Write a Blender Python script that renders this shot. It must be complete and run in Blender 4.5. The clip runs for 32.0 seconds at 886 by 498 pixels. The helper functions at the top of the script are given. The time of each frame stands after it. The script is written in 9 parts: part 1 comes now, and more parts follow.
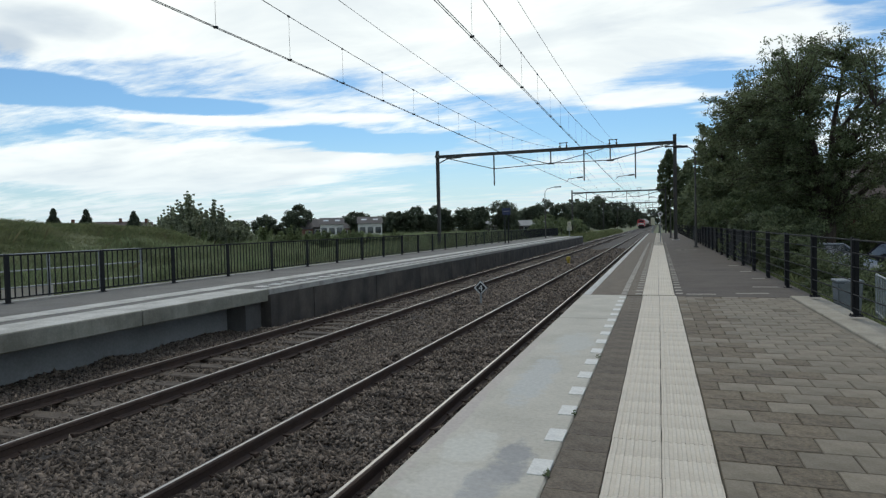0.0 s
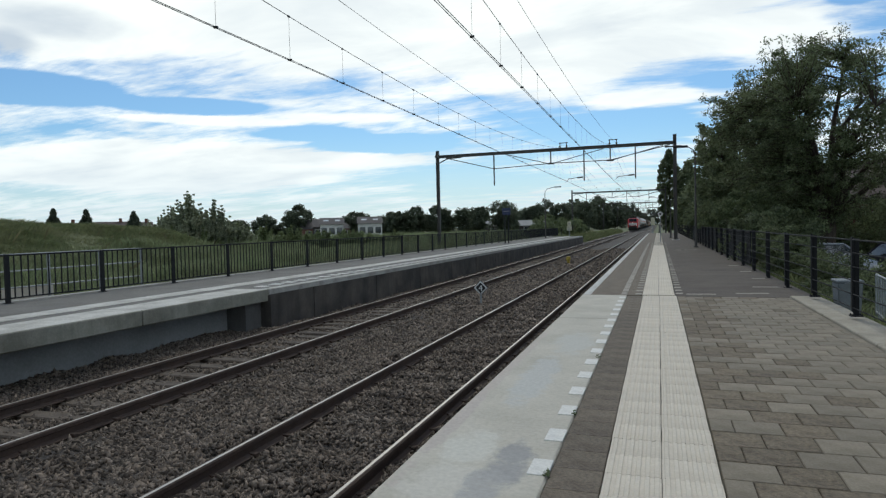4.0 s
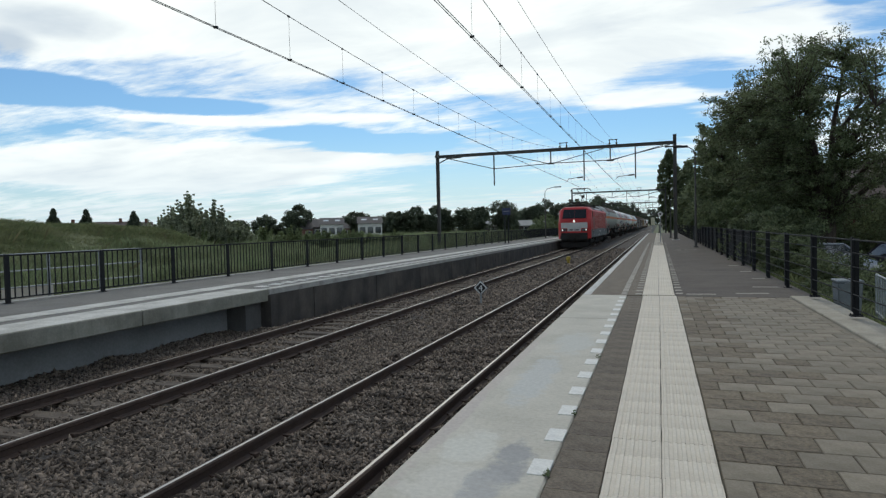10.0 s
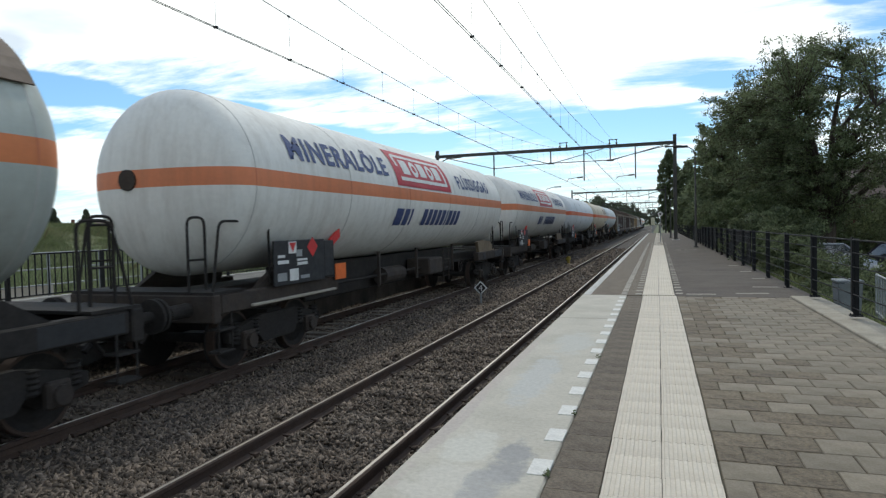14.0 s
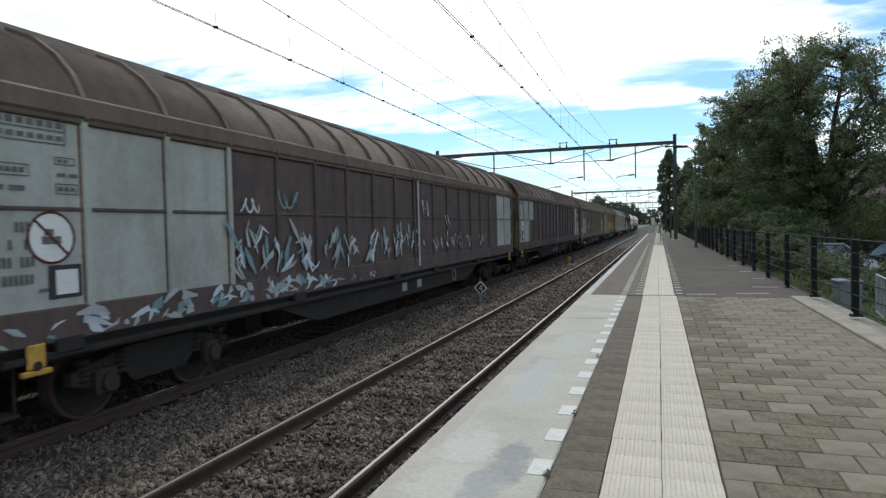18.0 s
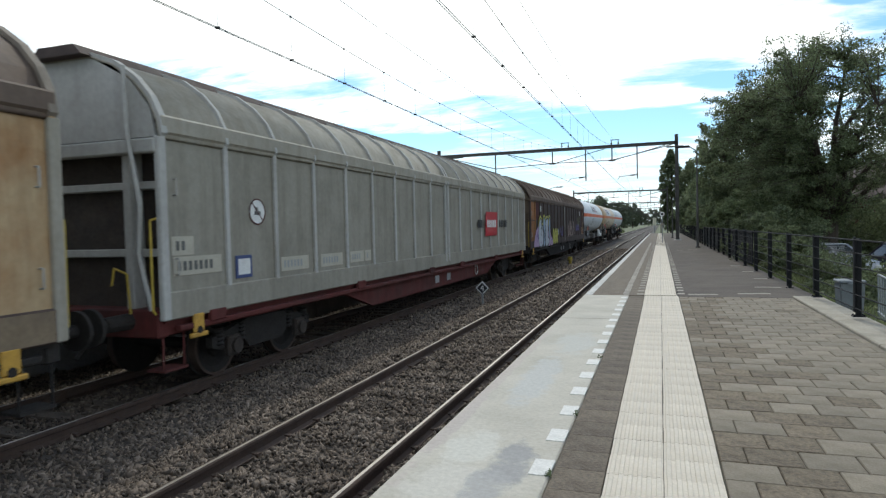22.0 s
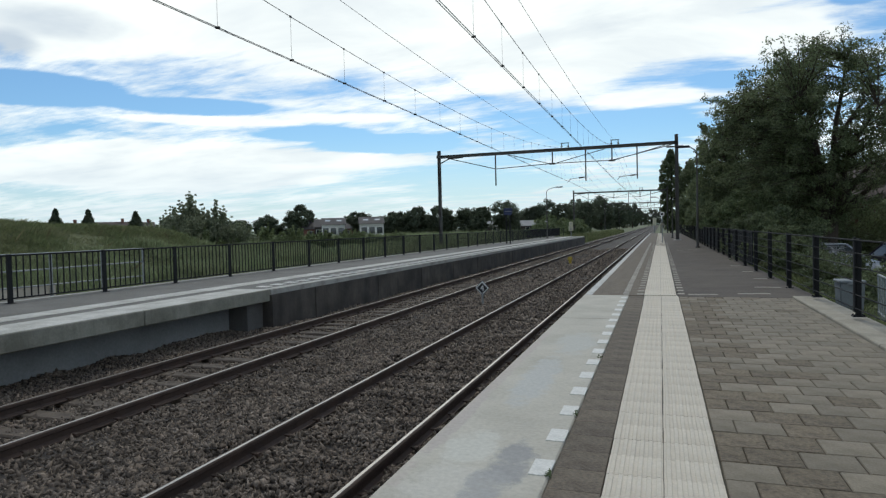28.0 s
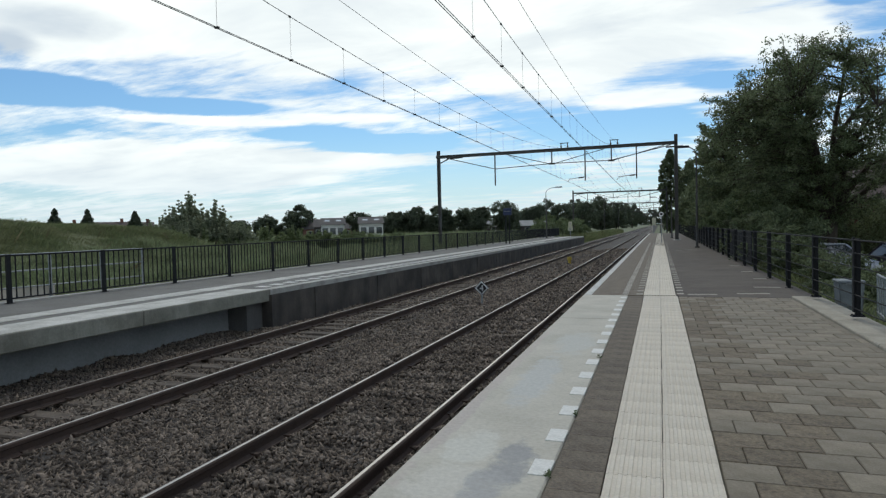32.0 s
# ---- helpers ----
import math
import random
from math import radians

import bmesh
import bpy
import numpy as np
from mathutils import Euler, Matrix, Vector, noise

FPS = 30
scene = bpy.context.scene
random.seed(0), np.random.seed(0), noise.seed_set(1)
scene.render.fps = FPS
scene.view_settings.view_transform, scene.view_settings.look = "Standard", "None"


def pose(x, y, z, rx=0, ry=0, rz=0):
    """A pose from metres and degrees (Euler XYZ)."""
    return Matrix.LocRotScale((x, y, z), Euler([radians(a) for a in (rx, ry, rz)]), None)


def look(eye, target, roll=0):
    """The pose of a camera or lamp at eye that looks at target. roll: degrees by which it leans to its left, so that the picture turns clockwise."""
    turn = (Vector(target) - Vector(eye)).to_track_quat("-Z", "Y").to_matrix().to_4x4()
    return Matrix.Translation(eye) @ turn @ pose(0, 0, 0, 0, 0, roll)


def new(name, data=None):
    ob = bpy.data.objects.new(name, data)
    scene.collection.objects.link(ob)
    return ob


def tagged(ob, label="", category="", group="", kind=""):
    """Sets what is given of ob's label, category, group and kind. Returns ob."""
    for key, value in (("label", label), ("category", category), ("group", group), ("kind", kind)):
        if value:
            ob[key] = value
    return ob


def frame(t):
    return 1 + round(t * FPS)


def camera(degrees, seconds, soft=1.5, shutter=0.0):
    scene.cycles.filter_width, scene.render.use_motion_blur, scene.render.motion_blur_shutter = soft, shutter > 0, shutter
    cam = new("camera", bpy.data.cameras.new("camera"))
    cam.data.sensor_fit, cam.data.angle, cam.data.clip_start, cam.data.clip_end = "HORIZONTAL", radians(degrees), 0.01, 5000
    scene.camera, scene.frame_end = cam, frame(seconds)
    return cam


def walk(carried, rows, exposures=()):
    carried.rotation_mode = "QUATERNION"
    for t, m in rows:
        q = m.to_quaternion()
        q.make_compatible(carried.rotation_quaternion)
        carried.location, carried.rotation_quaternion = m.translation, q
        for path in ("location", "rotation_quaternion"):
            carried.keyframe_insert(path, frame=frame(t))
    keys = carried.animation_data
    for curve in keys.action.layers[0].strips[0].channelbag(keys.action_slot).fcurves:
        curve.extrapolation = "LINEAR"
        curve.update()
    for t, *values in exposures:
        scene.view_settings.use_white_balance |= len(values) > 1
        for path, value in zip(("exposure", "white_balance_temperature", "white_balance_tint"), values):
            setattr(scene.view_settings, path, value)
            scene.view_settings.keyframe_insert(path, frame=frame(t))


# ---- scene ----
# ---------------------------------------------------------------- camera
EYE = Vector((0.0, 0.0, 1.36))


def aim(yaw, pitch, roll):
    """Camera pose: yaw to the left of the line, pitch downwards, roll, in degrees."""
    a, b = radians(yaw), radians(pitch)
    way = Vector((-math.sin(a) * math.cos(b), math.cos(a) * math.cos(b), -math.sin(b)))
    return look(EYE, EYE + way, roll)


cam = camera(70.02, 32.0, soft=1.3, shutter=0.05)
REST, NUDGED, EASED = aim(18.869, 1.878, -1.373), aim(19.015, 1.86, -1.373), aim(18.96, 1.86, -1.373)
walk(cam, [(0.0, REST), (18.5, REST), (18.8, NUDGED), (27.9, NUDGED), (28.5, EASED), (32.0, EASED)],
     exposures=[(0.0, -0.22, 6300, 4), (11.2, -0.22, 6300, 4), (12.0, -0.25, 6320, 4), (12.9, -0.24, 6330, 4), (13.3, -0.06, 6360, 4), (14.0, 0.18, 6400, 4), (18.0, 0.28, 6380, 4), (19.0, 0.34, 6380, 4), (20.0, 0.48, 6380, 4), (21.0, 0.46, 6380, 4), (23.0, 0.41, 6380, 4), (24.8, 0.33, 6380, 4), (25.8, 0.12, 6500, 4), (27.4, -0.18, 6300, 4), (32.0, -0.22, 6300, 4)])

# ---------------------------------------------------------------- world and sun
SUN_AZ, SUN_EL = -14.0, 52.0
world = bpy.data.worlds.new("sky")
scene.world = world
world.use_nodes = True


def build_sky():
    nt = world.node_tree
    N, L = nt.nodes, nt.links
    N.clear()

    def math_node(op, a, b=None, c=None):
        n = N.new("ShaderNodeMath")
        n.operation = op
        for i, v in enumerate((a, b, c)):
            if v is None:
                continue
            if isinstance(v, (int, float)):
                n.inputs[i].default_value = v
            else:
                L.new(v, n.inputs[i])
        return n.outputs[0]

    def ramp(v, lo, hi, smooth=True):
        n = N.new("ShaderNodeMapRange")
        n.interpolation_type = "SMOOTHSTEP" if smooth else "LINEAR"
        n.inputs["From Min"].default_value, n.inputs["From Max"].default_value = lo, hi
        L.new(v, n.inputs["Value"])
        return n.outputs["Result"]

    tc = N.new("ShaderNodeTexCoord")
    sep = N.new("ShaderNodeSeparateXYZ")
    L.new(tc.outputs["Generated"], sep.inputs[0])
    x, y, z = sep.outputs
    az = math_node("MULTIPLY", math_node("ARCTAN2", x, y), 180 / math.pi)
    el = math_node("MULTIPLY", math_node("ARCSINE", z), 180 / math.pi)
    up = math_node("MAXIMUM", math_node("ADD", z, 0.12), 0.03)
    plane = N.new("ShaderNodeCombineXYZ")
    L.new(math_node("DIVIDE", x, up), plane.inputs[0])
    L.new(math_node("DIVIDE", y, up), plane.inputs[1])

    def cloud_noise(scale, detail, rough, off, stretch):
        mp = N.new("ShaderNodeMapping")
        mp.inputs["Location"].default_value = off
        mp.inputs["Scale"].default_value = stretch
        L.new(plane.outputs[0], mp.inputs["Vector"])
        n = N.new("ShaderNodeTexNoise")
        n.inputs["Scale"].default_value = scale
        n.inputs["Detail"].default_value = detail
        n.inputs["Roughness"].default_value = rough
        n.inputs["Distortion"].default_value = 0.35
        L.new(mp.outputs[0], n.inputs["Vector"])
        return n.outputs["Fac"]

    big = cloud_noise(0.55, 4, 0.55, (1.3, 0.4, 0), (0.75, 1.0, 1))
    fine = cloud_noise(2.2, 9, 0.62, (4.1, 2.2, 0), (0.6, 1.25, 1))
    wisp = cloud_noise(7.0, 8, 0.65, (0.3, 7.2, 0), (0.5, 1.3, 1))
    cover = math_node("ADD", math_node("MULTIPLY", big, 0.42), math_node("MULTIPLY", fine, 0.72))
    cover = math_node("ADD", cover, math_node("MULTIPLY", wisp, 0.38))

    def lobe(a, e, sa, se, amount):
        """A soft bank of cloud (amount > 0) or a clearing round azimuth a, elevation e."""
        u = math_node("DIVIDE", math_node("SUBTRACT", az, a), sa)
        v = math_node("DIVIDE", math_node("SUBTRACT", el, e), se)
        d = math_node("ADD", math_node("MULTIPLY", u, u), math_node("MULTIPLY", v, v))
        return math_node("MULTIPLY", ramp(d, 1.0, 0.0), amount)

    for bank in BANKS:
        cover = math_node("ADD", cover, lobe(*bank))
    mask = ramp(cover, 0.63, 0.93)
    # thin haze pales the sky low down
    haze = ramp(el, 9.0, 0.0)
    sky = N.new("ShaderNodeTexSky")
    sky.sky_type = "NISHITA"
    sky.sun_disc = False
    sky.sun_elevation, sky.sun_rotation = radians(SUN_EL), radians(SUN_AZ)
    sky.altitude, sky.air_density, sky.dust_density, sky.ozone_density = 0, 1.0, 0.6, 1.6
    tint = N.new("ShaderNodeMix")
    tint.data_type, tint.blend_type = "RGBA", "MULTIPLY"
    tint.inputs[0].default_value = 1.0
    L.new(sky.outputs[0], tint.inputs[6])
    tint.inputs[7].default_value = (SKY_GAIN * 0.74, SKY_GAIN * 0.98, SKY_GAIN * 1.17, 1)
    # cloud brightness: thicker parts are greyer underneath
    shade = ramp(cloud_noise(1.3, 6, 0.6, (9.0, 3.0, 0), (0.7, 1.2, 1)), 0.30, 0.66)
    white = N.new("ShaderNodeMix")
    white.data_type = "RGBA"
    for grey in GREYS:
        shade = math_node("SUBTRACT", shade, lobe(*grey))
    L.new(math_node("MAXIMUM", shade, -0.8), white.inputs[0])
    white.clamp_factor = False
    white.inputs[6].default_value = (11.4, 11.8, 12.3, 1)
    white.inputs[7].default_value = (15.4, 15.3, 14.9, 1)
    mix = N.new("ShaderNodeMix")
    mix.data_type = "RGBA"
    L.new(mask, mix.inputs[0])
    L.new(tint.outputs[2], mix.inputs[6])
    L.new(white.outputs[2], mix.inputs[7])
    low = N.new("ShaderNodeMix")
    low.data_type = "RGBA"
    L.new(math_node("MULTIPLY", haze, 0.62), low.inputs[0])
    L.new(mix.outputs[2], low.inputs[6])
    low.inputs[7].default_value = (9.6, 10.9, 12.0, 1)
    bg = N.new("ShaderNodeBackground")
    bg.inputs["Strength"].default_value = 0.085
    L.new(low.outputs[2], bg.inputs[0])
    out = N.new("ShaderNodeOutputWorld")
    L.new(bg.outputs[0], out.inputs[0])


# azimuth (right of the line positive), elevation, half widths, amount
SKY_GAIN = 1.25
BANKS = [
    (-18.0, 18.5, 40.0, 6.5, 0.34),
    (-9.0, 13.6, 9.0, 3.4, 0.24),
    (-51.5, 11.2, 8.0, 1.5, -0.46),
    (-40.0, 10.6, 9.0, 0.8, -0.34),
    (-30.5, 8.6, 6.5, 0.8, -0.34),
    (-23.5, 7.7, 8.0, 1.0, -0.36),
    (-39.0, 9.5, 9.0, 0.45, 0.26),
    (-27.5, 9.9, 7.0, 0.6, 0.16),
    (-42.0, 5.6, 19.0, 2.6, 0.34),
    (-27.0, 6.2, 9.0, 0.9, 0.26),
    (0.5, 14.6, 9.0, 2.6, 0.16),
    (9.0, 14.2, 6.0, 2.0, 0.20),
    (5.0, 11.5, 3.6, 0.8, -0.20),
    (-1.0, 10.5, 7.0, 0.9, 0.20),
    (-3.0, 8.2, 10.0, 1.9, -0.26),
    (14.5, 16.4, 2.5, 0.9, -0.25),
    (-50.0, 16.0, 9.0, 3.0, 0.30),
    (-12.0, 19.0, 16.0, 6.0, 0.12),
    (-16.0, 4.6, 10.0, 2.6, -0.16),
]
# greyer undersides in the nearer banks
GREYS = [
    (-53.0, 14.1, 2.6, 1.5, 1.1),
    (-49.0, 16.2, 6.0, 1.6, 0.7),
    (-4.0, 17.5, 5.0, 1.6, 0.3),
    (-44.0, 5.0, 14.0, 1.4, 0.35),
]
build_sky()
sun = new("sun", bpy.data.lights.new("sun", "SUN"))
sun.data.energy, sun.data.angle, sun.data.color = 1.25, radians(3.0), (1.0, 0.93, 0.82)
TO_SUN = Vector((math.sin(radians(SUN_AZ)) * math.cos(radians(SUN_EL)), math.cos(radians(SUN_AZ)) * math.cos(radians(SUN_EL)), math.sin(radians(SUN_EL))))
sun.matrix_world = look(TO_SUN * 50, (0, 0, 0))
# ---------------------------------------------------------------- materials
def material(name, color, rough=0.7, metal=0.0, second=None, scale=6.0, amount=0.5, grain=60.0, grain_amount=0.12, bump=0.15, bump_scale=None, stains=(),
             streak=0.0, streak_color=(0.05, 0.035, 0.025), spread=0.0, island=0.0, stretch=(1, 1, 1), band=None, spec=0.5, detail=6.0):
    """A procedural surface: base colour, large blotches of a second colour, fine grain, relief; streak: run-down dirt;
    spread: difference from object to object; island: from piece to piece; band: (low, high, colour) a painted stripe in object z."""
    m = bpy.data.materials.new(name)
    m.use_nodes = True
    nt = m.node_tree
    N, L = nt.nodes, nt.links
    b = N["Principled BSDF"]
    tc = N.new("ShaderNodeTexCoord")
    mp = N.new("ShaderNodeMapping")
    mp.inputs["Scale"].default_value = stretch
    L.new(tc.outputs["Object"], mp.inputs[0])
    where = mp.outputs[0]

    def noise_tex(s, d=5.0, r=0.6, vec=None):
        n = N.new("ShaderNodeTexNoise")
        n.inputs["Scale"].default_value, n.inputs["Detail"].default_value, n.inputs["Roughness"].default_value = s, d, r
        L.new(vec or where, n.inputs["Vector"])
        return n.outputs["Fac"]

    def ranged(v, lo, hi, a=0.0, c=1.0):
        n = N.new("ShaderNodeMapRange")
        for key, val in (("From Min", lo), ("From Max", hi), ("To Min", a), ("To Max", c)):
            n.inputs[key].default_value = val
        L.new(v, n.inputs["Value"])
        return n.outputs["Result"]

    def blend(fac, a, c, mode="MIX"):
        n = N.new("ShaderNodeMix")
        n.data_type, n.blend_type = "RGBA", mode
        for sock, v in ((n.inputs[0], fac), (n.inputs[6], a), (n.inputs[7], c)):
            if isinstance(v, (int, float)):
                sock.default_value = v
            elif isinstance(v, tuple):
                sock.default_value = (*v, 1) if len(v) == 3 else v
            else:
                L.new(v, sock)
        return n.outputs[2]

    if second is None:
        second = tuple(c * 0.72 for c in color)
    base = tuple(color)
    if band:
        sep = N.new("ShaderNodeSeparateXYZ")
        L.new(tc.outputs["Object"], sep.inputs[0])
        inside = N.new("ShaderNodeMath")
        inside.operation = "COMPARE"
        inside.inputs[1].default_value = (band[0] + band[1]) / 2
        inside.inputs[2].default_value = (band[1] - band[0]) / 2
        L.new(sep.outputs[2], inside.inputs[0])
        base = blend(inside.outputs[0], base, band[2])
        blot = ranged(noise_tex(scale), 0.42, 0.72, 0.0, amount)
        dirt = N.new("ShaderNodeMix")
        col = blend(blot, base, blend(1.0, base, tuple(s / max(c, 1e-3) for s, c in zip(second, color)), "MULTIPLY"))
    else:
        blot = ranged(noise_tex(scale, detail), 0.40, 0.68, 0.0, amount)
        col = blend(blot, base, second)
    if stains:
        sep = N.new("ShaderNodeSeparateXYZ")
        L.new(tc.outputs["Object"], sep.inputs[0])
        ragged = ranged(noise_tex(5.0, 9.0, 0.72), 0.25, 0.75, -1.25, 1.25)
        for sx, sy, rx, ry, sc in stains:
            def sq(o, c, r):
                n = N.new("ShaderNodeMath")
                n.operation = "SUBTRACT"
                L.new(o, n.inputs[0])
                n.inputs[1].default_value = c
                d = N.new("ShaderNodeMath")
                d.operation = "DIVIDE"
                L.new(n.outputs[0], d.inputs[0])
                d.inputs[1].default_value = r
                p = N.new("ShaderNodeMath")
                p.operation = "POWER"
                L.new(d.outputs[0], p.inputs[0])
                p.inputs[1].default_value = 2.0
                return p.outputs[0]
            a = N.new("ShaderNodeMath")
            a.operation = "ADD"
            L.new(sq(sep.outputs[0], sx, rx), a.inputs[0])
            L.new(sq(sep.outputs[1], sy, ry), a.inputs[1])
            e = N.new("ShaderNodeMath")
            e.operation = "ADD"
            L.new(a.outputs[0], e.inputs[0])
            L.new(ragged, e.inputs[1])
            col = blend(ranged(e.outputs[0], 1.25, 0.55, 0.0, 0.85), col, sc)
    g = ranged(noise_tex(grain, 4.0), 0.2, 0.8, 1 - grain_amount * 1.6, 1 + grain_amount * 1.6)
    col = blend(1.0, col, g, "MULTIPLY")
    if spread:
        oi = N.new("ShaderNodeObjectInfo")
        col = blend(1.0, col, ranged(oi.outputs["Random"], 0, 1, 1 - spread, 1 + spread), "MULTIPLY")
    if island:
        ge = N.new("ShaderNodeNewGeometry")
        col = blend(1.0, col, ranged(ge.outputs["Random Per Island"], 0, 1, 1 - island, 1 + island), "MULTIPLY")
    if streak:
        sm = N.new("ShaderNodeMapping")
        sm.inputs["Scale"].default_value = (1.6, 1.6, 0.13)
        L.new(tc.outputs["Object"], sm.inputs[0])
        s1 = ranged(noise_tex(2.6, 7.0, 0.68, sm.outputs[0]), 0.45, 0.72, 0.0, streak)
        col = blend(s1, col, streak_color)
    L.new(col, b.inputs["Base Color"])
    b.inputs["Metallic"].default_value = metal
    L.new(ranged(noise_tex(scale * 2.3, 4.0), 0.3, 0.7, max(0.02, rough - 0.1), min(1, rough + 0.1)), b.inputs["Roughness"])
    b.inputs["Specular IOR Level"].default_value = spec
    if bump:
        bp = N.new("ShaderNodeBump")
        bp.inputs["Strength"].default_value = bump
        bp.inputs["Distance"].default_value = 0.02
        L.new(noise_tex(bump_scale or grain, 6.0), bp.inputs["Height"])
        L.new(bp.outputs[0], b.inputs["Normal"])
    return m


def glass_material(name, color=(0.02, 0.025, 0.03), rough=0.05):
    m = bpy.data.materials.new(name)
    m.use_nodes = True
    b = m.node_tree.nodes["Principled BSDF"]
    b.inputs["Base Color"].default_value = (*color, 1)
    b.inputs["Roughness"].default_value = rough
    b.inputs["Specular IOR Level"].default_value = 0.8
    b.inputs["Coat Weight"].default_value = 0.6
    return m


def glow_material(name, color, strength):
    m = bpy.data.materials.new(name)
    m.use_nodes = True
    b = m.node_tree.nodes["Principled BSDF"]
    b.inputs["Base Color"].default_value = (*color, 1)
    b.inputs["Emission Color"].default_value = (*color, 1)
    b.inputs["Emission Strength"].default_value = strength
    return m


def leaf_material(name, color, second, island=0.5):
    m = material(name, color, 0.6, second=second, scale=0.5, amount=0.8, grain=9, grain_amount=0.15, bump=0.0, island=island, spec=0.25)
    nt = m.node_tree
    b = nt.nodes["Principled BSDF"]
    tr = nt.nodes.new("ShaderNodeBsdfTranslucent")
    mx = nt.nodes.new("ShaderNodeMixShader")
    mx.inputs[0].default_value = 0.5
    nt.links.new(b.inputs["Base Color"].links[0].from_socket, tr.inputs[0])
    nt.links.new(b.outputs[0], mx.inputs[1])
    nt.links.new(tr.outputs[0], mx.inputs[2])
    nt.links.new(mx.outputs[0], nt.nodes["Material Output"].inputs[0])
    return m


M = {}
M["ballast_bed"] = material("ballast_bed", (0.056, 0.045, 0.037), 0.95, second=(0.09, 0.073, 0.058), scale=4, grain=45, grain_amount=0.5, bump=1.0, bump_scale=40)
M["stone"] = material("ballast_stone", (0.158, 0.126, 0.099), 0.9, second=(0.085, 0.063, 0.047), scale=1.1, amount=0.75, grain=50, grain_amount=0.25, island=0.72, bump=0.3)
M["rail_side"] = material("rail_rust", (0.052, 0.034, 0.026), 0.85, second=(0.085, 0.05, 0.034), scale=3, grain=40, bump=0.2)
M["rail_top"] = material("rail_polished", (0.47, 0.43, 0.38), 0.4, 1.0, second=(0.27, 0.235, 0.20), scale=2, grain=30, bump=0.05, stretch=(1, 0.05, 1))
M["sleeper"] = material("sleeper_concrete", (0.10, 0.078, 0.059), 0.9, second=(0.06, 0.045, 0.033), scale=5, amount=0.8, grain=40, grain_amount=0.2, bump=0.3, spread=0.15)
M["slab"] = material("new_concrete", (0.465, 0.43, 0.362), 0.85, second=(0.365, 0.335, 0.278), scale=1.3, amount=0.85, grain=30, grain_amount=0.09, bump=0.15,
                     stains=((-1.12, 3.72, 0.17, 0.34, (0.52, 0.50, 0.44)), (-1.10, 3.05, 0.22, 0.42, (0.50, 0.47, 0.41)), (-0.83, 3.56, 0.13, 0.34, (0.27, 0.265, 0.26)), (-0.90, 3.15, 0.12, 0.25, (0.33, 0.32, 0.305)),
                             (-1.37, 5.6, 0.045, 2.6, (0.43, 0.375, 0.33)), (-1.36, 4.2, 0.05, 0.8, (0.42, 0.37, 0.33)), (-1.05, 5.6, 0.16, 0.9, (0.43, 0.425, 0.40)), (-0.95, 7.4, 0.22, 0.7, (0.44, 0.43, 0.39)), (-1.0, 2.2, 0.25, 0.5, (0.36, 0.35, 0.325))))
M["coping"] = material("worn_coping", (0.40, 0.385, 0.35), 0.88, second=(0.20, 0.185, 0.16), scale=2.2, amount=0.7, grain=25, grain_amount=0.15, bump=0.2)
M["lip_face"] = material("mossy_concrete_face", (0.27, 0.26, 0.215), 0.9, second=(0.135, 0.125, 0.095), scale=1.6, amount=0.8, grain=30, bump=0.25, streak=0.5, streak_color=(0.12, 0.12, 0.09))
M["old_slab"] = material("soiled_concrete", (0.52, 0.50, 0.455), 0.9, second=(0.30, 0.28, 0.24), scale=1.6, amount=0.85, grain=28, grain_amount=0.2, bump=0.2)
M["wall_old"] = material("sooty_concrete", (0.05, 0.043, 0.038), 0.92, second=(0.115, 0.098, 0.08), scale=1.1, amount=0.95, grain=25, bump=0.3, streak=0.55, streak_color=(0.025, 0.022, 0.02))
M["wall_new"] = material("grey_concrete_wall", (0.25, 0.255, 0.255), 0.9, second=(0.19, 0.19, 0.19), scale=0.9, amount=0.7, grain=25, bump=0.15)
# darker copy of wall_new with the corner block's shade in its colour
M["wall_mid"] = material("stained_concrete_wall", (0.125, 0.122, 0.118), 0.9, second=(0.085, 0.08, 0.074), scale=1.2, amount=0.8, grain=25, bump=0.2, streak=0.3, streak_color=(0.04, 0.037, 0.033))
M["white_paint"] = material("white_marking", (0.64, 0.62, 0.575), 0.75, second=(0.52, 0.50, 0.46), scale=9, amount=0.6, grain=50, bump=0.1)
M["dash_white"] = material("worn_edge_paint", (0.52, 0.51, 0.48), 0.8, second=(0.30, 0.285, 0.26), scale=3.5, amount=0.7, grain=40, grain_amount=0.15, bump=0.15)
M["tactile"] = material("white_guide_tile", (0.57, 0.508, 0.417), 0.8, second=(0.456, 0.393, 0.314), scale=1.5, amount=0.6, grain=60, grain_amount=0.07, bump=0.1, spread=0.04)
M["tile_dark"] = material("dark_brown_tile", (0.138, 0.11, 0.0808), 0.9, second=(0.0855, 0.0668, 0.0482), scale=4, amount=0.8, grain=45, grain_amount=0.3, bump=0.4, spread=0.16)
M["paver"] = material("grey_paver", (0.214, 0.180, 0.132), 0.88, second=(0.138, 0.114, 0.081), scale=3, amount=0.7, grain=50, grain_amount=0.16, bump=0.25, spread=0.13)
M["paver_moss"] = material("mossy_paver", (0.165, 0.13, 0.088), 0.92, second=(0.098, 0.076, 0.051), scale=7, amount=0.9, grain=35, grain_amount=0.35, bump=0.5, spread=0.15)
M["joint"] = material("sand_joint", (0.0712, 0.0641, 0.0482), 0.95, second=(0.0522, 0.0549, 0.0301), scale=4, grain=50, bump=0.3)
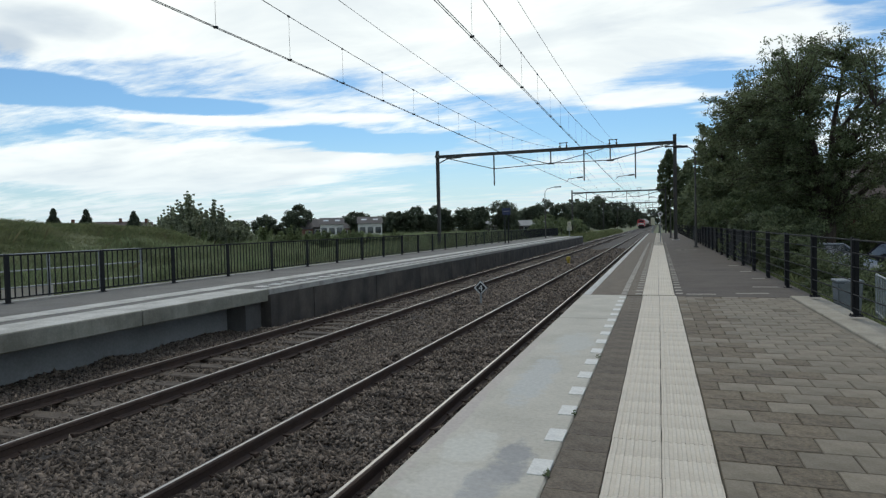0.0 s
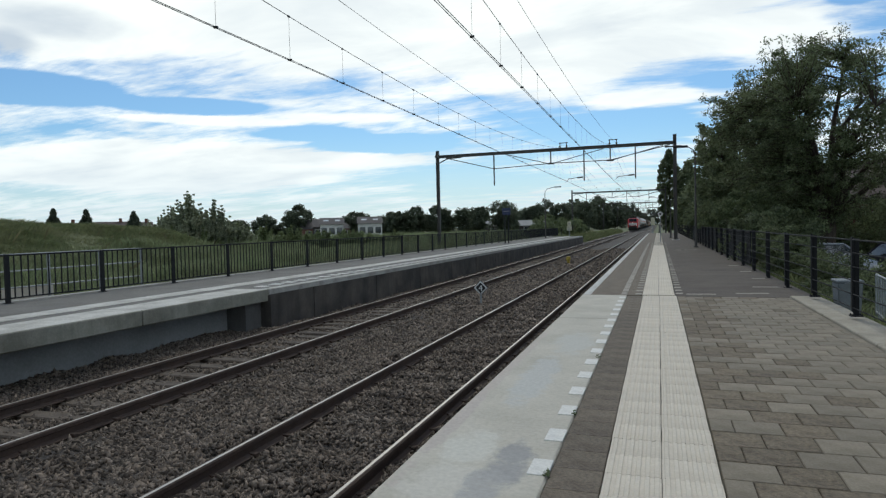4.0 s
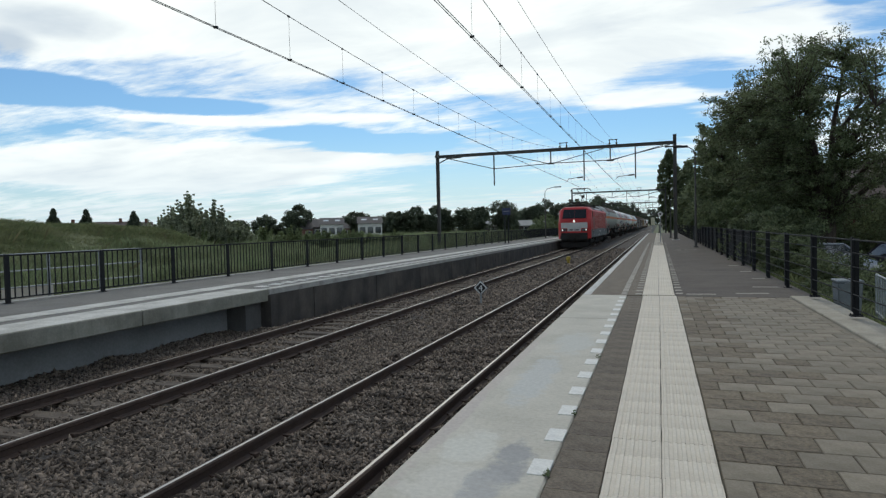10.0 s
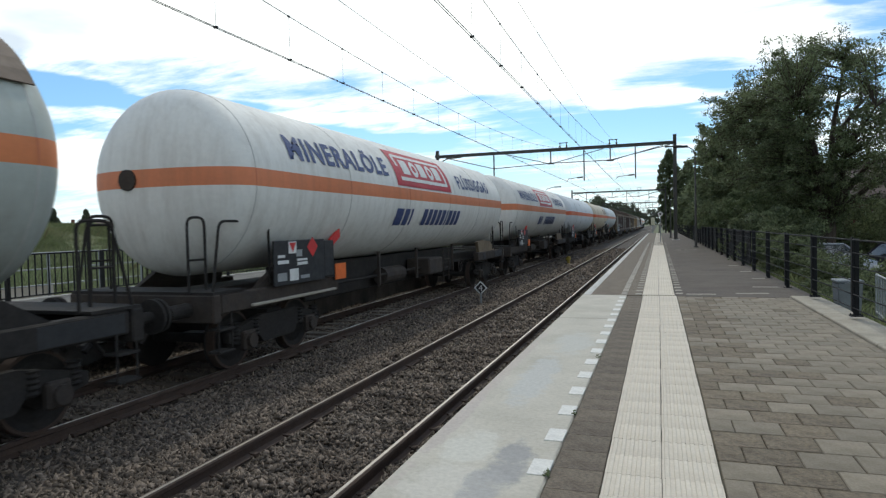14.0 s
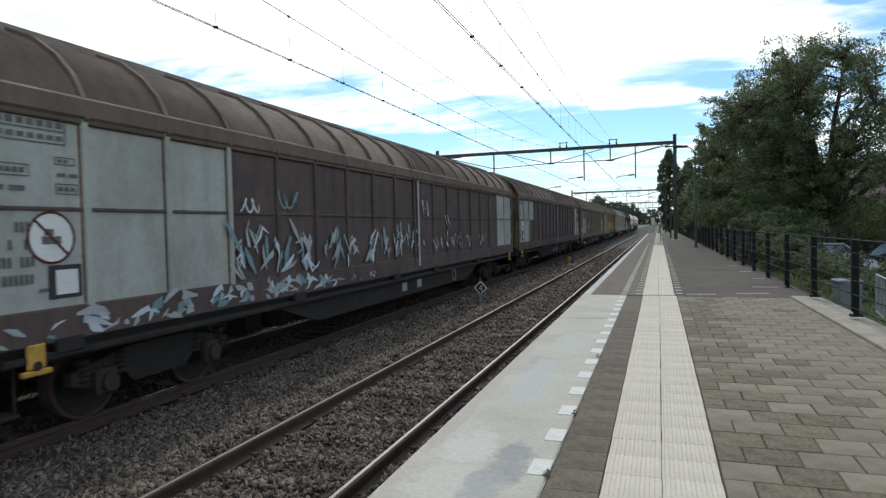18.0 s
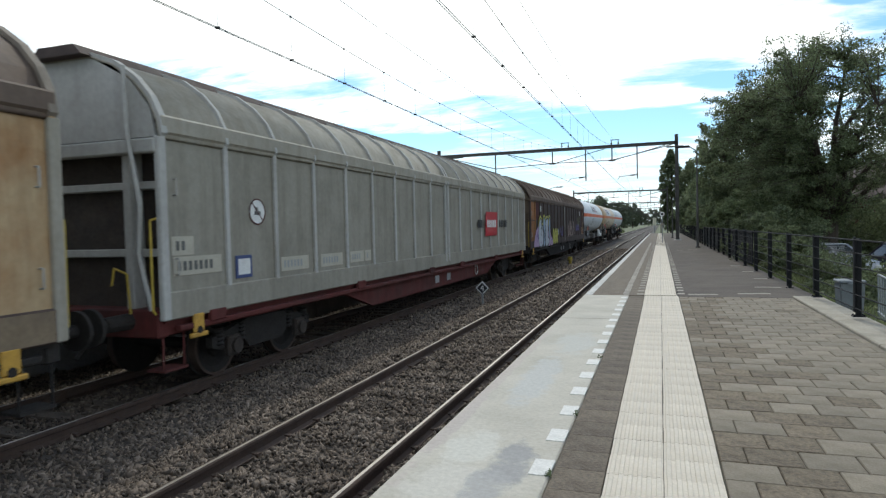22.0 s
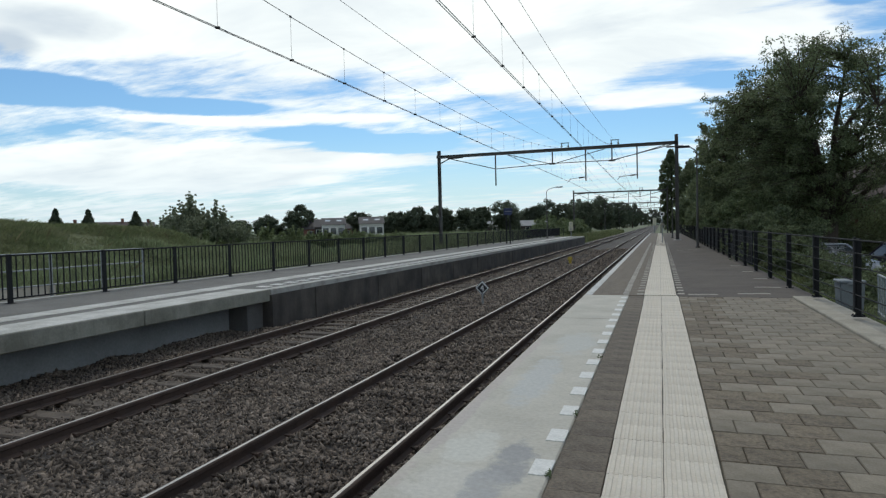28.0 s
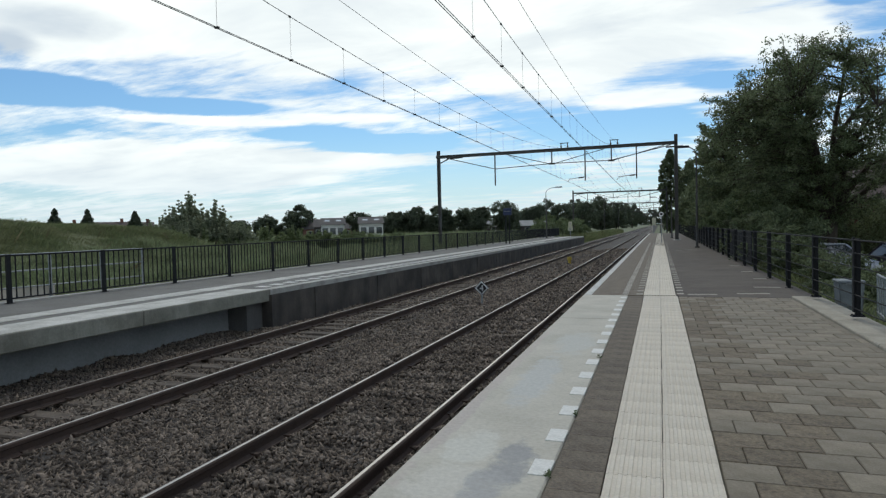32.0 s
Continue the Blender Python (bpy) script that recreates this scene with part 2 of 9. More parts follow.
M["apron"] = material("fine_dark_paving", (0.084, 0.0655, 0.051), 0.9, second=(0.057, 0.0435, 0.034), scale=0.6, amount=0.8, grain=22, grain_amount=0.2, bump=0.3)
M["paving_old"] = material("old_grey_paving", (0.155, 0.145, 0.128), 0.9, second=(0.10, 0.092, 0.08), scale=0.8, amount=0.8, grain=22, grain_amount=0.2, bump=0.3)
M["dash"] = material("pale_paving_block", (0.314, 0.284, 0.237), 0.88, second=(0.237, 0.215, 0.181), scale=8, grain=50, bump=0.2, spread=0.15)
M["kerb"] = material("kerb_concrete", (0.351, 0.311, 0.245), 0.88, second=(0.209, 0.183, 0.142), scale=2.2, amount=0.7, grain=30, grain_amount=0.12, bump=0.2)
M["fence_dark"] = material("anthracite_coating", (0.009, 0.0095, 0.011), 0.75, second=(0.016, 0.016, 0.017), scale=4, grain=40, grain_amount=0.1, bump=0.05, spec=0.2)
M["fence_left"] = material("grey_black_coating", (0.013, 0.014, 0.016), 0.7, second=(0.022, 0.021, 0.02), scale=4, grain=40, bump=0.05, spec=0.25)
M["galv"] = material("galvanised_steel", (0.24, 0.255, 0.26), 0.6, 0.3, second=(0.33, 0.35, 0.36), scale=8, grain=40, bump=0.05)
M["mast"] = material("weathered_mast", (0.10, 0.097, 0.092), 0.75, 0.2, second=(0.065, 0.055, 0.048), scale=2.0, amount=0.8, grain=30, bump=0.1)
M["wire"] = material("copper_wire", (0.055, 0.05, 0.048), 0.5, 0.4, bump=0.0)
M["black"] = material("black_rubber", (0.012, 0.012, 0.012), 0.7, bump=0.05)
M["soil"] = material("meadow", (0.105, 0.122, 0.055), 0.95, second=(0.16, 0.16, 0.085), scale=0.12, amount=0.8, grain=3.0, grain_amount=0.35, bump=0.8, bump_scale=2.0)
M["grass"] = leaf_material("grass_blades", (0.145, 0.172, 0.078), (0.21, 0.21, 0.11), 0.3)
M["reed"] = leaf_material("tall_weeds", (0.20, 0.235, 0.12), (0.25, 0.26, 0.15), 0.35)
M["dry"] = leaf_material("dry_seed_heads", (0.19, 0.165, 0.09), (0.15, 0.13, 0.07), 0.3)
M["leaf"] = leaf_material("tree_leaves", (0.13, 0.16, 0.078), (0.155, 0.18, 0.095))
M["leaf_dark"] = leaf_material("dark_tree_leaves", (0.128, 0.153, 0.08), (0.15, 0.17, 0.094))
M["leaf_mid"] = leaf_material("meadow_bush_leaves", (0.20, 0.235, 0.115), (0.16, 0.195, 0.09))
M["leaf_far"] = leaf_material("far_tree_leaves", (0.10, 0.12, 0.08), (0.12, 0.135, 0.09))
M["leaf_grey"] = leaf_material("willow_leaves", (0.31, 0.335, 0.225), (0.24, 0.265, 0.17))
M["bark"] = material("bark", (0.06, 0.045, 0.033), 0.95, second=(0.035, 0.027, 0.021), scale=4, grain=25, bump=0.8, bump_scale=14, stretch=(1, 1, 0.3))
M["red"] = material("traffic_red_paint", (0.45, 0.016, 0.017), 0.5, second=(0.34, 0.014, 0.014), scale=0.9, amount=0.6, grain=20, grain_amount=0.05, bump=0.02, streak=0.22, streak_color=(0.10, 0.02, 0.015))
M["loco_white"] = material("dusty_white_paint", (0.50, 0.50, 0.48), 0.5, second=(0.40, 0.39, 0.37), scale=3, amount=0.6, grain=30, bump=0.02)
M["loco_grey"] = material("basalt_grey_paint", (0.105, 0.125, 0.135), 0.55, second=(0.075, 0.085, 0.09), scale=1.2, amount=0.7, grain=25, bump=0.04, streak=0.3)
# paler than the body: the ribs' highlight is put into the colour
M["rib_red"] = material("dusty_rib_red", (0.50, 0.10, 0.09), 0.3, second=(0.42, 0.06, 0.05), scale=2, grain=20, bump=0.02)
M["loco_roof"] = material("dusty_roof_grey", (0.34, 0.34, 0.335), 0.65, second=(0.12, 0.11, 0.10), scale=1.2, amount=0.7, grain=25, bump=0.06)
M["gear"] = material("running_gear", (0.024, 0.0215, 0.0202), 0.94, second=(0.036, 0.031, 0.027), scale=3, amount=0.7, grain=25, grain_amount=0.2, bump=0.2, spec=0.3)
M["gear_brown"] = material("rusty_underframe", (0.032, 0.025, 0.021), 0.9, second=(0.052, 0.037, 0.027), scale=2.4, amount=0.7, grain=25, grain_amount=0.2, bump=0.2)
M["steel"] = material("bare_steel", (0.45, 0.44, 0.43), 0.35, 0.9, bump=0.03)
M["glass"] = glass_material("dark_glass", (0.03, 0.035, 0.04), 0.06)
M["cab_glass"] = material("tinted_windscreen", (0.012, 0.013, 0.016), 0.16, spec=0.28, second=(0.02, 0.02, 0.022), scale=2, bump=0)
M["lamp_on"] = glow_material("headlight_glow", (1.0, 0.97, 0.90), 1.3)
M["sign_cream"] = material("cream_sign_board", (0.52, 0.49, 0.36), 0.7, second=(0.40, 0.37, 0.26), scale=4, bump=0.02)
M["roof_pale"] = material("weathered_sheet_roof", (0.27, 0.27, 0.265), 0.8, second=(0.19, 0.185, 0.18), scale=0.7, grain=8, bump=0.1)
M["lamp_off"] = material("lamp_glass", (0.6, 0.6, 0.58), 0.15, 0.3, bump=0)
M["yellow"] = material("yellow_paint", (0.46, 0.33, 0.04), 0.6, second=(0.28, 0.18, 0.03), scale=9, bump=0.03)
M["orange_plate"] = material("orange_plate", (0.72, 0.15, 0.03), 0.5, second=(0.55, 0.11, 0.02), scale=9, bump=0.03)
M["red_plate"] = material("red_plate", (0.55, 0.03, 0.03), 0.5, second=(0.42, 0.03, 0.03), scale=9, bump=0.03)
M["ink_white"] = material("white_lettering", (0.66, 0.66, 0.64), 0.6, second=(0.5, 0.5, 0.48), scale=6, bump=0)
M["ink_black"] = material("black_lettering", (0.02, 0.02, 0.022), 0.6, bump=0)
M["ink_blue"] = material("blue_lettering", (0.035, 0.055, 0.16), 0.55, second=(0.05, 0.07, 0.16), scale=6, bump=0)
M["ink_red"] = material("red_lettering", (0.42, 0.025, 0.035), 0.55, second=(0.34, 0.03, 0.035), scale=6, bump=0)
M["ink_grey"] = material("faded_lettering", (0.28, 0.29, 0.29), 0.6, bump=0)
M["ink_mark"] = material("worn_stencil_paint", (0.085, 0.085, 0.08), 0.7, second=(0.16, 0.16, 0.15), scale=8, bump=0)
M["board"] = material("black_data_board", (0.016, 0.016, 0.018), 0.7, second=(0.028, 0.027, 0.027), scale=4, bump=0.03)


# ---------------------------------------------------------------- mesh helpers
def linked(name, me, mat, parent=None):
    if mat is not None and not me.materials:
        me.materials.append(mat)
    ob = new(name, me)
    if parent is not None:
        ob.parent = parent
    return ob


def part(name, bm, mat, parent=None, label="", smooth=False):
    """Link a bmesh as one mesh object under a thing or a part."""
    me = bpy.data.meshes.new(name)
    bmesh.ops.recalc_face_normals(bm, faces=bm.faces)
    if smooth:
        for f in bm.faces:
            f.smooth = True
    bm.to_mesh(me)
    bm.free()
    ob = linked(name, me, mat, parent)
    if label:
        ob["label"] = label
    return ob


def thing(name, label, category, loc=(0, 0, 0), group="", kind=""):
    ob = new(name)
    ob.empty_display_size = 0.2
    ob.location = loc
    return tagged(ob, label, category, group, kind)


def box(bm, x0, x1, y0, y1, z0, z1, bevel=0.0):
    r = bmesh.ops.create_cube(bm, size=1.0)
    for v in r["verts"]:
        v.co = Vector(((x0 + x1) / 2 + v.co.x * (x1 - x0), (y0 + y1) / 2 + v.co.y * (y1 - y0), (z0 + z1) / 2 + v.co.z * (z1 - z0)))
    if bevel:
        es = list({e for v in r["verts"] for e in v.link_edges})
        bmesh.ops.bevel(bm, geom=es, offset=bevel, segments=1, affect="EDGES")
    return bm


def boxes(*dims, bevel=0.0):
    bm = bmesh.new()
    for d in dims:
        box(bm, *d, bevel=bevel)
    return bm


def prism(bm, profile, y0, y1, closed=True):
    """Extrude a profile of (x, z) along y, with end caps."""
    a = [bm.verts.new((x, y0, z)) for x, z in profile]
    b = [bm.verts.new((x, y1, z)) for x, z in profile]
    n = len(profile)
    for i in range(n if closed else n - 1):
        j = (i + 1) % n
        bm.faces.new((a[i], a[j], b[j], b[i]))
    if closed:
        bm.faces.new(a[::-1])
        bm.faces.new(b)
    return bm


def rod(bm, p, q, r, n=8, r2=None):
    """A round bar from p to q."""
    p, q = Vector(p), Vector(q)
    d = (q - p).normalized()
    u = d.orthogonal().normalized()
    w = d.cross(u)
    r2 = r if r2 is None else r2
    A = [bm.verts.new(p + (u * math.cos(2 * math.pi * i / n) + w * math.sin(2 * math.pi * i / n)) * r) for i in range(n)]
    B = [bm.verts.new(q + (u * math.cos(2 * math.pi * i / n) + w * math.sin(2 * math.pi * i / n)) * r2) for i in range(n)]
    for i in range(n):
        j = (i + 1) % n
        bm.faces.new((A[i], A[j], B[j], B[i]))
    bm.faces.new(A[::-1])
    bm.faces.new(B)
    return bm


def tube(bm, pts, r, n=6):
    """A bent tube through pts."""
    for a, b in zip(pts[:-1], pts[1:]):
        rod(bm, a, b, r, n)
    return bm


def rounded(pts, r, n=4):
    """The corners of an open line turned into bends of radius r."""
    pts = [Vector(p) for p in pts]
    out = [pts[0]]
    for a, b, c in zip(pts[:-2], pts[1:-1], pts[2:]):
        u, w = (a - b).normalized() * r, (c - b).normalized() * r
        for k in range(n + 1):
            t = k / n
            out.append(b + u * (1 - t) ** 2 + w * t ** 2)
    return out + [pts[-1]]


def from_arrays(name, verts, faces, mat, parent=None):
    me = bpy.data.meshes.new(name)
    verts = np.asarray(verts, np.float32)
    faces = np.asarray(faces, np.int32)
    k = faces.shape[1]
    me.vertices.add(len(verts))
    me.vertices.foreach_set("co", verts.ravel())
    me.loops.add(faces.size)
    me.loops.foreach_set("vertex_index", faces.ravel())
    me.polygons.add(len(faces))
    me.polygons.foreach_set("loop_start", np.arange(0, faces.size, k, dtype=np.int32))
    me.polygons.foreach_set("loop_total", np.full(len(faces), k, np.int32))
    me.update(calc_edges=True)
    return linked(name, me, mat, parent)


RNG = np.random.default_rng(11)
RAIL = -0.76          # top of rail; the platforms are at 0
T1, T2 = -3.24, -7.18  # track centres
# ---------------------------------------------------------------- ground
def smooth(a, b, t):
    t = np.clip((t - a) / (b - a), 0, 1)
    return t * t * (3 - 2 * t)


def ground_height(x, y):
    """Meadow height: a bank west of the line, flat land beyond."""
    h = np.full_like(x, -1.12)
    west = smooth(-13.6, -17.0, x)
    h = h + west * 0.35
    bank = smooth(-24.0, -36.0, x) * (1 - smooth(33.0, 47.0, y)) * (1 - smooth(-60.0, -110.0, x) * 0.6)
    h = h + bank * 2.95
    far = smooth(-60.0, -160.0, x)
    h = h + far * 0.5
    east = smooth(2.55, 2.75, x) * (1 - smooth(3.6, 4.5, x))
    h = h + east * 0.72
    und = 0.16 * np.sin(x * 0.23 + 1.0) * np.cos(y * 0.17) + 0.1 * np.sin(x * 0.57 + y * 0.4)
    h = h + und * np.maximum(smooth(-17, -24, x), smooth(8, 14, x)) * (1 - smooth(200, 400, np.hypot(x, y)))
    verge = smooth(-9.6, -11.0, x) * smooth(70.0, 84.0, y) * (1 - west)
    return h + verge * 0.25


def build_ground():
    def axis(near, step, far):
        inner = np.arange(-near, near + step, step)
        outer = near + np.cumsum(step * 1.22 ** np.arange(1, 30))
        outer = outer[outer < far]
        return np.concatenate([-outer[::-1], inner, outer, ]), outer
    xs, _ = axis(60.0, 1.0, 3200.0)
    ys, _ = axis(100.0, 1.6, 3200.0)
    gx, gy = np.meshgrid(xs, ys)
    gz = ground_height(gx, gy)
    n, m = gx.shape
    idx = np.arange(n * m).reshape(n, m)
    faces = np.stack([idx[:-1, :-1], idx[:-1, 1:], idx[1:, 1:], idx[1:, :-1]], -1).reshape(-1, 4)
    ob = from_arrays("ground", np.stack([gx, gy, gz], -1).reshape(-1, 3), faces, M["soil"])
    for p in ob.data.polygons:
        p.use_smooth = True
    return tagged(ob, "wide green meadow with a grassy bank beside the railway", "ground", kind="structure")


build_ground()


# ---------------------------------------------------------------- tracks
def build_track(name, cx):
    root = thing(name, "railway track of worn steel rails on concrete sleepers", "railway track", (cx, 0, RAIL), "railway tracks", "structure")
    head = [(-0.036, -0.045), (-0.036, -0.012), (-0.026, 0.0), (0.026, 0.0), (0.036, -0.012), (0.036, -0.045)]
    web = [(-0.036, -0.0455), (0.036, -0.0455), (0.012, -0.062), (0.010, -0.125), (0.07, -0.147), (0.07, -0.16), (-0.07, -0.16), (-0.07, -0.147), (-0.010, -0.125), (-0.012, -0.062)]
    for sx in (-0.7535, 0.7535):
        bm = bmesh.new()
        prism(bm, [(x + sx, z) for x, z in web], -60, 720)
        rail = part("rail", bm, M["rail_side"], root)
        bm = bmesh.new()
        prism(bm, [(x + sx, z) for x, z in head], -60, 720)
        part("rail_head", bm, M["rail_side"], rail)
        bm = bmesh.new()
        s = 0.006 if sx < 0 else -0.006
        prism(bm, [(sx + s - 0.017, -0.001), (sx + s - 0.015, 0.0012), (sx + s + 0.015, 0.0012), (sx + s + 0.017, -0.001)], -60, 720)
        part("running_band", bm, M["rail_top"], rail, "polished running band of the rail")
    bm = boxes((-1.28, 1.28, -0.13, 0.13, -0.33, -0.168), bevel=0.02)
    for v in bm.verts:
        if abs(v.co.x) < 0.4:
            v.co.z -= 0.0
    first = part("sleeper", bm, M["sleeper"], root)
    first.location = (0, -3.0, 0)
    for i in range(1, 150):
        o = linked("sleeper", first.data, None, root)
        o.location = (RNG.uniform(-0.02, 0.02), -3.0 + 0.6 * i + RNG.uniform(-0.02, 0.02), RNG.uniform(-0.012, 0.006))
    bm = boxes((-0.07, 0.07, -0.07, 0.07, -0.166, -0.14), (-0.10, 0.10, -0.03, 0.03, -0.164, -0.12), bevel=0.006)
    clip = part("rail_clip", bm, M["rail_side"], root)
    clip.location = (0.7535, -3.0, 0)
    for i in range(0, 60):
        for sx in (-0.7535, 0.7535):
            if i == 0 and sx > 0:
                continue
            o = linked("rail_clip", clip.data, None, root)
            o.location = (sx, -3.0 + 0.6 * i, 0)
    return root


build_track("track_1", T1)
build_track("track_2", T2)


def ballast_height(x, y):
    h = np.full_like(x, RAIL - 0.195)
    h = h + 0.035 * np.exp(-((x - T1) / 1.3) ** 2) - 0.02 * np.exp(-((x - T2) / 0.9) ** 2)
    for c in (T1, T2):
        h = h + 0.035 * np.exp(-((np.abs(x - c) - 1.15) / 0.28) ** 2)
        h = h - 0.03 * np.exp(-((np.abs(x - c) - 0.7535) / 0.1) ** 2)
    h = h - 0.05 * np.exp(-((x - (T1 + T2) / 2) / 0.5) ** 2)
    heap = np.exp(-((x + 9.55) / 0.36) ** 2) * (1 - smooth(11.5, 13.4, y))
    h = h + heap * (0.045 + 0.02 * np.sin(y * 2.3) + 0.015 * np.sin(y * 5.1))
    h = h + 0.018 * np.sin(x * 3.1 + y * 1.7) + 0.014 * np.sin(y * 4.1 - x * 2.2)
    return h


def build_ballast():
    xs = np.arange(-9.9, -1.35, 0.15)
    ys = np.concatenate([np.arange(-30, 45, 0.3), np.arange(45, 730, 6.0)])
    gx, gy = np.meshgrid(xs, ys)
    gz = ballast_height(gx, gy)
    gz = np.where(gy > 84, gz - 0.25 * smooth(-9.2, -9.9, gx), gz)
    n, m = gx.shape
    idx = np.arange(n * m).reshape(n, m)
    faces = np.stack([idx[:-1, :-1], idx[:-1, 1:], idx[1:, 1:], idx[1:, :-1]], -1).reshape(-1, 4)
    bed = from_arrays("ballast_bed", np.stack([gx, gy, gz], -1).reshape(-1, 3), faces, M["ballast_bed"])
    tagged(bed, "bed of grey-brown crushed stone under the tracks", "ballast", kind="structure")
    octa = np.array([(1, 0, 0), (0, 1, 0), (-1, 0, 0), (0, -1, 0), (0, 0, 1), (0, 0, -1)], float)
    tri = np.array([(0, 1, 4), (1, 2, 4), (2, 3, 4), (3, 0, 4), (1, 0, 5), (2, 1, 5), (3, 2, 5), (0, 3, 5)])
    V, F, base = [], [], 0
    for y0, y1, count, size in ((-8.0, 0.5, 16000, 0.04), (0.5, 6.5, 50000, 0.0265), (6.5, 13, 50000, 0.027), (13, 26, 42000, 0.034), (26, 60, 22000, 0.052)):
        x = RNG.uniform(-9.6, -1.45, count)
        y = RNG.uniform(y0, y1, count)
        clear = np.minimum(np.abs(np.abs(x - T1) - 0.7535), np.abs(np.abs(x - T2) - 0.7535)) > 0.075
        x, y = x[clear], y[clear]
        # sleepers stay mostly bare
        on = (np.minimum(np.abs(x - T1), np.abs(x - T2)) < 1.26) & (np.abs((y + 3.0 + 0.3) % 0.6 - 0.3) < 0.12)
        keep = ~on | (RNG.random(len(x)) < np.where(x > -5.2, 0.75, 0.22))
        x, y, on = x[keep], y[keep], on[keep]
        z = ballast_height(x, y) + np.where(on, 0.025, 0.0) + RNG.uniform(-0.012, 0.016, len(x))
        k = len(x)
        s = size * RNG.uniform(0.55, 1.55, (k, 1, 1))
        shape = (octa[None] * RNG.uniform(0.55, 1.45, (k, 6, 1)) + RNG.uniform(-0.42, 0.42, (k, 6, 3))) * np.stack([RNG.uniform(0.95, 1.6, k), RNG.uniform(0.7, 1.05, k), RNG.uniform(0.35, 0.7, k)], -1)[:, None]
        q = RNG.normal(size=(k, 4))
        q /= np.linalg.norm(q, axis=1, keepdims=True)
        w, a, b, c = q.T
        R = np.stack([np.stack([1 - 2 * (b * b + c * c), 2 * (a * b - w * c), 2 * (a * c + w * b)], -1),
                      np.stack([2 * (a * b + w * c), 1 - 2 * (a * a + c * c), 2 * (b * c - w * a)], -1),
                      np.stack([2 * (a * c - w * b), 2 * (b * c + w * a), 1 - 2 * (a * a + b * b)], -1)], 1)
        v = np.einsum("kij,knj->kni", R, shape) * s + np.stack([x, y, z], -1)[:, None]
        V.append(v.reshape(-1, 3))
        F.append((tri[None] + (base + 6 * np.arange(k))[:, None, None]).reshape(-1, 3))
        base += 6 * k
    st = from_arrays("ballast_stones", np.concatenate(V), np.concatenate(F), M["stone"])
    tagged(st, "loose grey-brown crushed stones between the rails", "ballast", kind="stuff")


build_ballast()


# ---------------------------------------------------------------- platform beside the camera
EDGE1, NEAR_END, FAR_END = -1.43, 12.55, 92.0


def pieces(name, places, mesh_boxes, mats, parent, bevel=0.006, choose=None):
    """Objects of their own on shared meshes, one mesh a material."""
    data = []
    for mt in mats:
        bm = boxes(*mesh_boxes, bevel=bevel)
        me = bpy.data.meshes.new(name)
        bm.to_mesh(me)
        bm.free()
        me.materials.append(mt)
        data.append(me)
    for k, p in enumerate(places):
        o = linked(name, data[choose[k] if choose is not None else 0], None, parent)
        o.location = p
    return parent


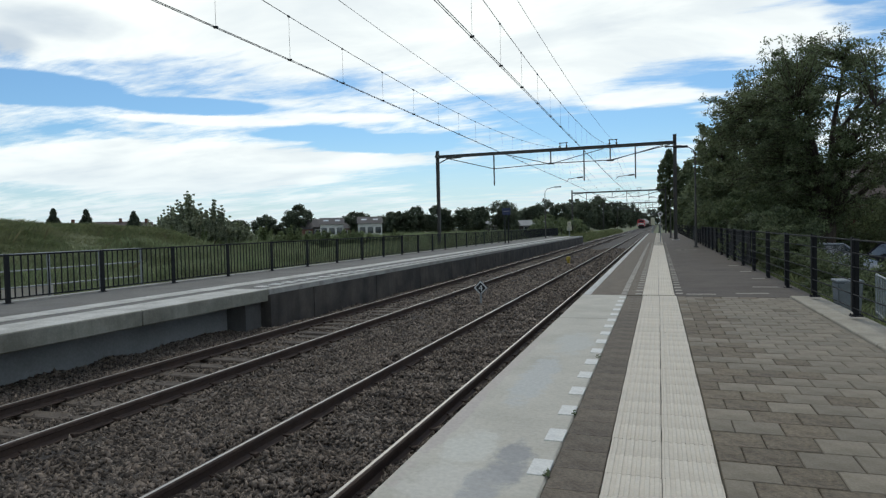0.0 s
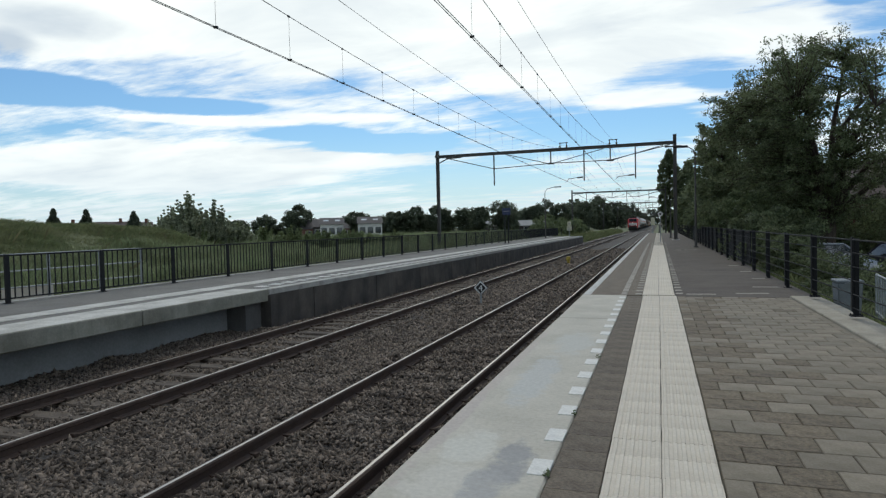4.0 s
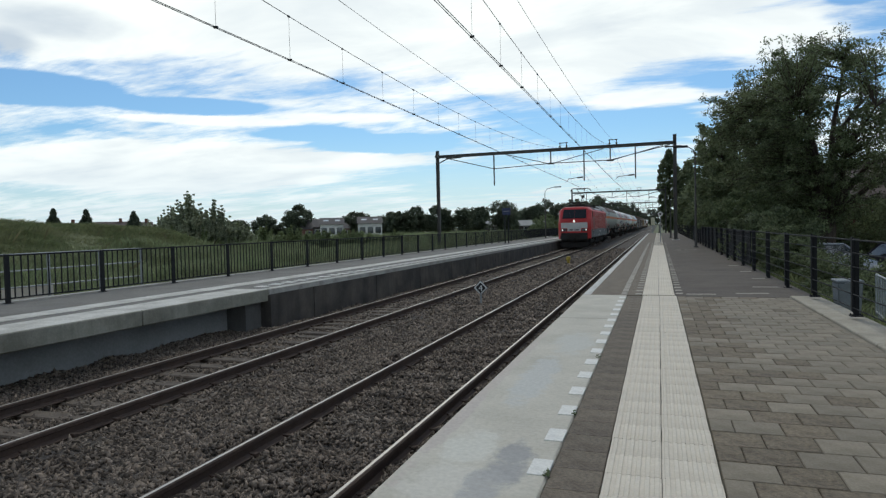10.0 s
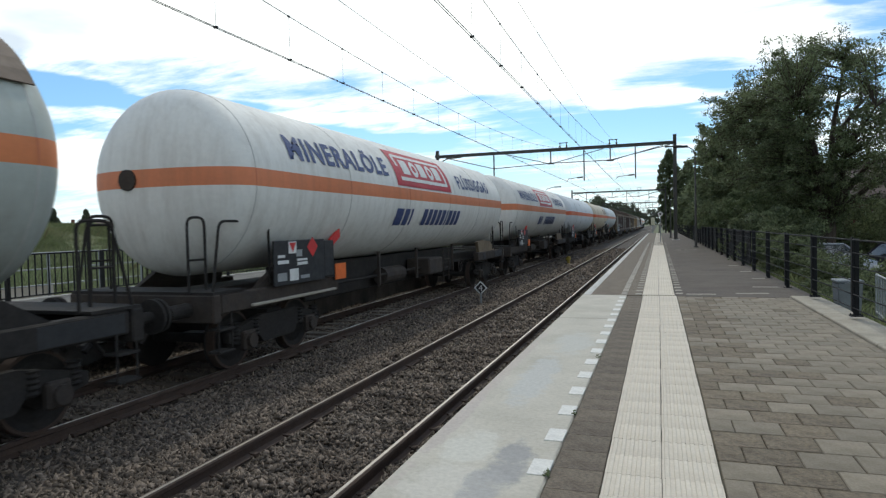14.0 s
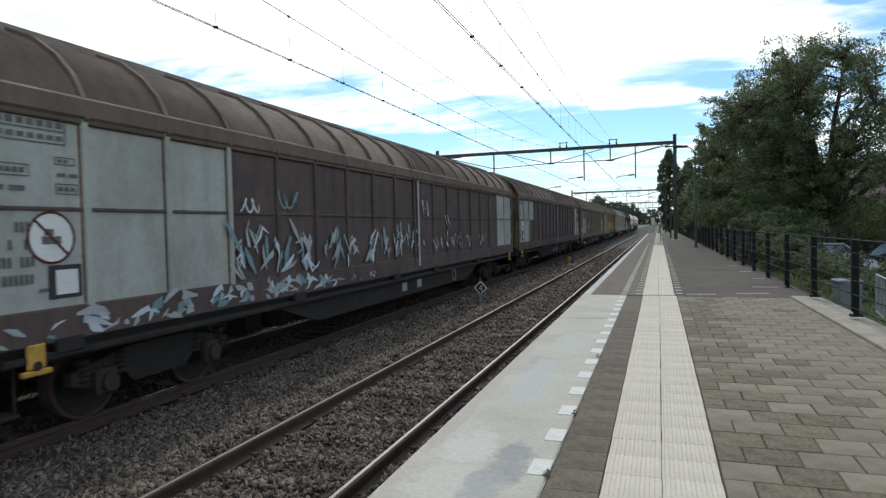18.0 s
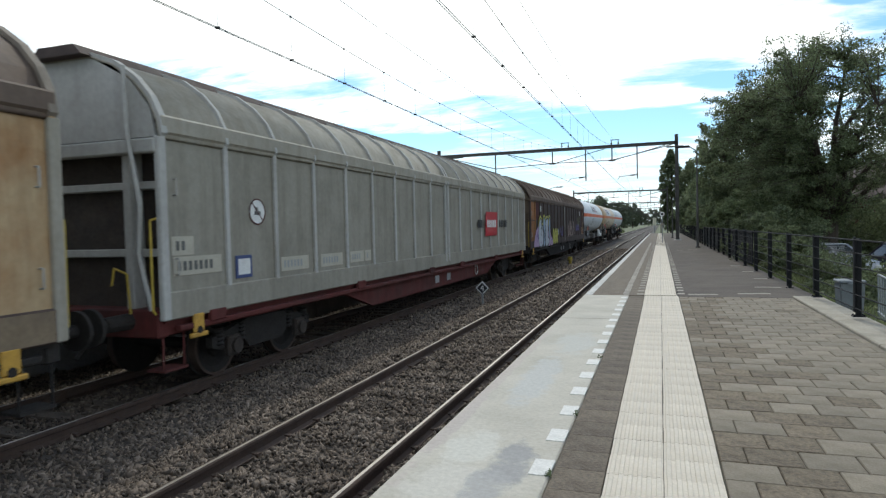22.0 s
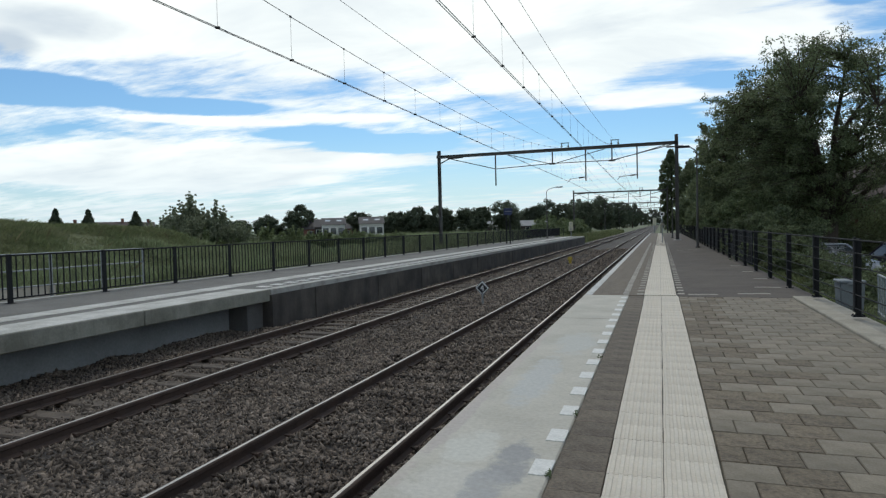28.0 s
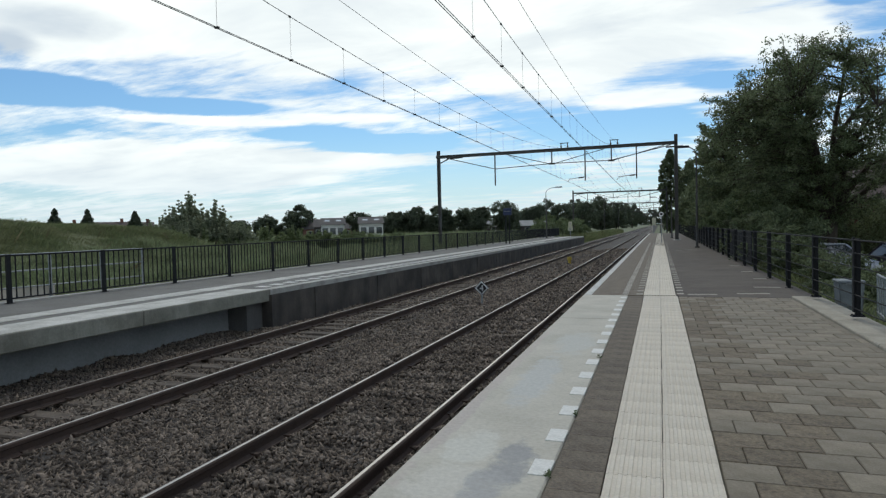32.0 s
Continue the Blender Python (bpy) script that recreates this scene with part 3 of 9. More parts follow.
def build_platform_1():
    root = thing("platform_1", "station platform with white guide tiles and grey pavers", "platform", kind="structure")
    # body: under the coping, set back a little from the edge
    part("platform_wall", boxes((EDGE1 + 0.12, 2.62, -8, NEAR_END, -1.35, -0.20)), M["wall_new"], root)
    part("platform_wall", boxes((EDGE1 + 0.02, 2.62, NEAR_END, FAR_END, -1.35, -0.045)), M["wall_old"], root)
    part("bedding", boxes((-0.60, 2.62, -8, NEAR_END, -0.20, -0.02)), M["joint"], root)
    # cast coping slabs with dark joints
    y = -8.0
    for y1 in (-2.9, 0.2, 9.37, NEAR_END):
        part("coping_slab", boxes((EDGE1, -0.588, y + 0.004, y1 - 0.004, -0.198, 0.0), bevel=0.012), M["slab"], root, "smooth pale grey concrete edge slab")
        y = y1
    # white blocks along the back of the slab
    pieces("white_block", [(-0.648, 3.50 + 0.572 * (i - 6), 0.003) for i in range(22) if 3.50 + 0.572 * (i - 6) < NEAR_END - 0.1],
           [(-0.058, 0.058, -0.118, 0.118, -0.01, 0.003)], [M["white_paint"]], root, 0.002)
    # brown tiles between slab and guide tiles
    places, pick = [], []
    for i in range(-12, 37):
        places.append((-0.442, 1.6 + 0.297 * i, 0))
    places = [p for p in places if p[1] < NEAR_END - 0.1]
    pieces("brown_tile", places, [(-0.139, 0.139, -0.1477, 0.1477, -0.06, 0.0)], [M["tile_dark"]], root, 0.003)
    # ribbed guide tiles, two abreast
    def ribbed(width, length):
        n = 6
        prof = [(-width / 2, -0.05)]
        p = width / n
        for i in range(n):
            a = -width / 2 + i * p
            prof += [(a + 0.0, 0.003), (a + p * 0.25, 0.003), (a + p * 0.35, 0.0085), (a + p * 0.75, 0.0085), (a + p * 0.85, 0.003)]
        prof += [(width / 2, 0.003), (width / 2, -0.05)]
        return prof
    bm = bmesh.new()
    prism(bm, ribbed(0.294, 0.294), -0.1475, 0.1475)
    first = part("guide_tile", bm, M["tactile"], root, "white ribbed guide tile")
    first.location = (-0.15, -2.0, 0)
    k = 0
    for i in range(49):
        y = -2.0 + 0.2975 * i
        if y > NEAR_END - 0.12:
            break
        for x in (-0.15, 0.15):
            if i == 0 and x < 0:
                continue
            o = linked("guide_tile", first.data, None, root)
            o.location = (x + RNG.uniform(-0.002, 0.002), y, RNG.uniform(-0.001, 0.001))
    bm = bmesh.new()
    y = NEAR_END + 0.15
    while y < FAR_END - 1:
        for x in (-0.165, 0.125):
            prism(bm, [(a + x, b) for a, b in ribbed(0.286, 0.6)], y - 0.147, y + 0.147)
        y += 0.30 if y < 40 else 0.6
    far_guide = part("guide_tiles", bm, M["tactile"], root)
    far_guide["kind"] = "stuff"
    # pavers in half bond, darker and mossier next to the guide tiles
    row = 0.274
    spots, pick = [], []
    halves, hpick, cuts = [], [], []
    for j in range(-10, 40):
        y = 3.735 + row * (j - 8)
        if y > NEAR_END - 0.05 or y < -1.2:
            continue
        shift = 0.147 if j % 2 else 0.0
        x = 0.305
        if shift:
            halves.append((x + 0.0735, y, RNG.uniform(-0.002, 0.002)))
            hpick.append(1 if RNG.random() < 0.35 else 0)
            x += shift
        while x + 0.29 < 2.16:
            spots.append((x + 0.147, y, RNG.uniform(-0.0025, 0.0025)))
            near = x - 0.305
            pick.append(1 if RNG.random() < (0.75 if near < 0.30 else 0.38 if near < 0.5 else 0.07) else 0)
            x += 0.294
        cuts.append((x, y))
    pieces("paver", spots, [(-0.1445, 0.1445, -0.1345, 0.1345, -0.06, 0.0)], [M["paver"], M["paver_moss"]], root, 0.006, pick)
    pieces("half_paver", halves, [(-0.071, 0.071, -0.1345, 0.1345, -0.06, 0.0)], [M["paver"], M["paver_moss"]], root, 0.006, hpick)
    for x, y in cuts:
        bm = boxes((x + 0.0025, 2.158, y - 0.1345, y + 0.1345, -0.06, 0.0), bevel=0.006)
        part("cut_paver", bm, M["paver"], root)
    # the same paving goes on behind
    rest = []
    for j in range(-36, -9):
        y = 3.735 + row * (j - 8)
        if -8.0 < y < -1.25:
            x = 0.305 + (0.147 if j % 2 else 0.0)
            while x + 0.29 < 2.16:
                rest.append((x + 0.002, x + 0.292, y - 0.1345, y + 0.1345, -0.06, 0.0))
                x += 0.294
            if y < -2.26:
                rest.append((-0.581, -0.303, y - 0.1345, y + 0.1345, -0.06, 0.0))
    back = part("paving", boxes(*rest), M["paver"], root)
    back["kind"] = "stuff"
    part("guide_strip", boxes((-0.298, 0.298, -8.0, -2.16, -0.05, 0.006)), M["tactile"], root)
    # far stretch: fine dark paving
    part("edge_strip", boxes((EDGE1 + 0.005, -1.275, NEAR_END + 0.003, FAR_END, -0.16, 0.003), bevel=0.01), M["dash_white"], root, "worn white platform edge strip")
    part("dark_paving", boxes((-1.273, -0.312, NEAR_END + 0.003, FAR_END, -0.04, 0.0)), M["tile_dark"], root)
    part("dark_paving", boxes((0.305, 2.60, 12.375, FAR_END, -0.04, 0.0)), M["apron"], root)
    rows = []
    y = NEAR_END + 0.15
    while y < 46:
        rows.append(y)
        y += 0.6
    pieces("pale_block", [(-0.655 + RNG.uniform(-0.01, 0.01), y, 0.003) for y in rows] + [(-0.655, y + 0.3, 0.002) for y in rows],
           [(-0.055, 0.055, -0.12, 0.12, -0.01, 0.003)], [M["dash"]], root, 0.002)
    pieces("pale_block", [(-0.385, y + 0.05, 0.003) for y in rows], [(-0.06, 0.06, -0.1, 0.1, -0.01, 0.003)], [M["dash"]], root, 0.002)
    pieces("pale_block", [(0.355, y + 0.2, 0.003) for y in rows], [(-0.065, 0.065, -0.1, 0.1, -0.01, 0.003)], [M["dash"]], root, 0.002)
    pieces("pale_block", [(0.62, 12.78, 0.003), (0.86, 12.80, 0.003), (1.50, 13.0, 0.003), (1.78, 13.05, 0.003), (1.95, 14.3, 0.003), (2.15, 14.3, 0.003), (2.2, 16.4, 0.003),
                          (2.2, 18.7, 0.003), (2.15, 21.2, 0.003), (1.3, 33.5, 0.003), (1.6, 33.5, 0.003), (0.9, 33.4, 0.003)],
           [(-0.14, 0.14, -0.07, 0.07, -0.01, 0.003)], [M["dash"]], root, 0.002)
    # kerb under the fence
    y = -8.0
    for y1 in (-4.6, -2.1, 0.4, 2.9, 5.4, 7.75, 10.1, 12.42):
        part("kerb_block", boxes((2.165, 2.62, y + 0.005, y1 - 0.005, -0.05, 0.032), bevel=0.012), M["kerb"], root, "pale concrete kerb under the fence")
        y = y1
    return root


build_platform_1()
EDGE2, CORNER2, END2 = -8.88, 12.95, 79.0


def build_platform_2():
    root = thing("platform_2", "opposite station platform with sooty concrete side wall", "platform", kind="structure")
    part("platform_wall", boxes((-13.3, -9.62, -12, CORNER2 - 0.6, -1.35, -0.27)), M["wall_new"], root, "plain grey concrete wall under the edge slab")
    # corner block, shade painted in by a darker wall colour
    part("platform_wall", boxes((-13.3, -9.10, CORNER2 - 0.6, CORNER2, -1.35, -0.27)), M["wall_mid"], root)
    y = CORNER2
    i = 0
    while y < END2 - 0.1:
        y1 = min(y + 2.0, END2)
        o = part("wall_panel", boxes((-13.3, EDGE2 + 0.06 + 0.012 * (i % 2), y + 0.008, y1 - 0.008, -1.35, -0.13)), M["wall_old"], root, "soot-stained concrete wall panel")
        y = y1
        i += 1
    y = -12.0
    for y1 in (-8.6, -5.2, -1.9, 1.4, 5.0, 9.05, CORNER2):
        # mossy face colour also holds the side's shade; slab_top stays pale
        o = part("coping_slab", boxes((EDGE2 - 0.95, EDGE2, y + 0.006, y1 - 0.006, -0.285, 0.0), bevel=0.015), M["lip_face"], root, "thick pale concrete edge slab, mossy face painted darker for shade")
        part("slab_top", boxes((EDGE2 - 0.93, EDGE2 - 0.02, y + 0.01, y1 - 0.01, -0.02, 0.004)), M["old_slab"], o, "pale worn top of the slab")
        y = y1
    part("edge_strip", boxes((EDGE2 - 0.22, EDGE2 + 0.03, CORNER2 + 0.005, END2, -0.15, 0.004), bevel=0.012), M["coping"], root, "pale worn coping strip")
    part("paving", boxes((-13.3, EDGE2 - 0.955, -12, CORNER2, -0.27, -0.004)), M["paving_old"], root)
    part("paving", boxes((-13.3, EDGE2 - 0.225, CORNER2 + 0.005, END2, -0.13, -0.004)), M["paving_old"], root)
    part("guide_strip", boxes((-10.78, -10.20, -12, 80.0 - 1.0, -0.02, 0.006)), M["old_slab"], root, "worn white guide strip along the platform")
    rows = [CORNER2 - 1.2 + 0.62 * i for i in range(70)]
    pieces("white_block", [(EDGE2 - 0.62, y, 0.003) for y in rows if y > CORNER2 + 0.2], [(-0.16, 0.16, -0.14, 0.14, -0.01, 0.003)], [M["white_paint"]], root, 0.002)
    part("back_kerb", boxes((-13.32, -13.12, -12, END2 + 4, -0.9, 0.02), bevel=0.01), M["coping"], root)
    part("platform_ramp", boxes((-13.1, EDGE2 - 0.3, END2, END2 + 3.5, -1.2, -0.25)), M["apron"], root)
    return root


build_platform_2()
# ---------------------------------------------------------------- fences
def build_fence_west():
    root = thing("fence", "dark grey steel railing with upright bars behind the platform", "fence")
    X, pitch, first = -12.95, 2.397, 9.577
    post = boxes((-0.035, 0.035, -0.045, 0.045, 0.0, 1.035), (-0.07, 0.07, -0.08, 0.08, 0.0, 0.012), bevel=0.006)
    p0 = part("post", post, M["fence_left"], root)
    bar = bmesh.new()
    rod(bar, (0, 0, 0.10), (0, 0, 1.0), 0.0155, 6)
    b0 = part("bar", bar, M["fence_left"], root)
    rail = boxes((-0.022, 0.022, 0.05, pitch - 0.05, 0.99, 1.025), bevel=0.005)
    r0 = part("top_rail", rail, M["fence_left"], root)
    low = boxes((-0.018, 0.018, 0.05, pitch - 0.05, 0.085, 0.115), bevel=0.004)
    l0 = part("bottom_rail", low, M["fence_left"], root)
    n0, n1 = -3, 32
    started = set()

    def place(ob, loc):
        if ob.name not in started:
            started.add(ob.name)
            ob.location = loc
        else:
            o = linked(ob.name.split(".")[0], ob.data, None, root)
            o.location = loc
    rest = bmesh.new()
    for i in range(n0, n1 + 1):
        y = first + pitch * i
        place(p0, (X, y, 0))
        if i == n1:
            break
        place(r0, (X, y, 0))
        place(l0, (X, y, 0))
        for k in range(1, 15):
            yy = y + pitch * k / 15
            if i < 15:
                place(b0, (X, yy, 0))
            else:
                rod(rest, (X, yy, 0.10), (X, yy, 1.0), 0.016, 4)
    far = part("far_railing", rest, M["fence_left"], root)
    far["kind"] = "stuff"
    # the panel across the far end of the platform
    y = first + pitch * n1
    for k in range(1, 3):
        place(b0, (X + 0.17 * k, y, 0))
    place(p0, (X + 0.5, y, 0))
    end = boxes((X + 0.04, X + 0.46, y - 0.02, y + 0.02, 0.99, 1.025))
    part("top_rail", end, M["fence_left"], root)
    return root


def build_fence_east():
    root = thing("fence", "anthracite steel fence with level bars on posts beside the platform", "fence")
    X, pitch, first = 2.44, 2.33, 9.57
    for i in range(-6, 36):
        y = first + pitch * i
        onkerb = y < 12.3
        z0 = 0.075 if onkerb else -0.02
        bm = boxes((-0.03, 0.03, -0.03, 0.03, z0, 1.10), (-0.055, -0.035, -0.04, 0.04, z0 + 0.06, 1.12), bevel=0.005)
        p = part("post", bm, M["fence_dark"], root) if i < 14 else None
        if p is None:
            bm2 = bm
            p = part("post", bm2, M["fence_dark"], root)
        p.location = (X, y, 0)
        if i < 14:
            bm = boxes((-0.075, 0.075, -0.06, 0.06, z0, z0 + 0.014), bevel=0.003)
            for a, b in ((-0.055, -0.04), (0.055, -0.04), (-0.055, 0.04), (0.055, 0.04)):
                rod(bm, (a, b, z0 + 0.01), (a, b, z0 + 0.032), 0.011, 6)
            part("base_plate", bm, M["fence_dark"], p)
        if i < 35:
            for zz in (0.19, 0.37, 0.55, 0.73, 0.91, 1.08):
                bm = bmesh.new()
                r = 0.013 if zz > 1 else 0.0085
                rod(bm, (-0.045, 0.0, zz), (-0.045, pitch, zz), r, 6)
                b = part("bar", bm, M["fence_dark"], root)
                b.location = (X, y, 0)
    return root


def build_dark_fence():
    """Dark slats added behind the fence further along, for the shade and foliage there."""
    root = thing("slatted_fence", "added dark slats behind the fence for the shade under the trees", "fence")
    bm = bmesh.new()
    for i in range(178):
        y = 21.2 + 0.19 * i
        box(bm, 2.62, 2.65, y, y + 0.13, 0.02, 1.0)
    s = part("slats", bm, M["fence_dark"], root)
    s["kind"] = "stuff"
    part("top_rail", boxes((2.60, 2.67, 21.1, 55.0, 1.0, 1.04)), M["fence_dark"], root)


build_fence_west()
build_fence_east()
build_dark_fence()


# ---------------------------------------------------------------- overhead line
PORTALS = [-13.0, 53.0, 126.5, 200.0, 270.0, 340.0, 410.0, 480.0]
CONTACT, MESSENGER, YOKES = 4.90, 7.85, (-7.39, -3.41)


def build_portal(Y, near):
    root = thing("catenary_portal", "weathered steel portal carrying the overhead line across both tracks", "catenary portal", (0, Y, 0), "portals of the overhead line")
    XL, XR = -18.42 if Y < 100 else -16.1, 1.26
    def mast(x, z0, z1):
        bm = bmesh.new()
        q = [(-0.13, -0.12), (-0.112, -0.12), (-0.112, -0.012), (0.112, -0.012), (0.112, -0.12), (0.13, -0.12), (0.13, 0.12), (0.112, 0.12), (0.112, 0.012), (-0.112, 0.012), (-0.112, 0.12), (-0.13, 0.12)]
        A = [bm.verts.new((x + a, b, z0)) for a, b in q]
        B = [bm.verts.new((x + a, b, z1)) for a, b in q]
        for i in range(12):
            bm.faces.new((A[i], A[(i + 1) % 12], B[(i + 1) % 12], B[i]))
        bm.faces.new(A[::-1])
        bm.faces.new(B)
        m = part("mast", bm, M["mast"], root)
        part("foot", boxes((x - 0.3, x + 0.3, -0.28, 0.28, z0 - 0.3, z0 + 0.06), bevel=0.03), M["coping"], m)
        return m
    mast(XL, -0.9, 8.2)
    mr = mast(XR, 0.0 if Y < FAR_END else -0.9, 8.3)
    if near:
        part("cap", boxes((XL - 0.2, XL + 0.2, -0.16, 0.16, 7.55, 7.8), bevel=0.02), M["mast"], root)
        part("bracket", boxes((XR - 0.75, XR + 0.5, -0.06, 0.06, 7.28, 7.40), bevel=0.01), M["mast"], root)
    beam = boxes((XL, XR, -0.10, 0.10, 7.52, 7.54), (XL, XR, -0.10, 0.10, 7.76, 7.78), (XL, XR, -0.012, 0.012, 7.53, 7.77))
    part("beam", beam, M["mast"], root)
    # hung trusses
    chain = [(XL + 0.8, 7.5), (-13.31, 6.35), (-8.44, 6.55), (-3.64, 6.55), (0.9, 7.5)]
    bm = bmesh.new()
    tube(bm, [(a, 0, b) for a, b in chain], 0.035)
    part("tie_rod", bm, M["mast"], root)
    for (xa, za), (xb, zb) in (((-8.2, 6.56), (-4.2, 7.5)), ((-8.7, 6.56), (-12.2, 7.5)), ((-3.4, 6.56), (0.4, 7.5))):
        bm = bmesh.new()
        tube(bm, [(xa, 0.04, za), (xb, 0.04, zb)], 0.03)
        part("diagonal_rod", bm, M["mast"], root)
    bm = bmesh.new()
    tube(bm, [(XL + 0.15, 0, 7.1), (XL + 0.9, 0, 7.45), (XL + 2.2, 0, 7.5)], 0.05)
    part("brace", bm, M["mast"], root)
    for x, zb in ((-13.31, 4.92), (-5.73, 4.98), (-1.70, 4.98)):
        h = part("drop_post", boxes((x - 0.05, x + 0.05, -0.05, 0.05, zb, 7.52), bevel=0.01), M["mast"], root)
    for x in (-8.44, -3.64):
        part("strut", boxes((x - 0.05, x + 0.05, -0.05, 0.05, 6.5, 7.52), bevel=0.01), M["mast"], root)
        part("shoe", boxes((x - 0.26, x + 0.26, -0.08, 0.08, 6.46, 6.60), bevel=0.02), M["mast"], root)
    for x in YOKES:
        for dx in (-0.27, 0.27):
            bm = bmesh.new()
            rod(bm, (x + dx, 0, 7.78), (x + dx, 0, 8.16), 0.035, 8)
            rod(bm, (x + dx, 0, 7.84), (x + dx, 0, 7.94), 0.075, 8)
            part("insulator", bm, M["mast"], root)
        part("yoke", boxes((x - 0.36, x + 0.36, -0.03, 0.03, 8.14, 8.20)), M["mast"], root)
    for x, c in ((-5.73, T2), (-1.70, T1)):
        arm = bmesh.new()
        rod(arm, (x, 0, 5.3), (c + 0.1, 0, CONTACT + 0.28), 0.022)
        rod(arm, (c + 0.25, 0, CONTACT + 0.31), (c - 0.05, 0, CONTACT + 0.02), 0.014)
        rod(arm, (x - 0.12, 0, 5.29), (x - 0.55, 0, 5.25), 0.06)
        part("steady_arm", arm, M["mast"], root)


for i, Y in enumerate(PORTALS):
    build_portal(Y, Y < 100)


def build_wires():
    for c, zig, yoke, phase, pitch in ((T2, 1, YOKES[0], 9.25, 2.32), (T1, -1, YOKES[1], 11.31, 2.285)):
        root = thing("overhead_line", "pair of thin contact wires hung from a messenger wire", "overhead wire", group="overhead lines")
        con, mes, feed = bmesh.new(), bmesh.new(), bmesh.new()
        low_z = CONTACT + (0.05 if c == T2 else -0.02)
        for a, (y0, y1) in enumerate(zip(PORTALS[:-1], PORTALS[1:])):
            s = 0.14 * zig * (1 if a % 2 else -1)

            def contact(y):
                t = (y - y0) / (y1 - y0)
                return Vector((c + s * (1 - 2 * t), y, low_z - 0.08 * t * (1 - t)))

            def messenger(y):
                t = (y - y0) / (y1 - y0)
                w = (2 * t - 1) ** 6
                return Vector(((c + s * (1 - 2 * t)) * (1 - w) + (yoke - 0.27) * w, y, MESSENGER - 2.16 * 4 * t * (1 - t)))
            n = 24
            steps = [y0 + (y1 - y0) * k / n for k in range(n + 1)]
            for d in (-0.022, 0.022):
                tube(con, [contact(y) + Vector((d, 0, 0)) for y in steps[::3]], 0.0072, 4)
            tube(mes, [messenger(y) for y in steps], 0.0075, 4)
            tube(feed, [(c + 0.10 + (yoke + 0.17 - c) * (2 * t - 1) ** 4, y0 + (y1 - y0) * t, MESSENGER - 1.10 * 4 * t * (1 - t)) for t in [k / 16 for k in range(17)]], 0.0062, 4)
            if y0 < 120:
                y = phase + pitch * math.ceil((y0 + 2.0 - phase) / pitch)
                while y < y1 - 1.5:
                    if y > 4:
                        lo, hi = contact(y), messenger(y)
                        bm = bmesh.new()
                        rod(bm, lo, hi, 0.0032, 4)
                        box(bm, lo.x - 0.04, lo.x + 0.04, y - 0.02, y + 0.02, lo.z - 0.012, lo.z + 0.022)
                        box(bm, hi.x - 0.014, hi.x + 0.014, y - 0.03, y + 0.03, hi.z - 0.02, hi.z + 0.016)
                        part("dropper", bm, M["wire"], root)
                    y += pitch
        part("contact_wire", con, M["wire"], root)
        part("messenger_wire", mes, M["wire"], root)
        part("feeder_wire", feed, M["wire"], root)


build_wires()


# ---------------------------------------------------------------- signs and lamps
def build_station_sign():
    root = thing("station_sign", "dark blue station name board on two posts", "station sign", (-11.73, 50.5, 0))
    for x in (-0.15, 0.15):
        part("post", boxes((x - 0.045, x + 0.045, -0.045, 0.045, 0, 2.84), bevel=0.01), M["fence_left"], root)
    part("board", boxes((-0.34, 0.34, -0.06, 0.06, 2.32, 2.88), bevel=0.02), material("sign_blue", (0.012, 0.02, 0.075), 0.4, bump=0.02), root, "dark blue enamel board")
    part("bars", boxes((-0.24, 0.24, -0.067, -0.0605, 2.60, 2.64)), M["ink_grey"], root)


def build_lamp_post(x, y, h, reach, label, head=0.6):
    root = thing("street_lamp", label, "lamp post", (x, y, 0))
    bm = bmesh.new()
    rod(bm, (0, 0, 0), (0, 0, h * 0.55), 0.07, 10, 0.055)
    rod(bm, (0, 0, h * 0.55), (0, 0, h), 0.05, 10, 0.035)
    part("pole", bm, M["mast"], root, smooth=False)
    bm = bmesh.new()
    tube(bm, [(0, 0, h), (reach * 0.2, 0, h + 0.28), (reach * 0.6, 0, h + 0.42), (reach, 0, h + 0.47)], 0.03)
    part("arm", bm, M["mast"], root)
    hd = boxes((reach - 0.15 if reach > 0 else reach - head, reach + head if reach > 0 else reach + 0.15, -0.13, 0.13, h + 0.42, h + 0.53), bevel=0.04)
    part("lamp_head", hd, M["fence_left"], root)
    part("base", boxes((-0.13, 0.13, -0.13, 0.13, 0, 0.06), bevel=0.01), M["mast"], root)


def glyphs(body, size, spacing=1.0, bold=0.0):
    """Flat letters as a bmesh in the (x, y) plane, left-aligned at the origin."""
    cu = bpy.data.curves.new("letters", "FONT")
    cu.body, cu.size, cu.space_character = body, size, spacing
    cu.resolution_u, cu.offset = 3, bold
    ob = bpy.data.objects.new("letters", cu)
    scene.collection.objects.link(ob)
    me = bpy.data.meshes.new_from_object(ob.evaluated_get(bpy.context.evaluated_depsgraph_get()))
    bm = bmesh.new()
    bm.from_mesh(me)
    bpy.data.objects.remove(ob)
    bpy.data.curves.remove(cu)
    bpy.data.meshes.remove(me)
    return bm


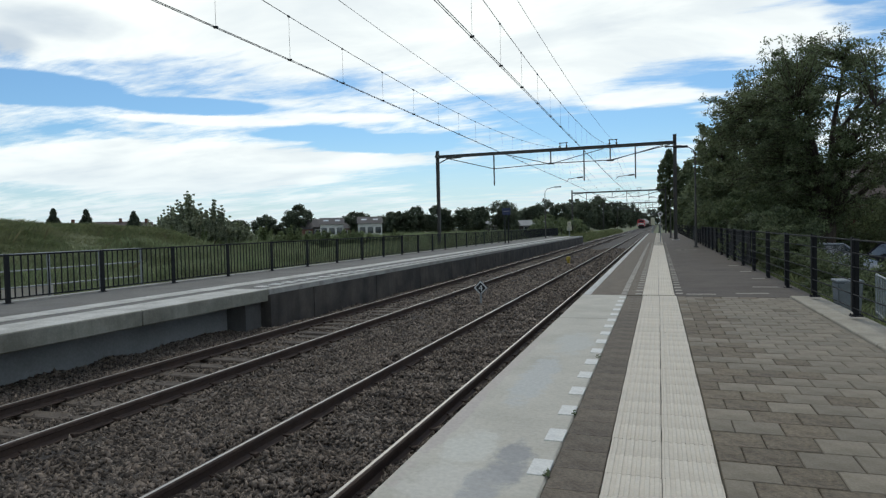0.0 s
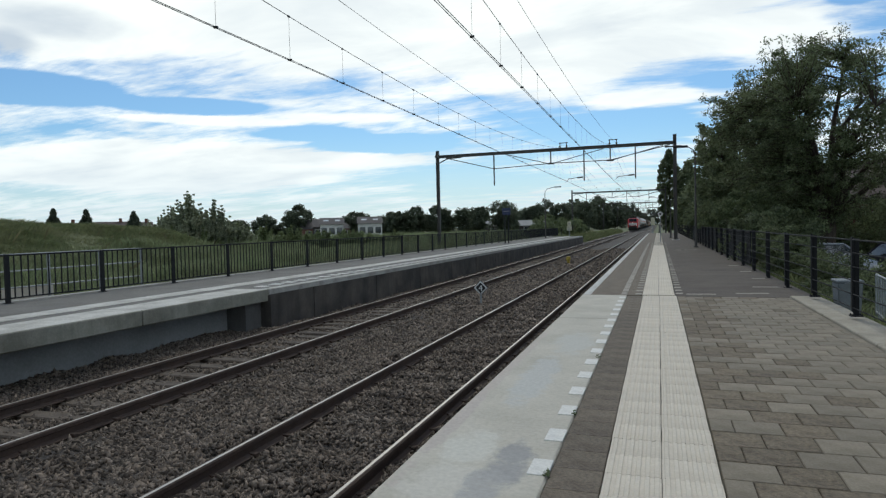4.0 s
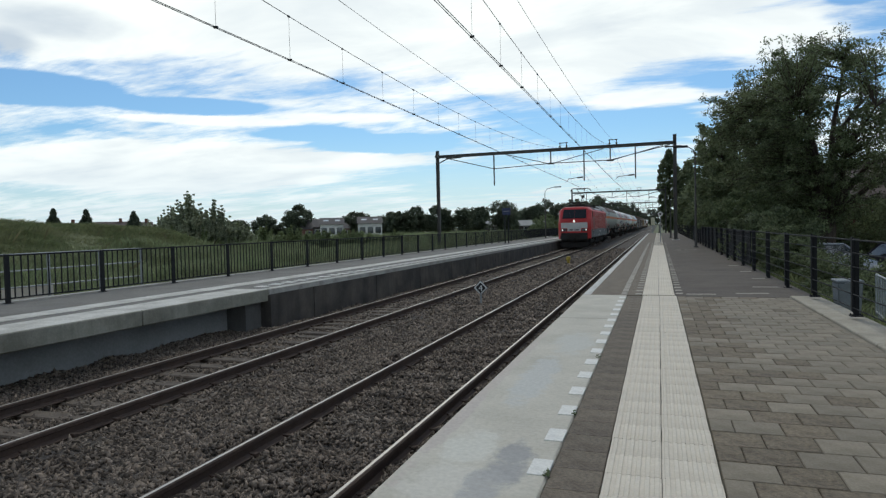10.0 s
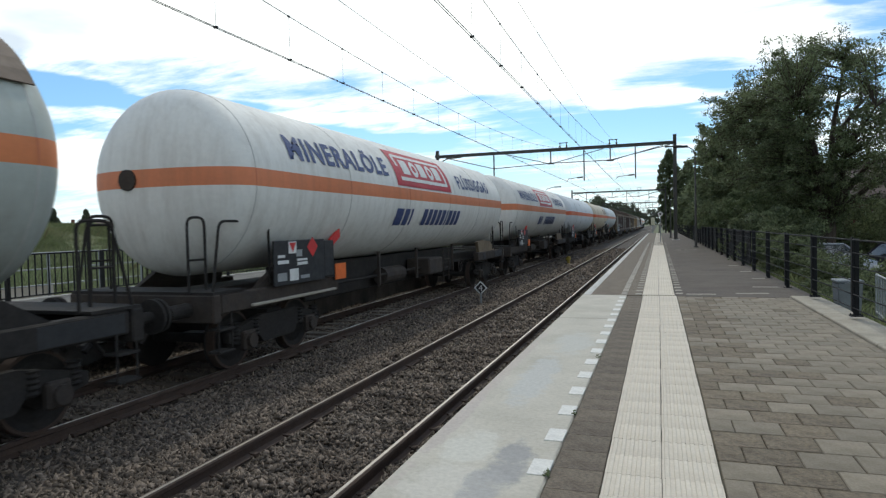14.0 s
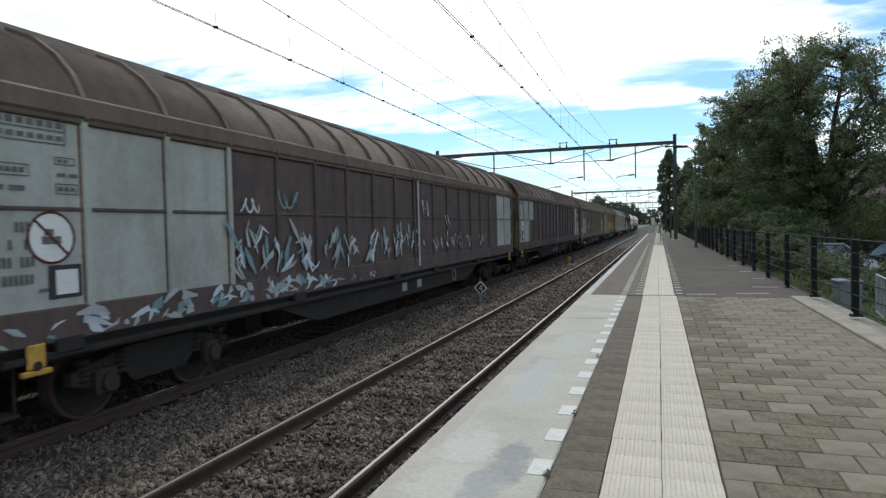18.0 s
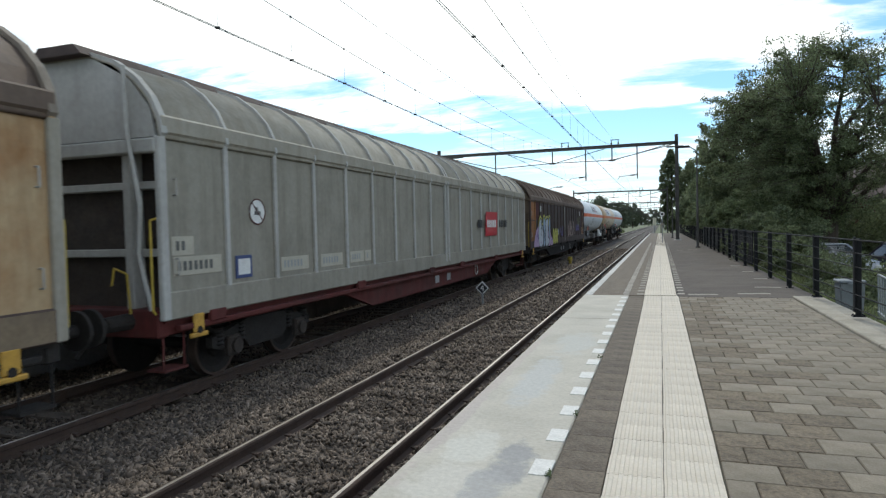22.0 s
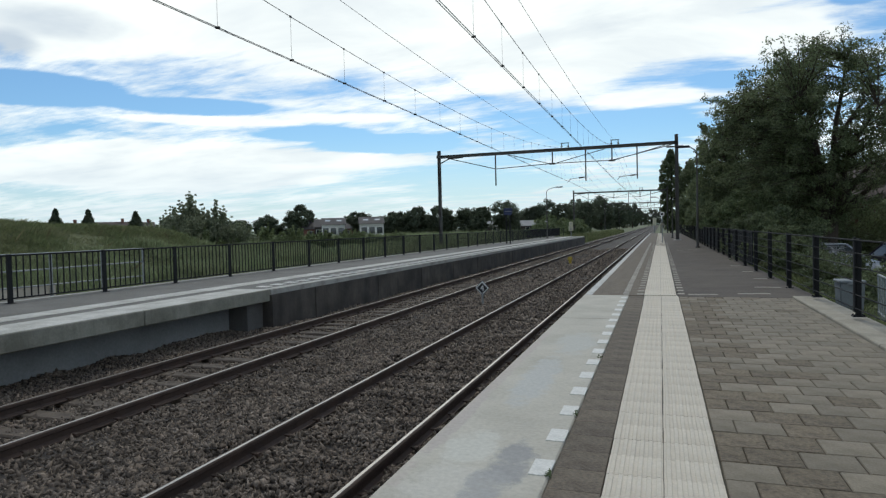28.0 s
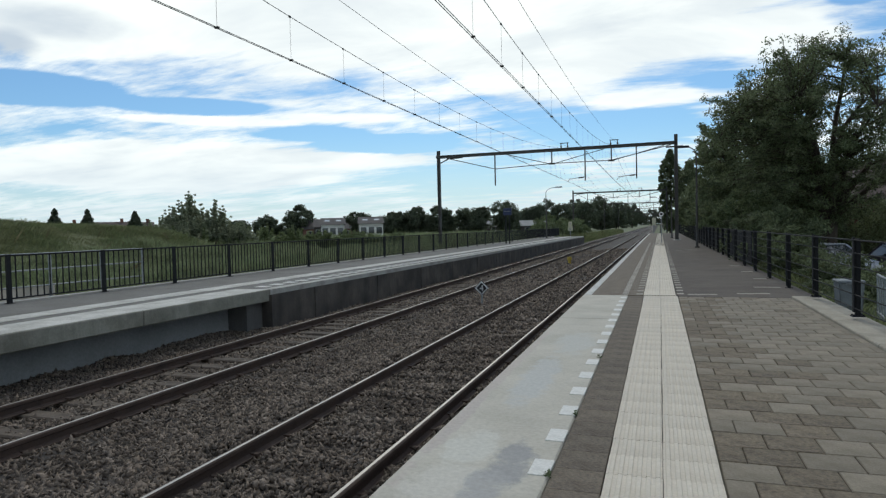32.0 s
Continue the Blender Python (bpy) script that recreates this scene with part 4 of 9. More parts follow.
def build_small_signs():
    root = thing("speed_sign", "round pale sign with a dark ring on a thin post", "rail sign", (0.11, 47.0, 0))
    bm = bmesh.new()
    rod(bm, (0, 0, 0), (0, 0, 2.0), 0.03)
    part("post", bm, M["galv"], root)
    bm = bmesh.new()
    rod(bm, (0, -0.05, 2.0), (0, -0.02, 2.0), 0.165, 20)
    d = part("disc", bm, M["ink_white"], root)
    part("numeral_bar", boxes((-0.07, 0.07, -0.056, -0.0505, 1.93, 2.07)), M["ink_black"], d)
    part("lower_plate", boxes((-0.11, 0.11, -0.05, -0.02, 1.22, 1.36)), M["dash"], root)
    # diamond marker between the tracks
    root = thing("diamond_marker", "white diamond-shaped track marker with black border on a short post", "rail sign", (-5.21, 18.75, -0.98))
    part("post", boxes((-0.025, 0.025, -0.025, 0.025, 0, 0.42), bevel=0.004), M["galv"], root)
    for name, r, y, mt in (("plate", 0.235, 0.0, M["ink_black"]), ("border", 0.215, -0.012, M["ink_white"]), ("field", 0.165, -0.02, M["board"])):
        bm = bmesh.new()
        a = [(0, -r), (r, 0), (0, r), (-r, 0)]
        f0 = [bm.verts.new((px, y - 0.008, 0.48 + pz)) for px, pz in a]
        f1 = [bm.verts.new((px, y, 0.48 + pz)) for px, pz in a]
        bm.faces.new(f0)
        bm.faces.new(f1[::-1])
        for i in range(4):
            bm.faces.new((f0[i], f1[i], f1[(i + 1) % 4], f0[(i + 1) % 4]))
        part(name, bm, mt, root)
    four = glyphs("4", 0.27)
    xs, ys = [v.co.x for v in four.verts], [v.co.y for v in four.verts]
    for v in four.verts:
        v.co = Vector((v.co.x - (min(xs) + max(xs)) / 2, -0.031, 0.48 + v.co.y - (min(ys) + max(ys)) / 2))
    part("numeral", four, M["ink_white"], root)
    # yellow track magnet post
    root = thing("yellow_marker", "small yellow track marker beside the rail", "rail marker", (-5.25, 39.0, -0.97))
    bm = bmesh.new()
    rod(bm, (0, 0, 0), (0, 0, 0.22), 0.09, 10)
    rod(bm, (0, 0, 0.22), (0, 0, 0.42), 0.16, 10, 0.12)
    part("cone", bm, M["yellow"], root)
    # white boards past the platform end
    root = thing("white_board_sign", "pale two-part sign board on a post past the platform", "rail sign", (-11.11, 84.0, -0.85))
    part("post", boxes((-0.05, 0.05, -0.05, 0.05, 0, 2.5)), M["galv"], root)
    part("upper_board", boxes((-0.24, 0.24, -0.1, -0.06, 2.12, 2.72), bevel=0.08), M["sign_cream"], root)
    part("lower_board", boxes((-0.31, 0.31, -0.1, -0.06, 1.50, 2.10), bevel=0.01), M["sign_cream"], root)
    for z in (1.62, 1.80, 2.36):
        part("marking_bar", boxes((-0.12, 0.12, -0.106, -0.099, z, z + 0.09)), M["ink_grey"], root)
    # signal post at the far platform end
    root = thing("marker_board", "cream marker board on a slim post by the platform end", "rail sign", (-0.85, 101.0, -0.9))
    part("post", boxes((-0.06, 0.06, -0.08, 0.08, 0, 3.2)), M["galv"], root)
    part("board", boxes((-0.26, 0.26, -0.14, -0.09, 2.0, 3.1), bevel=0.02), M["sign_cream"], root)


build_station_sign()
build_lamp_post(-11.87, 70.0, 5.12, 1.2, "thin grey platform lamp with a bent arm")
build_lamp_post(0.05, 92.0, 4.5, -0.75, "thin grey platform lamp with a bent arm")
build_lamp_post(1.02, 61.0, 3.1, 0.3, "short pale gooseneck lamp beside the platform fence", 0.25)
build_lamp_post(1.9, 36.9, 5.0, -0.5, "dark lamp pole partly hidden by foliage")
build_small_signs()
# ---------------------------------------------------------------- plants
def leaf_cloud(centres, spread, per, size, rng, flat=0.0):
    """Leaf cards round cluster centres: vertices and quads."""
    c = np.repeat(np.asarray(centres, float), per, axis=0)
    sp = np.repeat(np.broadcast_to(np.asarray(spread, float), (len(centres),)), per)
    n = len(c)
    d = rng.normal(size=(n, 3))
    d /= np.maximum(1e-6, np.linalg.norm(d, axis=1, keepdims=True))
    p = c + d * (sp * rng.random(n) ** 0.5)[:, None] * np.array([1, 1, 0.8])
    a = rng.normal(size=(n, 3))
    a[:, 2] -= flat
    a /= np.linalg.norm(a, axis=1, keepdims=True)
    b = np.cross(a, rng.normal(size=(n, 3)))
    b /= np.maximum(1e-6, np.linalg.norm(b, axis=1, keepdims=True))
    s = (size * rng.uniform(0.6, 1.4, n))[:, None]
    k = np.cross(a, b) * s * 0.12
    V = np.stack([p - a * s, p + b * s * 0.42 + k, p + a * s, p - b * s * 0.42 + k], 1).reshape(-1, 3)
    F = np.arange(4 * n).reshape(-1, 4)
    return V, F


def limbs(bm, base, top, r, rng, depth, tips, spread=0.6):
    """Grow tapered limbs from base to top and on into finer ones."""
    base, top = Vector(base), Vector(top)
    mid = base.lerp(top, 0.5) + Vector(rng.normal(size=3)) * (top - base).length * 0.06
    rod(bm, base, mid, r, 7, r * 0.8)
    rod(bm, mid, top, r * 0.8, 7, r * 0.6)
    if depth == 0:
        tips.append(tuple(top))
        return
    n = 3 if depth > 1 else 4
    L = (top - base).length
    for _ in range(n):
        d = ((top - base).normalized() + Vector(rng.normal(size=3)) * spread).normalized()
        d.z = max(d.z, -0.05)
        limbs(bm, top if rng.random() < 0.6 else mid, top + d * L * rng.uniform(0.55, 0.8), r * 0.55, rng, depth - 1, tips, spread)


def tree(name, label, x, y, z, height, radius, trunk, mats, seed, clusters=70, per=60, size=0.14, form="round", category="tree", group="", depth=3, low=0.3):
    rng = np.random.default_rng(seed)
    root = thing(name, label, category, (x, y, z), group)
    bm = bmesh.new()
    tips = []
    lean = rng.normal(size=2) * 0.02 * height
    if form == "bushy":
        for k in range(9):
            a = rng.uniform(0, 6.28)
            rod(bm, (0.1 * math.cos(a), 0.1 * math.sin(a), -0.2), (radius * 0.5 * math.cos(a), radius * 0.5 * math.sin(a), height * 0.6), 0.04, 5, 0.01)
    elif form == "round":
        limbs(bm, (0, 0, -0.3), (lean[0], lean[1], trunk), height * 0.028, rng, depth, tips, 0.75)
    else:
        rod(bm, (0, 0, -0.3), (lean[0], lean[1], height * 0.9), height * 0.02, 8, 0.03)
        for k in range(14):
            zz = height * (0.12 + 0.06 * k)
            a = rng.uniform(0, 6.28)
            k < 13 and rod(bm, (0, 0, zz), (math.cos(a) * radius * 0.3 * (1 - k / 16), math.sin(a) * radius * 0.3 * (1 - k / 16), zz + radius * 0.2), 0.05, 5, 0.015)
    part("trunk", bm, M["bark"], root)
    C, S = [], []
    for k in range(clusters):
        u = rng.normal(size=3)
        u /= np.linalg.norm(u)
        q = rng.uniform(0.45, 1.0) ** 0.6
        lump = 1 + 0.22 * math.sin(3 * math.atan2(u[1], u[0]) + seed) + 0.12 * math.sin(5 * u[2] + seed * 2)
        if form == "round":
            cz = height * (0.5 + low / 2)
            p = (u[0] * radius * q * lump, u[1] * radius * q * lump, cz + u[2] * (height - height * low) / 2 * q * (0.9 + 0.1 * lump))
            sp = radius * rng.uniform(0.16, 0.34)
        elif form == "poplar":
            t = rng.uniform(0.06, 1.0)
            w = radius * (math.sin(min(1, t * 1.25 + 0.15) * math.pi * 0.62) if t < 0.8 else (1 - t) * 4.2)
            a = rng.uniform(0, 6.28)
            w = max(w, 0.12 * radius) * rng.uniform(0.5, 1.0)
            p = (math.cos(a) * w, math.sin(a) * w, height * t)
            sp = radius * rng.uniform(0.12, 0.26)
        elif form == "bushy":
            if k % 16 == 0:
                a = rng.uniform(0, 6.28)
                lean = rng.random() ** 0.7
                stem = (math.cos(a) * radius * lean, math.sin(a) * radius * lean, height * (1 - 0.5 * lean ** 1.3) * rng.uniform(0.75, 1.0))
            t = (k % 16 + rng.random()) / 16
            p = (stem[0] * (0.35 + 0.65 * t), stem[1] * (0.35 + 0.65 * t), stem[2] * t)
            sp = radius * (0.15 - 0.11 * t)
        else:
            t = rng.uniform(0.08, 1.0)
            a = rng.uniform(0, 6.28)
            w = radius * (1 - t) * rng.random() ** 0.5 + 0.05
            p = (math.cos(a) * w, math.sin(a) * w, height * t)
            sp = radius * (0.30 * (1 - t) + 0.10)
        C.append(p)
        S.append(sp)
    for t in tips[:60]:
        C.append(t)
        S.append(radius * 0.2)
    V, F = leaf_cloud(C, S, per, size, rng)
    keep = V.reshape(-1, 4, 3)[:, 0, 2] > 0.05
    V = V.reshape(-1, 4, 3)[keep].reshape(-1, 3)
    F = np.arange(len(V)).reshape(-1, 4)
    if isinstance(mats, (list, tuple)):
        h = len(F) * 3 // 5
        from_arrays("crown", V[:h * 4], F[:h], mats[0], root)
        from_arrays("crown", V[h * 4:], F[h:] - h * 4, mats[1], root)
    else:
        from_arrays("crown", V, F, mats, root)
    return root


def spreading_tree(label, x, y, z, height, radius, fork, seed, twigs=520, per=150, size=0.062, sparse=0.0, low=0.22, squash=1.0, inner=0.25, airy=0.0):
    """A tree grown towards points of its crown, with open branches and leaf clumps at the twigs."""
    rng = np.random.default_rng(seed)
    root = thing("tree", label, "tree", (x, y, z))
    bm = bmesh.new()
    rod(bm, (0, 0, -0.4), (0.1, 0, fork), height * 0.036, 10, height * 0.028)
    mains = []
    for k in range(11):
        a = k * 2.4 + rng.uniform(-0.3, 0.3)
        out = radius * (0.25 if k < 3 else rng.uniform(0.45, 0.75))
        tip = Vector((math.cos(a) * out, math.sin(a) * out * squash, height * (rng.uniform(0.78, 0.9) if k < 3 else rng.uniform(0.42, 0.78))))
        p0 = Vector((0.1, 0, fork * rng.uniform(0.7, 1.0)))
        p1 = p0.lerp(tip, 0.5) + Vector((0, 0, 0.08 * height)) + Vector(rng.normal(size=3)) * 0.25
        path = [p0, p0.lerp(p1, 0.5) + Vector(rng.normal(size=3)) * 0.1, p1, p1.lerp(tip, 0.5) + Vector(rng.normal(size=3)) * 0.12, tip]
        for i in range(4):
            rod(bm, path[i], path[i + 1], height * 0.015 * (1 - i * 0.2), 6, height * 0.015 * (0.8 - i * 0.2))
        for i in range(13):
            t = i / 12 * 4
            j = min(3, int(t))
            mains.append(path[j].lerp(path[j + 1], t - j))
    nodes = np.array([tuple(v) for v in mains])
    C, S = [], []
    mid = height * (1 + low) / 2
    half = height * (1 - low) / 2
    while len(C) < twigs * 3:
        u = rng.normal(size=3)
        u /= np.linalg.norm(u)
        q = rng.uniform(inner, 1.0) ** 0.45
        lump = 1 + 0.09 * math.sin(4 * math.atan2(u[1], u[0]) + seed) * (1 - abs(u[2])) + 0.07 * math.sin(9 * u[2] + 5 * u[0] + seed)
        if (u[2] > 0.2 and rng.random() < sparse * q) or (u[0] > -0.1 and rng.random() < airy * min(1.0, u[0] * 1.5 + 0.45)):
            C += [None] * (3 if rng.random() < 0.55 else 0)
            continue
        end = np.array((u[0] * radius * q * lump, u[1] * radius * q * lump * squash, mid + u[2] * half * q * lump))
        d = np.linalg.norm((nodes - end) * np.array((1, 1, 0.8)), axis=1) + np.where(nodes[:, 2] > end[2], 1.2, 0)
        st = Vector(nodes[int(np.argmin(d))])
        en = Vector(end)
        kn = st.lerp(en, 0.55) + Vector((0, 0, 0.07 * (en - st).length)) + Vector(rng.normal(size=3)) * 0.08
        rod(bm, st, kn, 0.028, 4, 0.018)
        rod(bm, kn, en, 0.018, 4, 0.006)
        for t, sp in ((1.0, 0.26), (0.74, 0.34), (0.48, 0.34)):
            C.append(tuple(kn.lerp(en, (t - 0.55) / 0.45) if t > 0.55 else st.lerp(kn, t / 0.55)))
            S.append(sp * rng.uniform(0.7, 1.25))
    part("trunk", bm, M["bark"], root)
    C = [c for c in C if c is not None]
    V, F = leaf_cloud(C, S, per // 3, size, rng)
    h = len(F) * 3 // 5
    order = rng.permutation(len(F))
    Q = V.reshape(-1, 4, 3)[order]
    from_arrays("crown", Q[:h].reshape(-1, 3), np.arange(4 * h).reshape(-1, 4), M["leaf_dark"], root)
    from_arrays("crown", Q[h:].reshape(-1, 3), np.arange(4 * (len(F) - h)).reshape(-1, 4), M["leaf"], root)
    return root


def build_trees():
    both = (M["leaf_dark"], M["leaf"])
    spreading_tree("tall broad dark green tree with airy crown behind the fence", 6.9, 31.5, -1.0, 10.5, 5.0, 2.4, 3, 1250, 120, 0.055, sparse=0.12, inner=0.12, airy=0.62)
    spreading_tree("broad dark green tree overhanging the fence", 5.0, 41.5, -1.0, 9.4, 3.75, 2.0, 5, 440, 180, 0.075, low=0.1, inner=0.15)
    spreading_tree("slender upright tree with thin outer twigs", 11.4, 31.0, -1.0, 9.6, 3.6, 2.6, 8, 300, 66, 0.055, sparse=0.5, low=0.3, inner=0.15)
    tree("shrub", "light green shrub leaning through the fence", 3.55, 31.0, -0.6, 3.4, 1.25, 0.7, (M["leaf"], M["leaf_grey"]), 9, 40, 260, 0.06, depth=2, low=0.05, category="shrub")
    tree("shrub", "dark shrub behind the platform fence", 4.4, 27.5, -0.8, 2.9, 1.6, 0.7, both, 12, 36, 240, 0.07, depth=2, low=0.05, category="shrub")
    tree("shrub", "dark shrub behind the platform fence", 4.1, 36.5, -0.8, 4.1, 1.5, 0.7, (M["leaf"], M["leaf_grey"]), 13, 36, 240, 0.07, depth=2, low=0.02, category="shrub")
    tree("shrub", "dark shrub behind the platform fence", 3.9, 48.5, -0.8, 3.9, 1.5, 0.7, both, 14, 30, 240, 0.07, depth=2, low=0.02, category="shrub")
    tree("shrub", "dark shrub behind the platform fence", 3.9, 56.5, -0.8, 4.4, 1.5, 0.7, both, 19, 30, 240, 0.07, depth=2, low=0.02, category="shrub")
    tree("shrub", "dense dark green garden shrub", 7.4, 34.0, -1.0, 3.3, 2.1, 0.6, both, 15, 40, 240, 0.07, depth=2, low=0.02, category="shrub")
    tree("shrub", "dense dark green garden shrub", 11.4, 34.5, -1.0, 3.0, 2.6, 0.6, both, 16, 44, 240, 0.07, depth=2, low=0.02, category="shrub")
    for k in range(4):
        tree("shrub", "dense dark shrub under the trees", 6.0 + 2.4 * k, 36.5 + 1.5 * (k % 2), -1.0, 4.2 - 0.3 * k, 2.2, 0.6, M["leaf_dark"], 450 + k, 40, 200, 0.09, depth=2, low=0.0, category="shrub", group="shrubs under the trees")
    for k, (x, y, h) in enumerate(((4.6, 20.4, 1.45), (5.4, 18.6, 1.25), (4.3, 17.6, 1.0), (6.6, 20.0, 1.5), (7.4, 21.6, 1.7))):
        tree("shrub", "low rough shrub beside the car park", x, y, -1.0, h, 1.0, 0.4, M["leaf_dark"], 420 + k, 24, 200, 0.05, depth=1, low=0.0, category="shrub", group="low shrubs beside the car park")
    for k in range(5):
        tree("shrub", "low dark hedge shrub behind the platform fence", 3.75 + 0.25 * (k % 2), 22.6 + 2.2 * k, -0.75, 1.7 + 0.35 * (k % 3), 1.25, 0.4, M["leaf_dark"], 400 + k, 26, 220, 0.06, depth=1, low=0.0, category="shrub", group="hedge shrubs behind the fence")
    tree("poplar_tree", "tall narrow dark poplar beside the railway", 2.1, 136.0, -1.0, 17.0, 2.3, 3, M["leaf_dark"], 21, 520, 60, 0.20, "poplar")
    tree("poplar_tree", "tall narrow dark poplar beside the railway", 5.4, 128.0, -1.0, 13.5, 2.4, 3, M["leaf_dark"], 22, 420, 60, 0.20, "poplar")
    for k in range(7):
        tree("tree", "dark green tree beside the far platform", 5.5 + (k % 3) * 2.2, 62 + 9.5 * k, -1.0, 7.2 + (k * 37 % 5) * 0.7, 3.0, 1.8, M["leaf_dark"], 30 + k, 50, 140, 0.17, depth=2, low=0.1, group="trees beside the far platform")
    # west side, middle distance
    for k, (x, y, top, w) in enumerate(((-39.6, 46.0, 5.6, 2.4), (-41.6, 46.4, 4.4, 2.0), (-37.2, 46.4, 4.5, 2.2), (-40.4, 44.0, 3.1, 2.4), (-38.0, 44.6, 3.3, 2.2), (-43.6, 45.5, 2.9, 1.9), (-35.0, 46.8, 2.7, 1.8))):
        base = float(ground_height(np.array([x]), np.array([y]))[0]) - 0.05
        tree("willow_bush", "pale grey-green wild willow bush on the meadow", x, y, base, top - base, w, 0.8, M["leaf_grey"], 41 + k, 1760, 30, 0.085, "bushy", category="bush", group="willow bushes")
    for k, (x, y, top, w) in enumerate(((-43.4, 58.0, 2.7, 3.0), (-40.0, 58.0, 2.5, 2.6), (-36.5, 58.5, 2.3, 2.8), (-33.0, 57.0, 1.9, 2.6), (-47.0, 56.0, 3.0, 2.8), (-30.0, 60.0, 1.7, 2.4), (-34.0, 66.0, 2.0, 3.0), (-27.5, 64.0, 1.4, 2.4), (-41.0, 43.6, 1.9, 2.6), (-38.6, 43.4, 2.3, 2.4), (-36.4, 44.0, 1.9, 2.2), (-43.5, 43.0, 2.2, 2.2), (-34.2, 46.5, 1.6, 2.4), (-31.6, 48.0, 1.2, 2.2))):
        tree("bush", "low rough green bush on the meadow", x, y, -0.7, top + 0.7, w, 0.8, M["leaf_mid"], 341 + k, 400, 34, 0.085, "bushy", category="bush", group="low meadow bushes")
    for k, (x, y, h, w) in enumerate(((-134.2, 111.0, 8.6, 2.9), (-126.4, 113.0, 8.2, 2.8), (-119.3, 120.0, 7.6, 3.0))):
        tree("conifer_tree", "small dark conifer behind the bank", x, y, -0.6, h, w, 2, M["leaf_far"], 50 + k, 300, 60, 0.24, "conifer")
    far = ((-99.4, 161.9, 10.0, 4.2), (-72.9, 186.2, 8.9, 4.2), (-78.0, 184.0, 7.8, 4.0), (-66.2, 188.5, 9.4, 3.9), (-57.4, 191.6, 8.4, 5.2), (-53.1, 193.5, 9.0, 2.2), (-48.0, 204.4, 10.8, 5.4),
           (-38.8, 226.7, 11.6, 5.0), (-44.0, 228.0, 9.4, 4.2), (-32.5, 227.7, 10.2, 5.0), (-27.2, 236.0, 11.2, 5.0), (-31.2, 258.1, 12.8, 5.6), (-22.5, 262.0, 12.4, 5.0), (-25.8, 298.9, 15.2, 6.0), (-19.0, 300.0, 13.0, 5.0),
           (-17.6, 330.0, 13.0, 4.6), (-15.2, 380.0, 14.5, 5.0), (-120.0, 175.0, 7.4, 4.4), (-112.0, 178.0, 6.2, 4.6), (-126.0, 168.0, 6.6, 4.0), (-106.5, 176.0, 6.0, 4.4), (-84.5, 190.0, 6.4, 4.4))
    for k, (x, y, h, w) in enumerate(far):
        tree("tree", "distant round dark green tree", x, y, -0.9, h, w, h * 0.25, M["leaf_far"], 60 + k, 80, 130, 0.30, depth=2, low=0.03, group="distant trees")
    for k in range(16):
        x, y = -92.0 + 4.7 * k + 1.3 * (k * 7 % 3), 188 + 6.5 * k + 5 * (k * 5 % 4)
        tree("tree", "distant round dark green tree", x, y, -0.9, 3.2 + 0.07 * y * 0.22 + 0.5 * (k * 11 % 4), 4.2, 1.2, M["leaf_far"], 700 + k, 70, 90, 0.3, depth=1, low=0.0, group="distant trees")
    for k in range(9):
        tree("tree", "distant dark tree closing the view along the line", -52.0 + 10.5 * k, 770 + 12 * (k % 3), -0.9, 15.0 + 2.0 * (k * 5 % 3), 8.5, 4.0, M["leaf_far"], 800 + k, 50, 80, 0.7, depth=1, low=0.0, group="distant trees")
    tree("pine_tree", "distant spreading dark pine", -71.7, 143.0, -0.8, 6.9, 2.9, 2, M["leaf_far"], 95, 50, 50, 0.3, depth=2, low=0.45)


build_trees()


def blades(name, label, spots, height, width, mat, rng, category, lean=0.35):
    """Upright blades or stalks as one mesh."""
    n = len(spots)
    a = rng.uniform(0, 6.28, n)
    bx, by = spots[:, 0], spots[:, 1]
    patch = 0.5 + 0.22 * np.sin(bx * 0.9 + 1.7 * np.sin(by * 0.5)) + 0.18 * np.sin(by * 1.3 + bx * 0.4) + 0.12 * np.sin(bx * 2.7 - by * 1.9)
    h = height * rng.uniform(0.5, 1.25, n) * (0.45 + 1.1 * np.clip(patch, 0, 1))
    w = width * rng.uniform(0.6, 1.4, n)
    dx, dy = np.cos(a), np.sin(a)
    ln = rng.normal(size=(n, 2)) * lean * h[:, None]
    base = spots
    V = np.stack([base + np.stack([dx * w, dy * w, np.zeros(n)], -1), base - np.stack([dx * w, dy * w, np.zeros(n)], -1),
                  base + np.stack([ln[:, 0] * 0.45 - dx * w * 0.6, ln[:, 1] * 0.45 - dy * w * 0.6, h * 0.62], -1),
                  base + np.stack([ln[:, 0] + dx * w * 0.1, ln[:, 1], h], -1)], 1)
    ob = from_arrays(name, V.reshape(-1, 3), np.arange(4 * n).reshape(-1, 4), mat)
    return tagged(ob, label, category, kind="stuff")


def scatter(rng, n, x0, x1, y0, y1, sink=0.05):
    x, y = rng.uniform(x0, x1, n), rng.uniform(y0, y1, n)
    return np.stack([x, y, ground_height(x, y) - sink], -1)


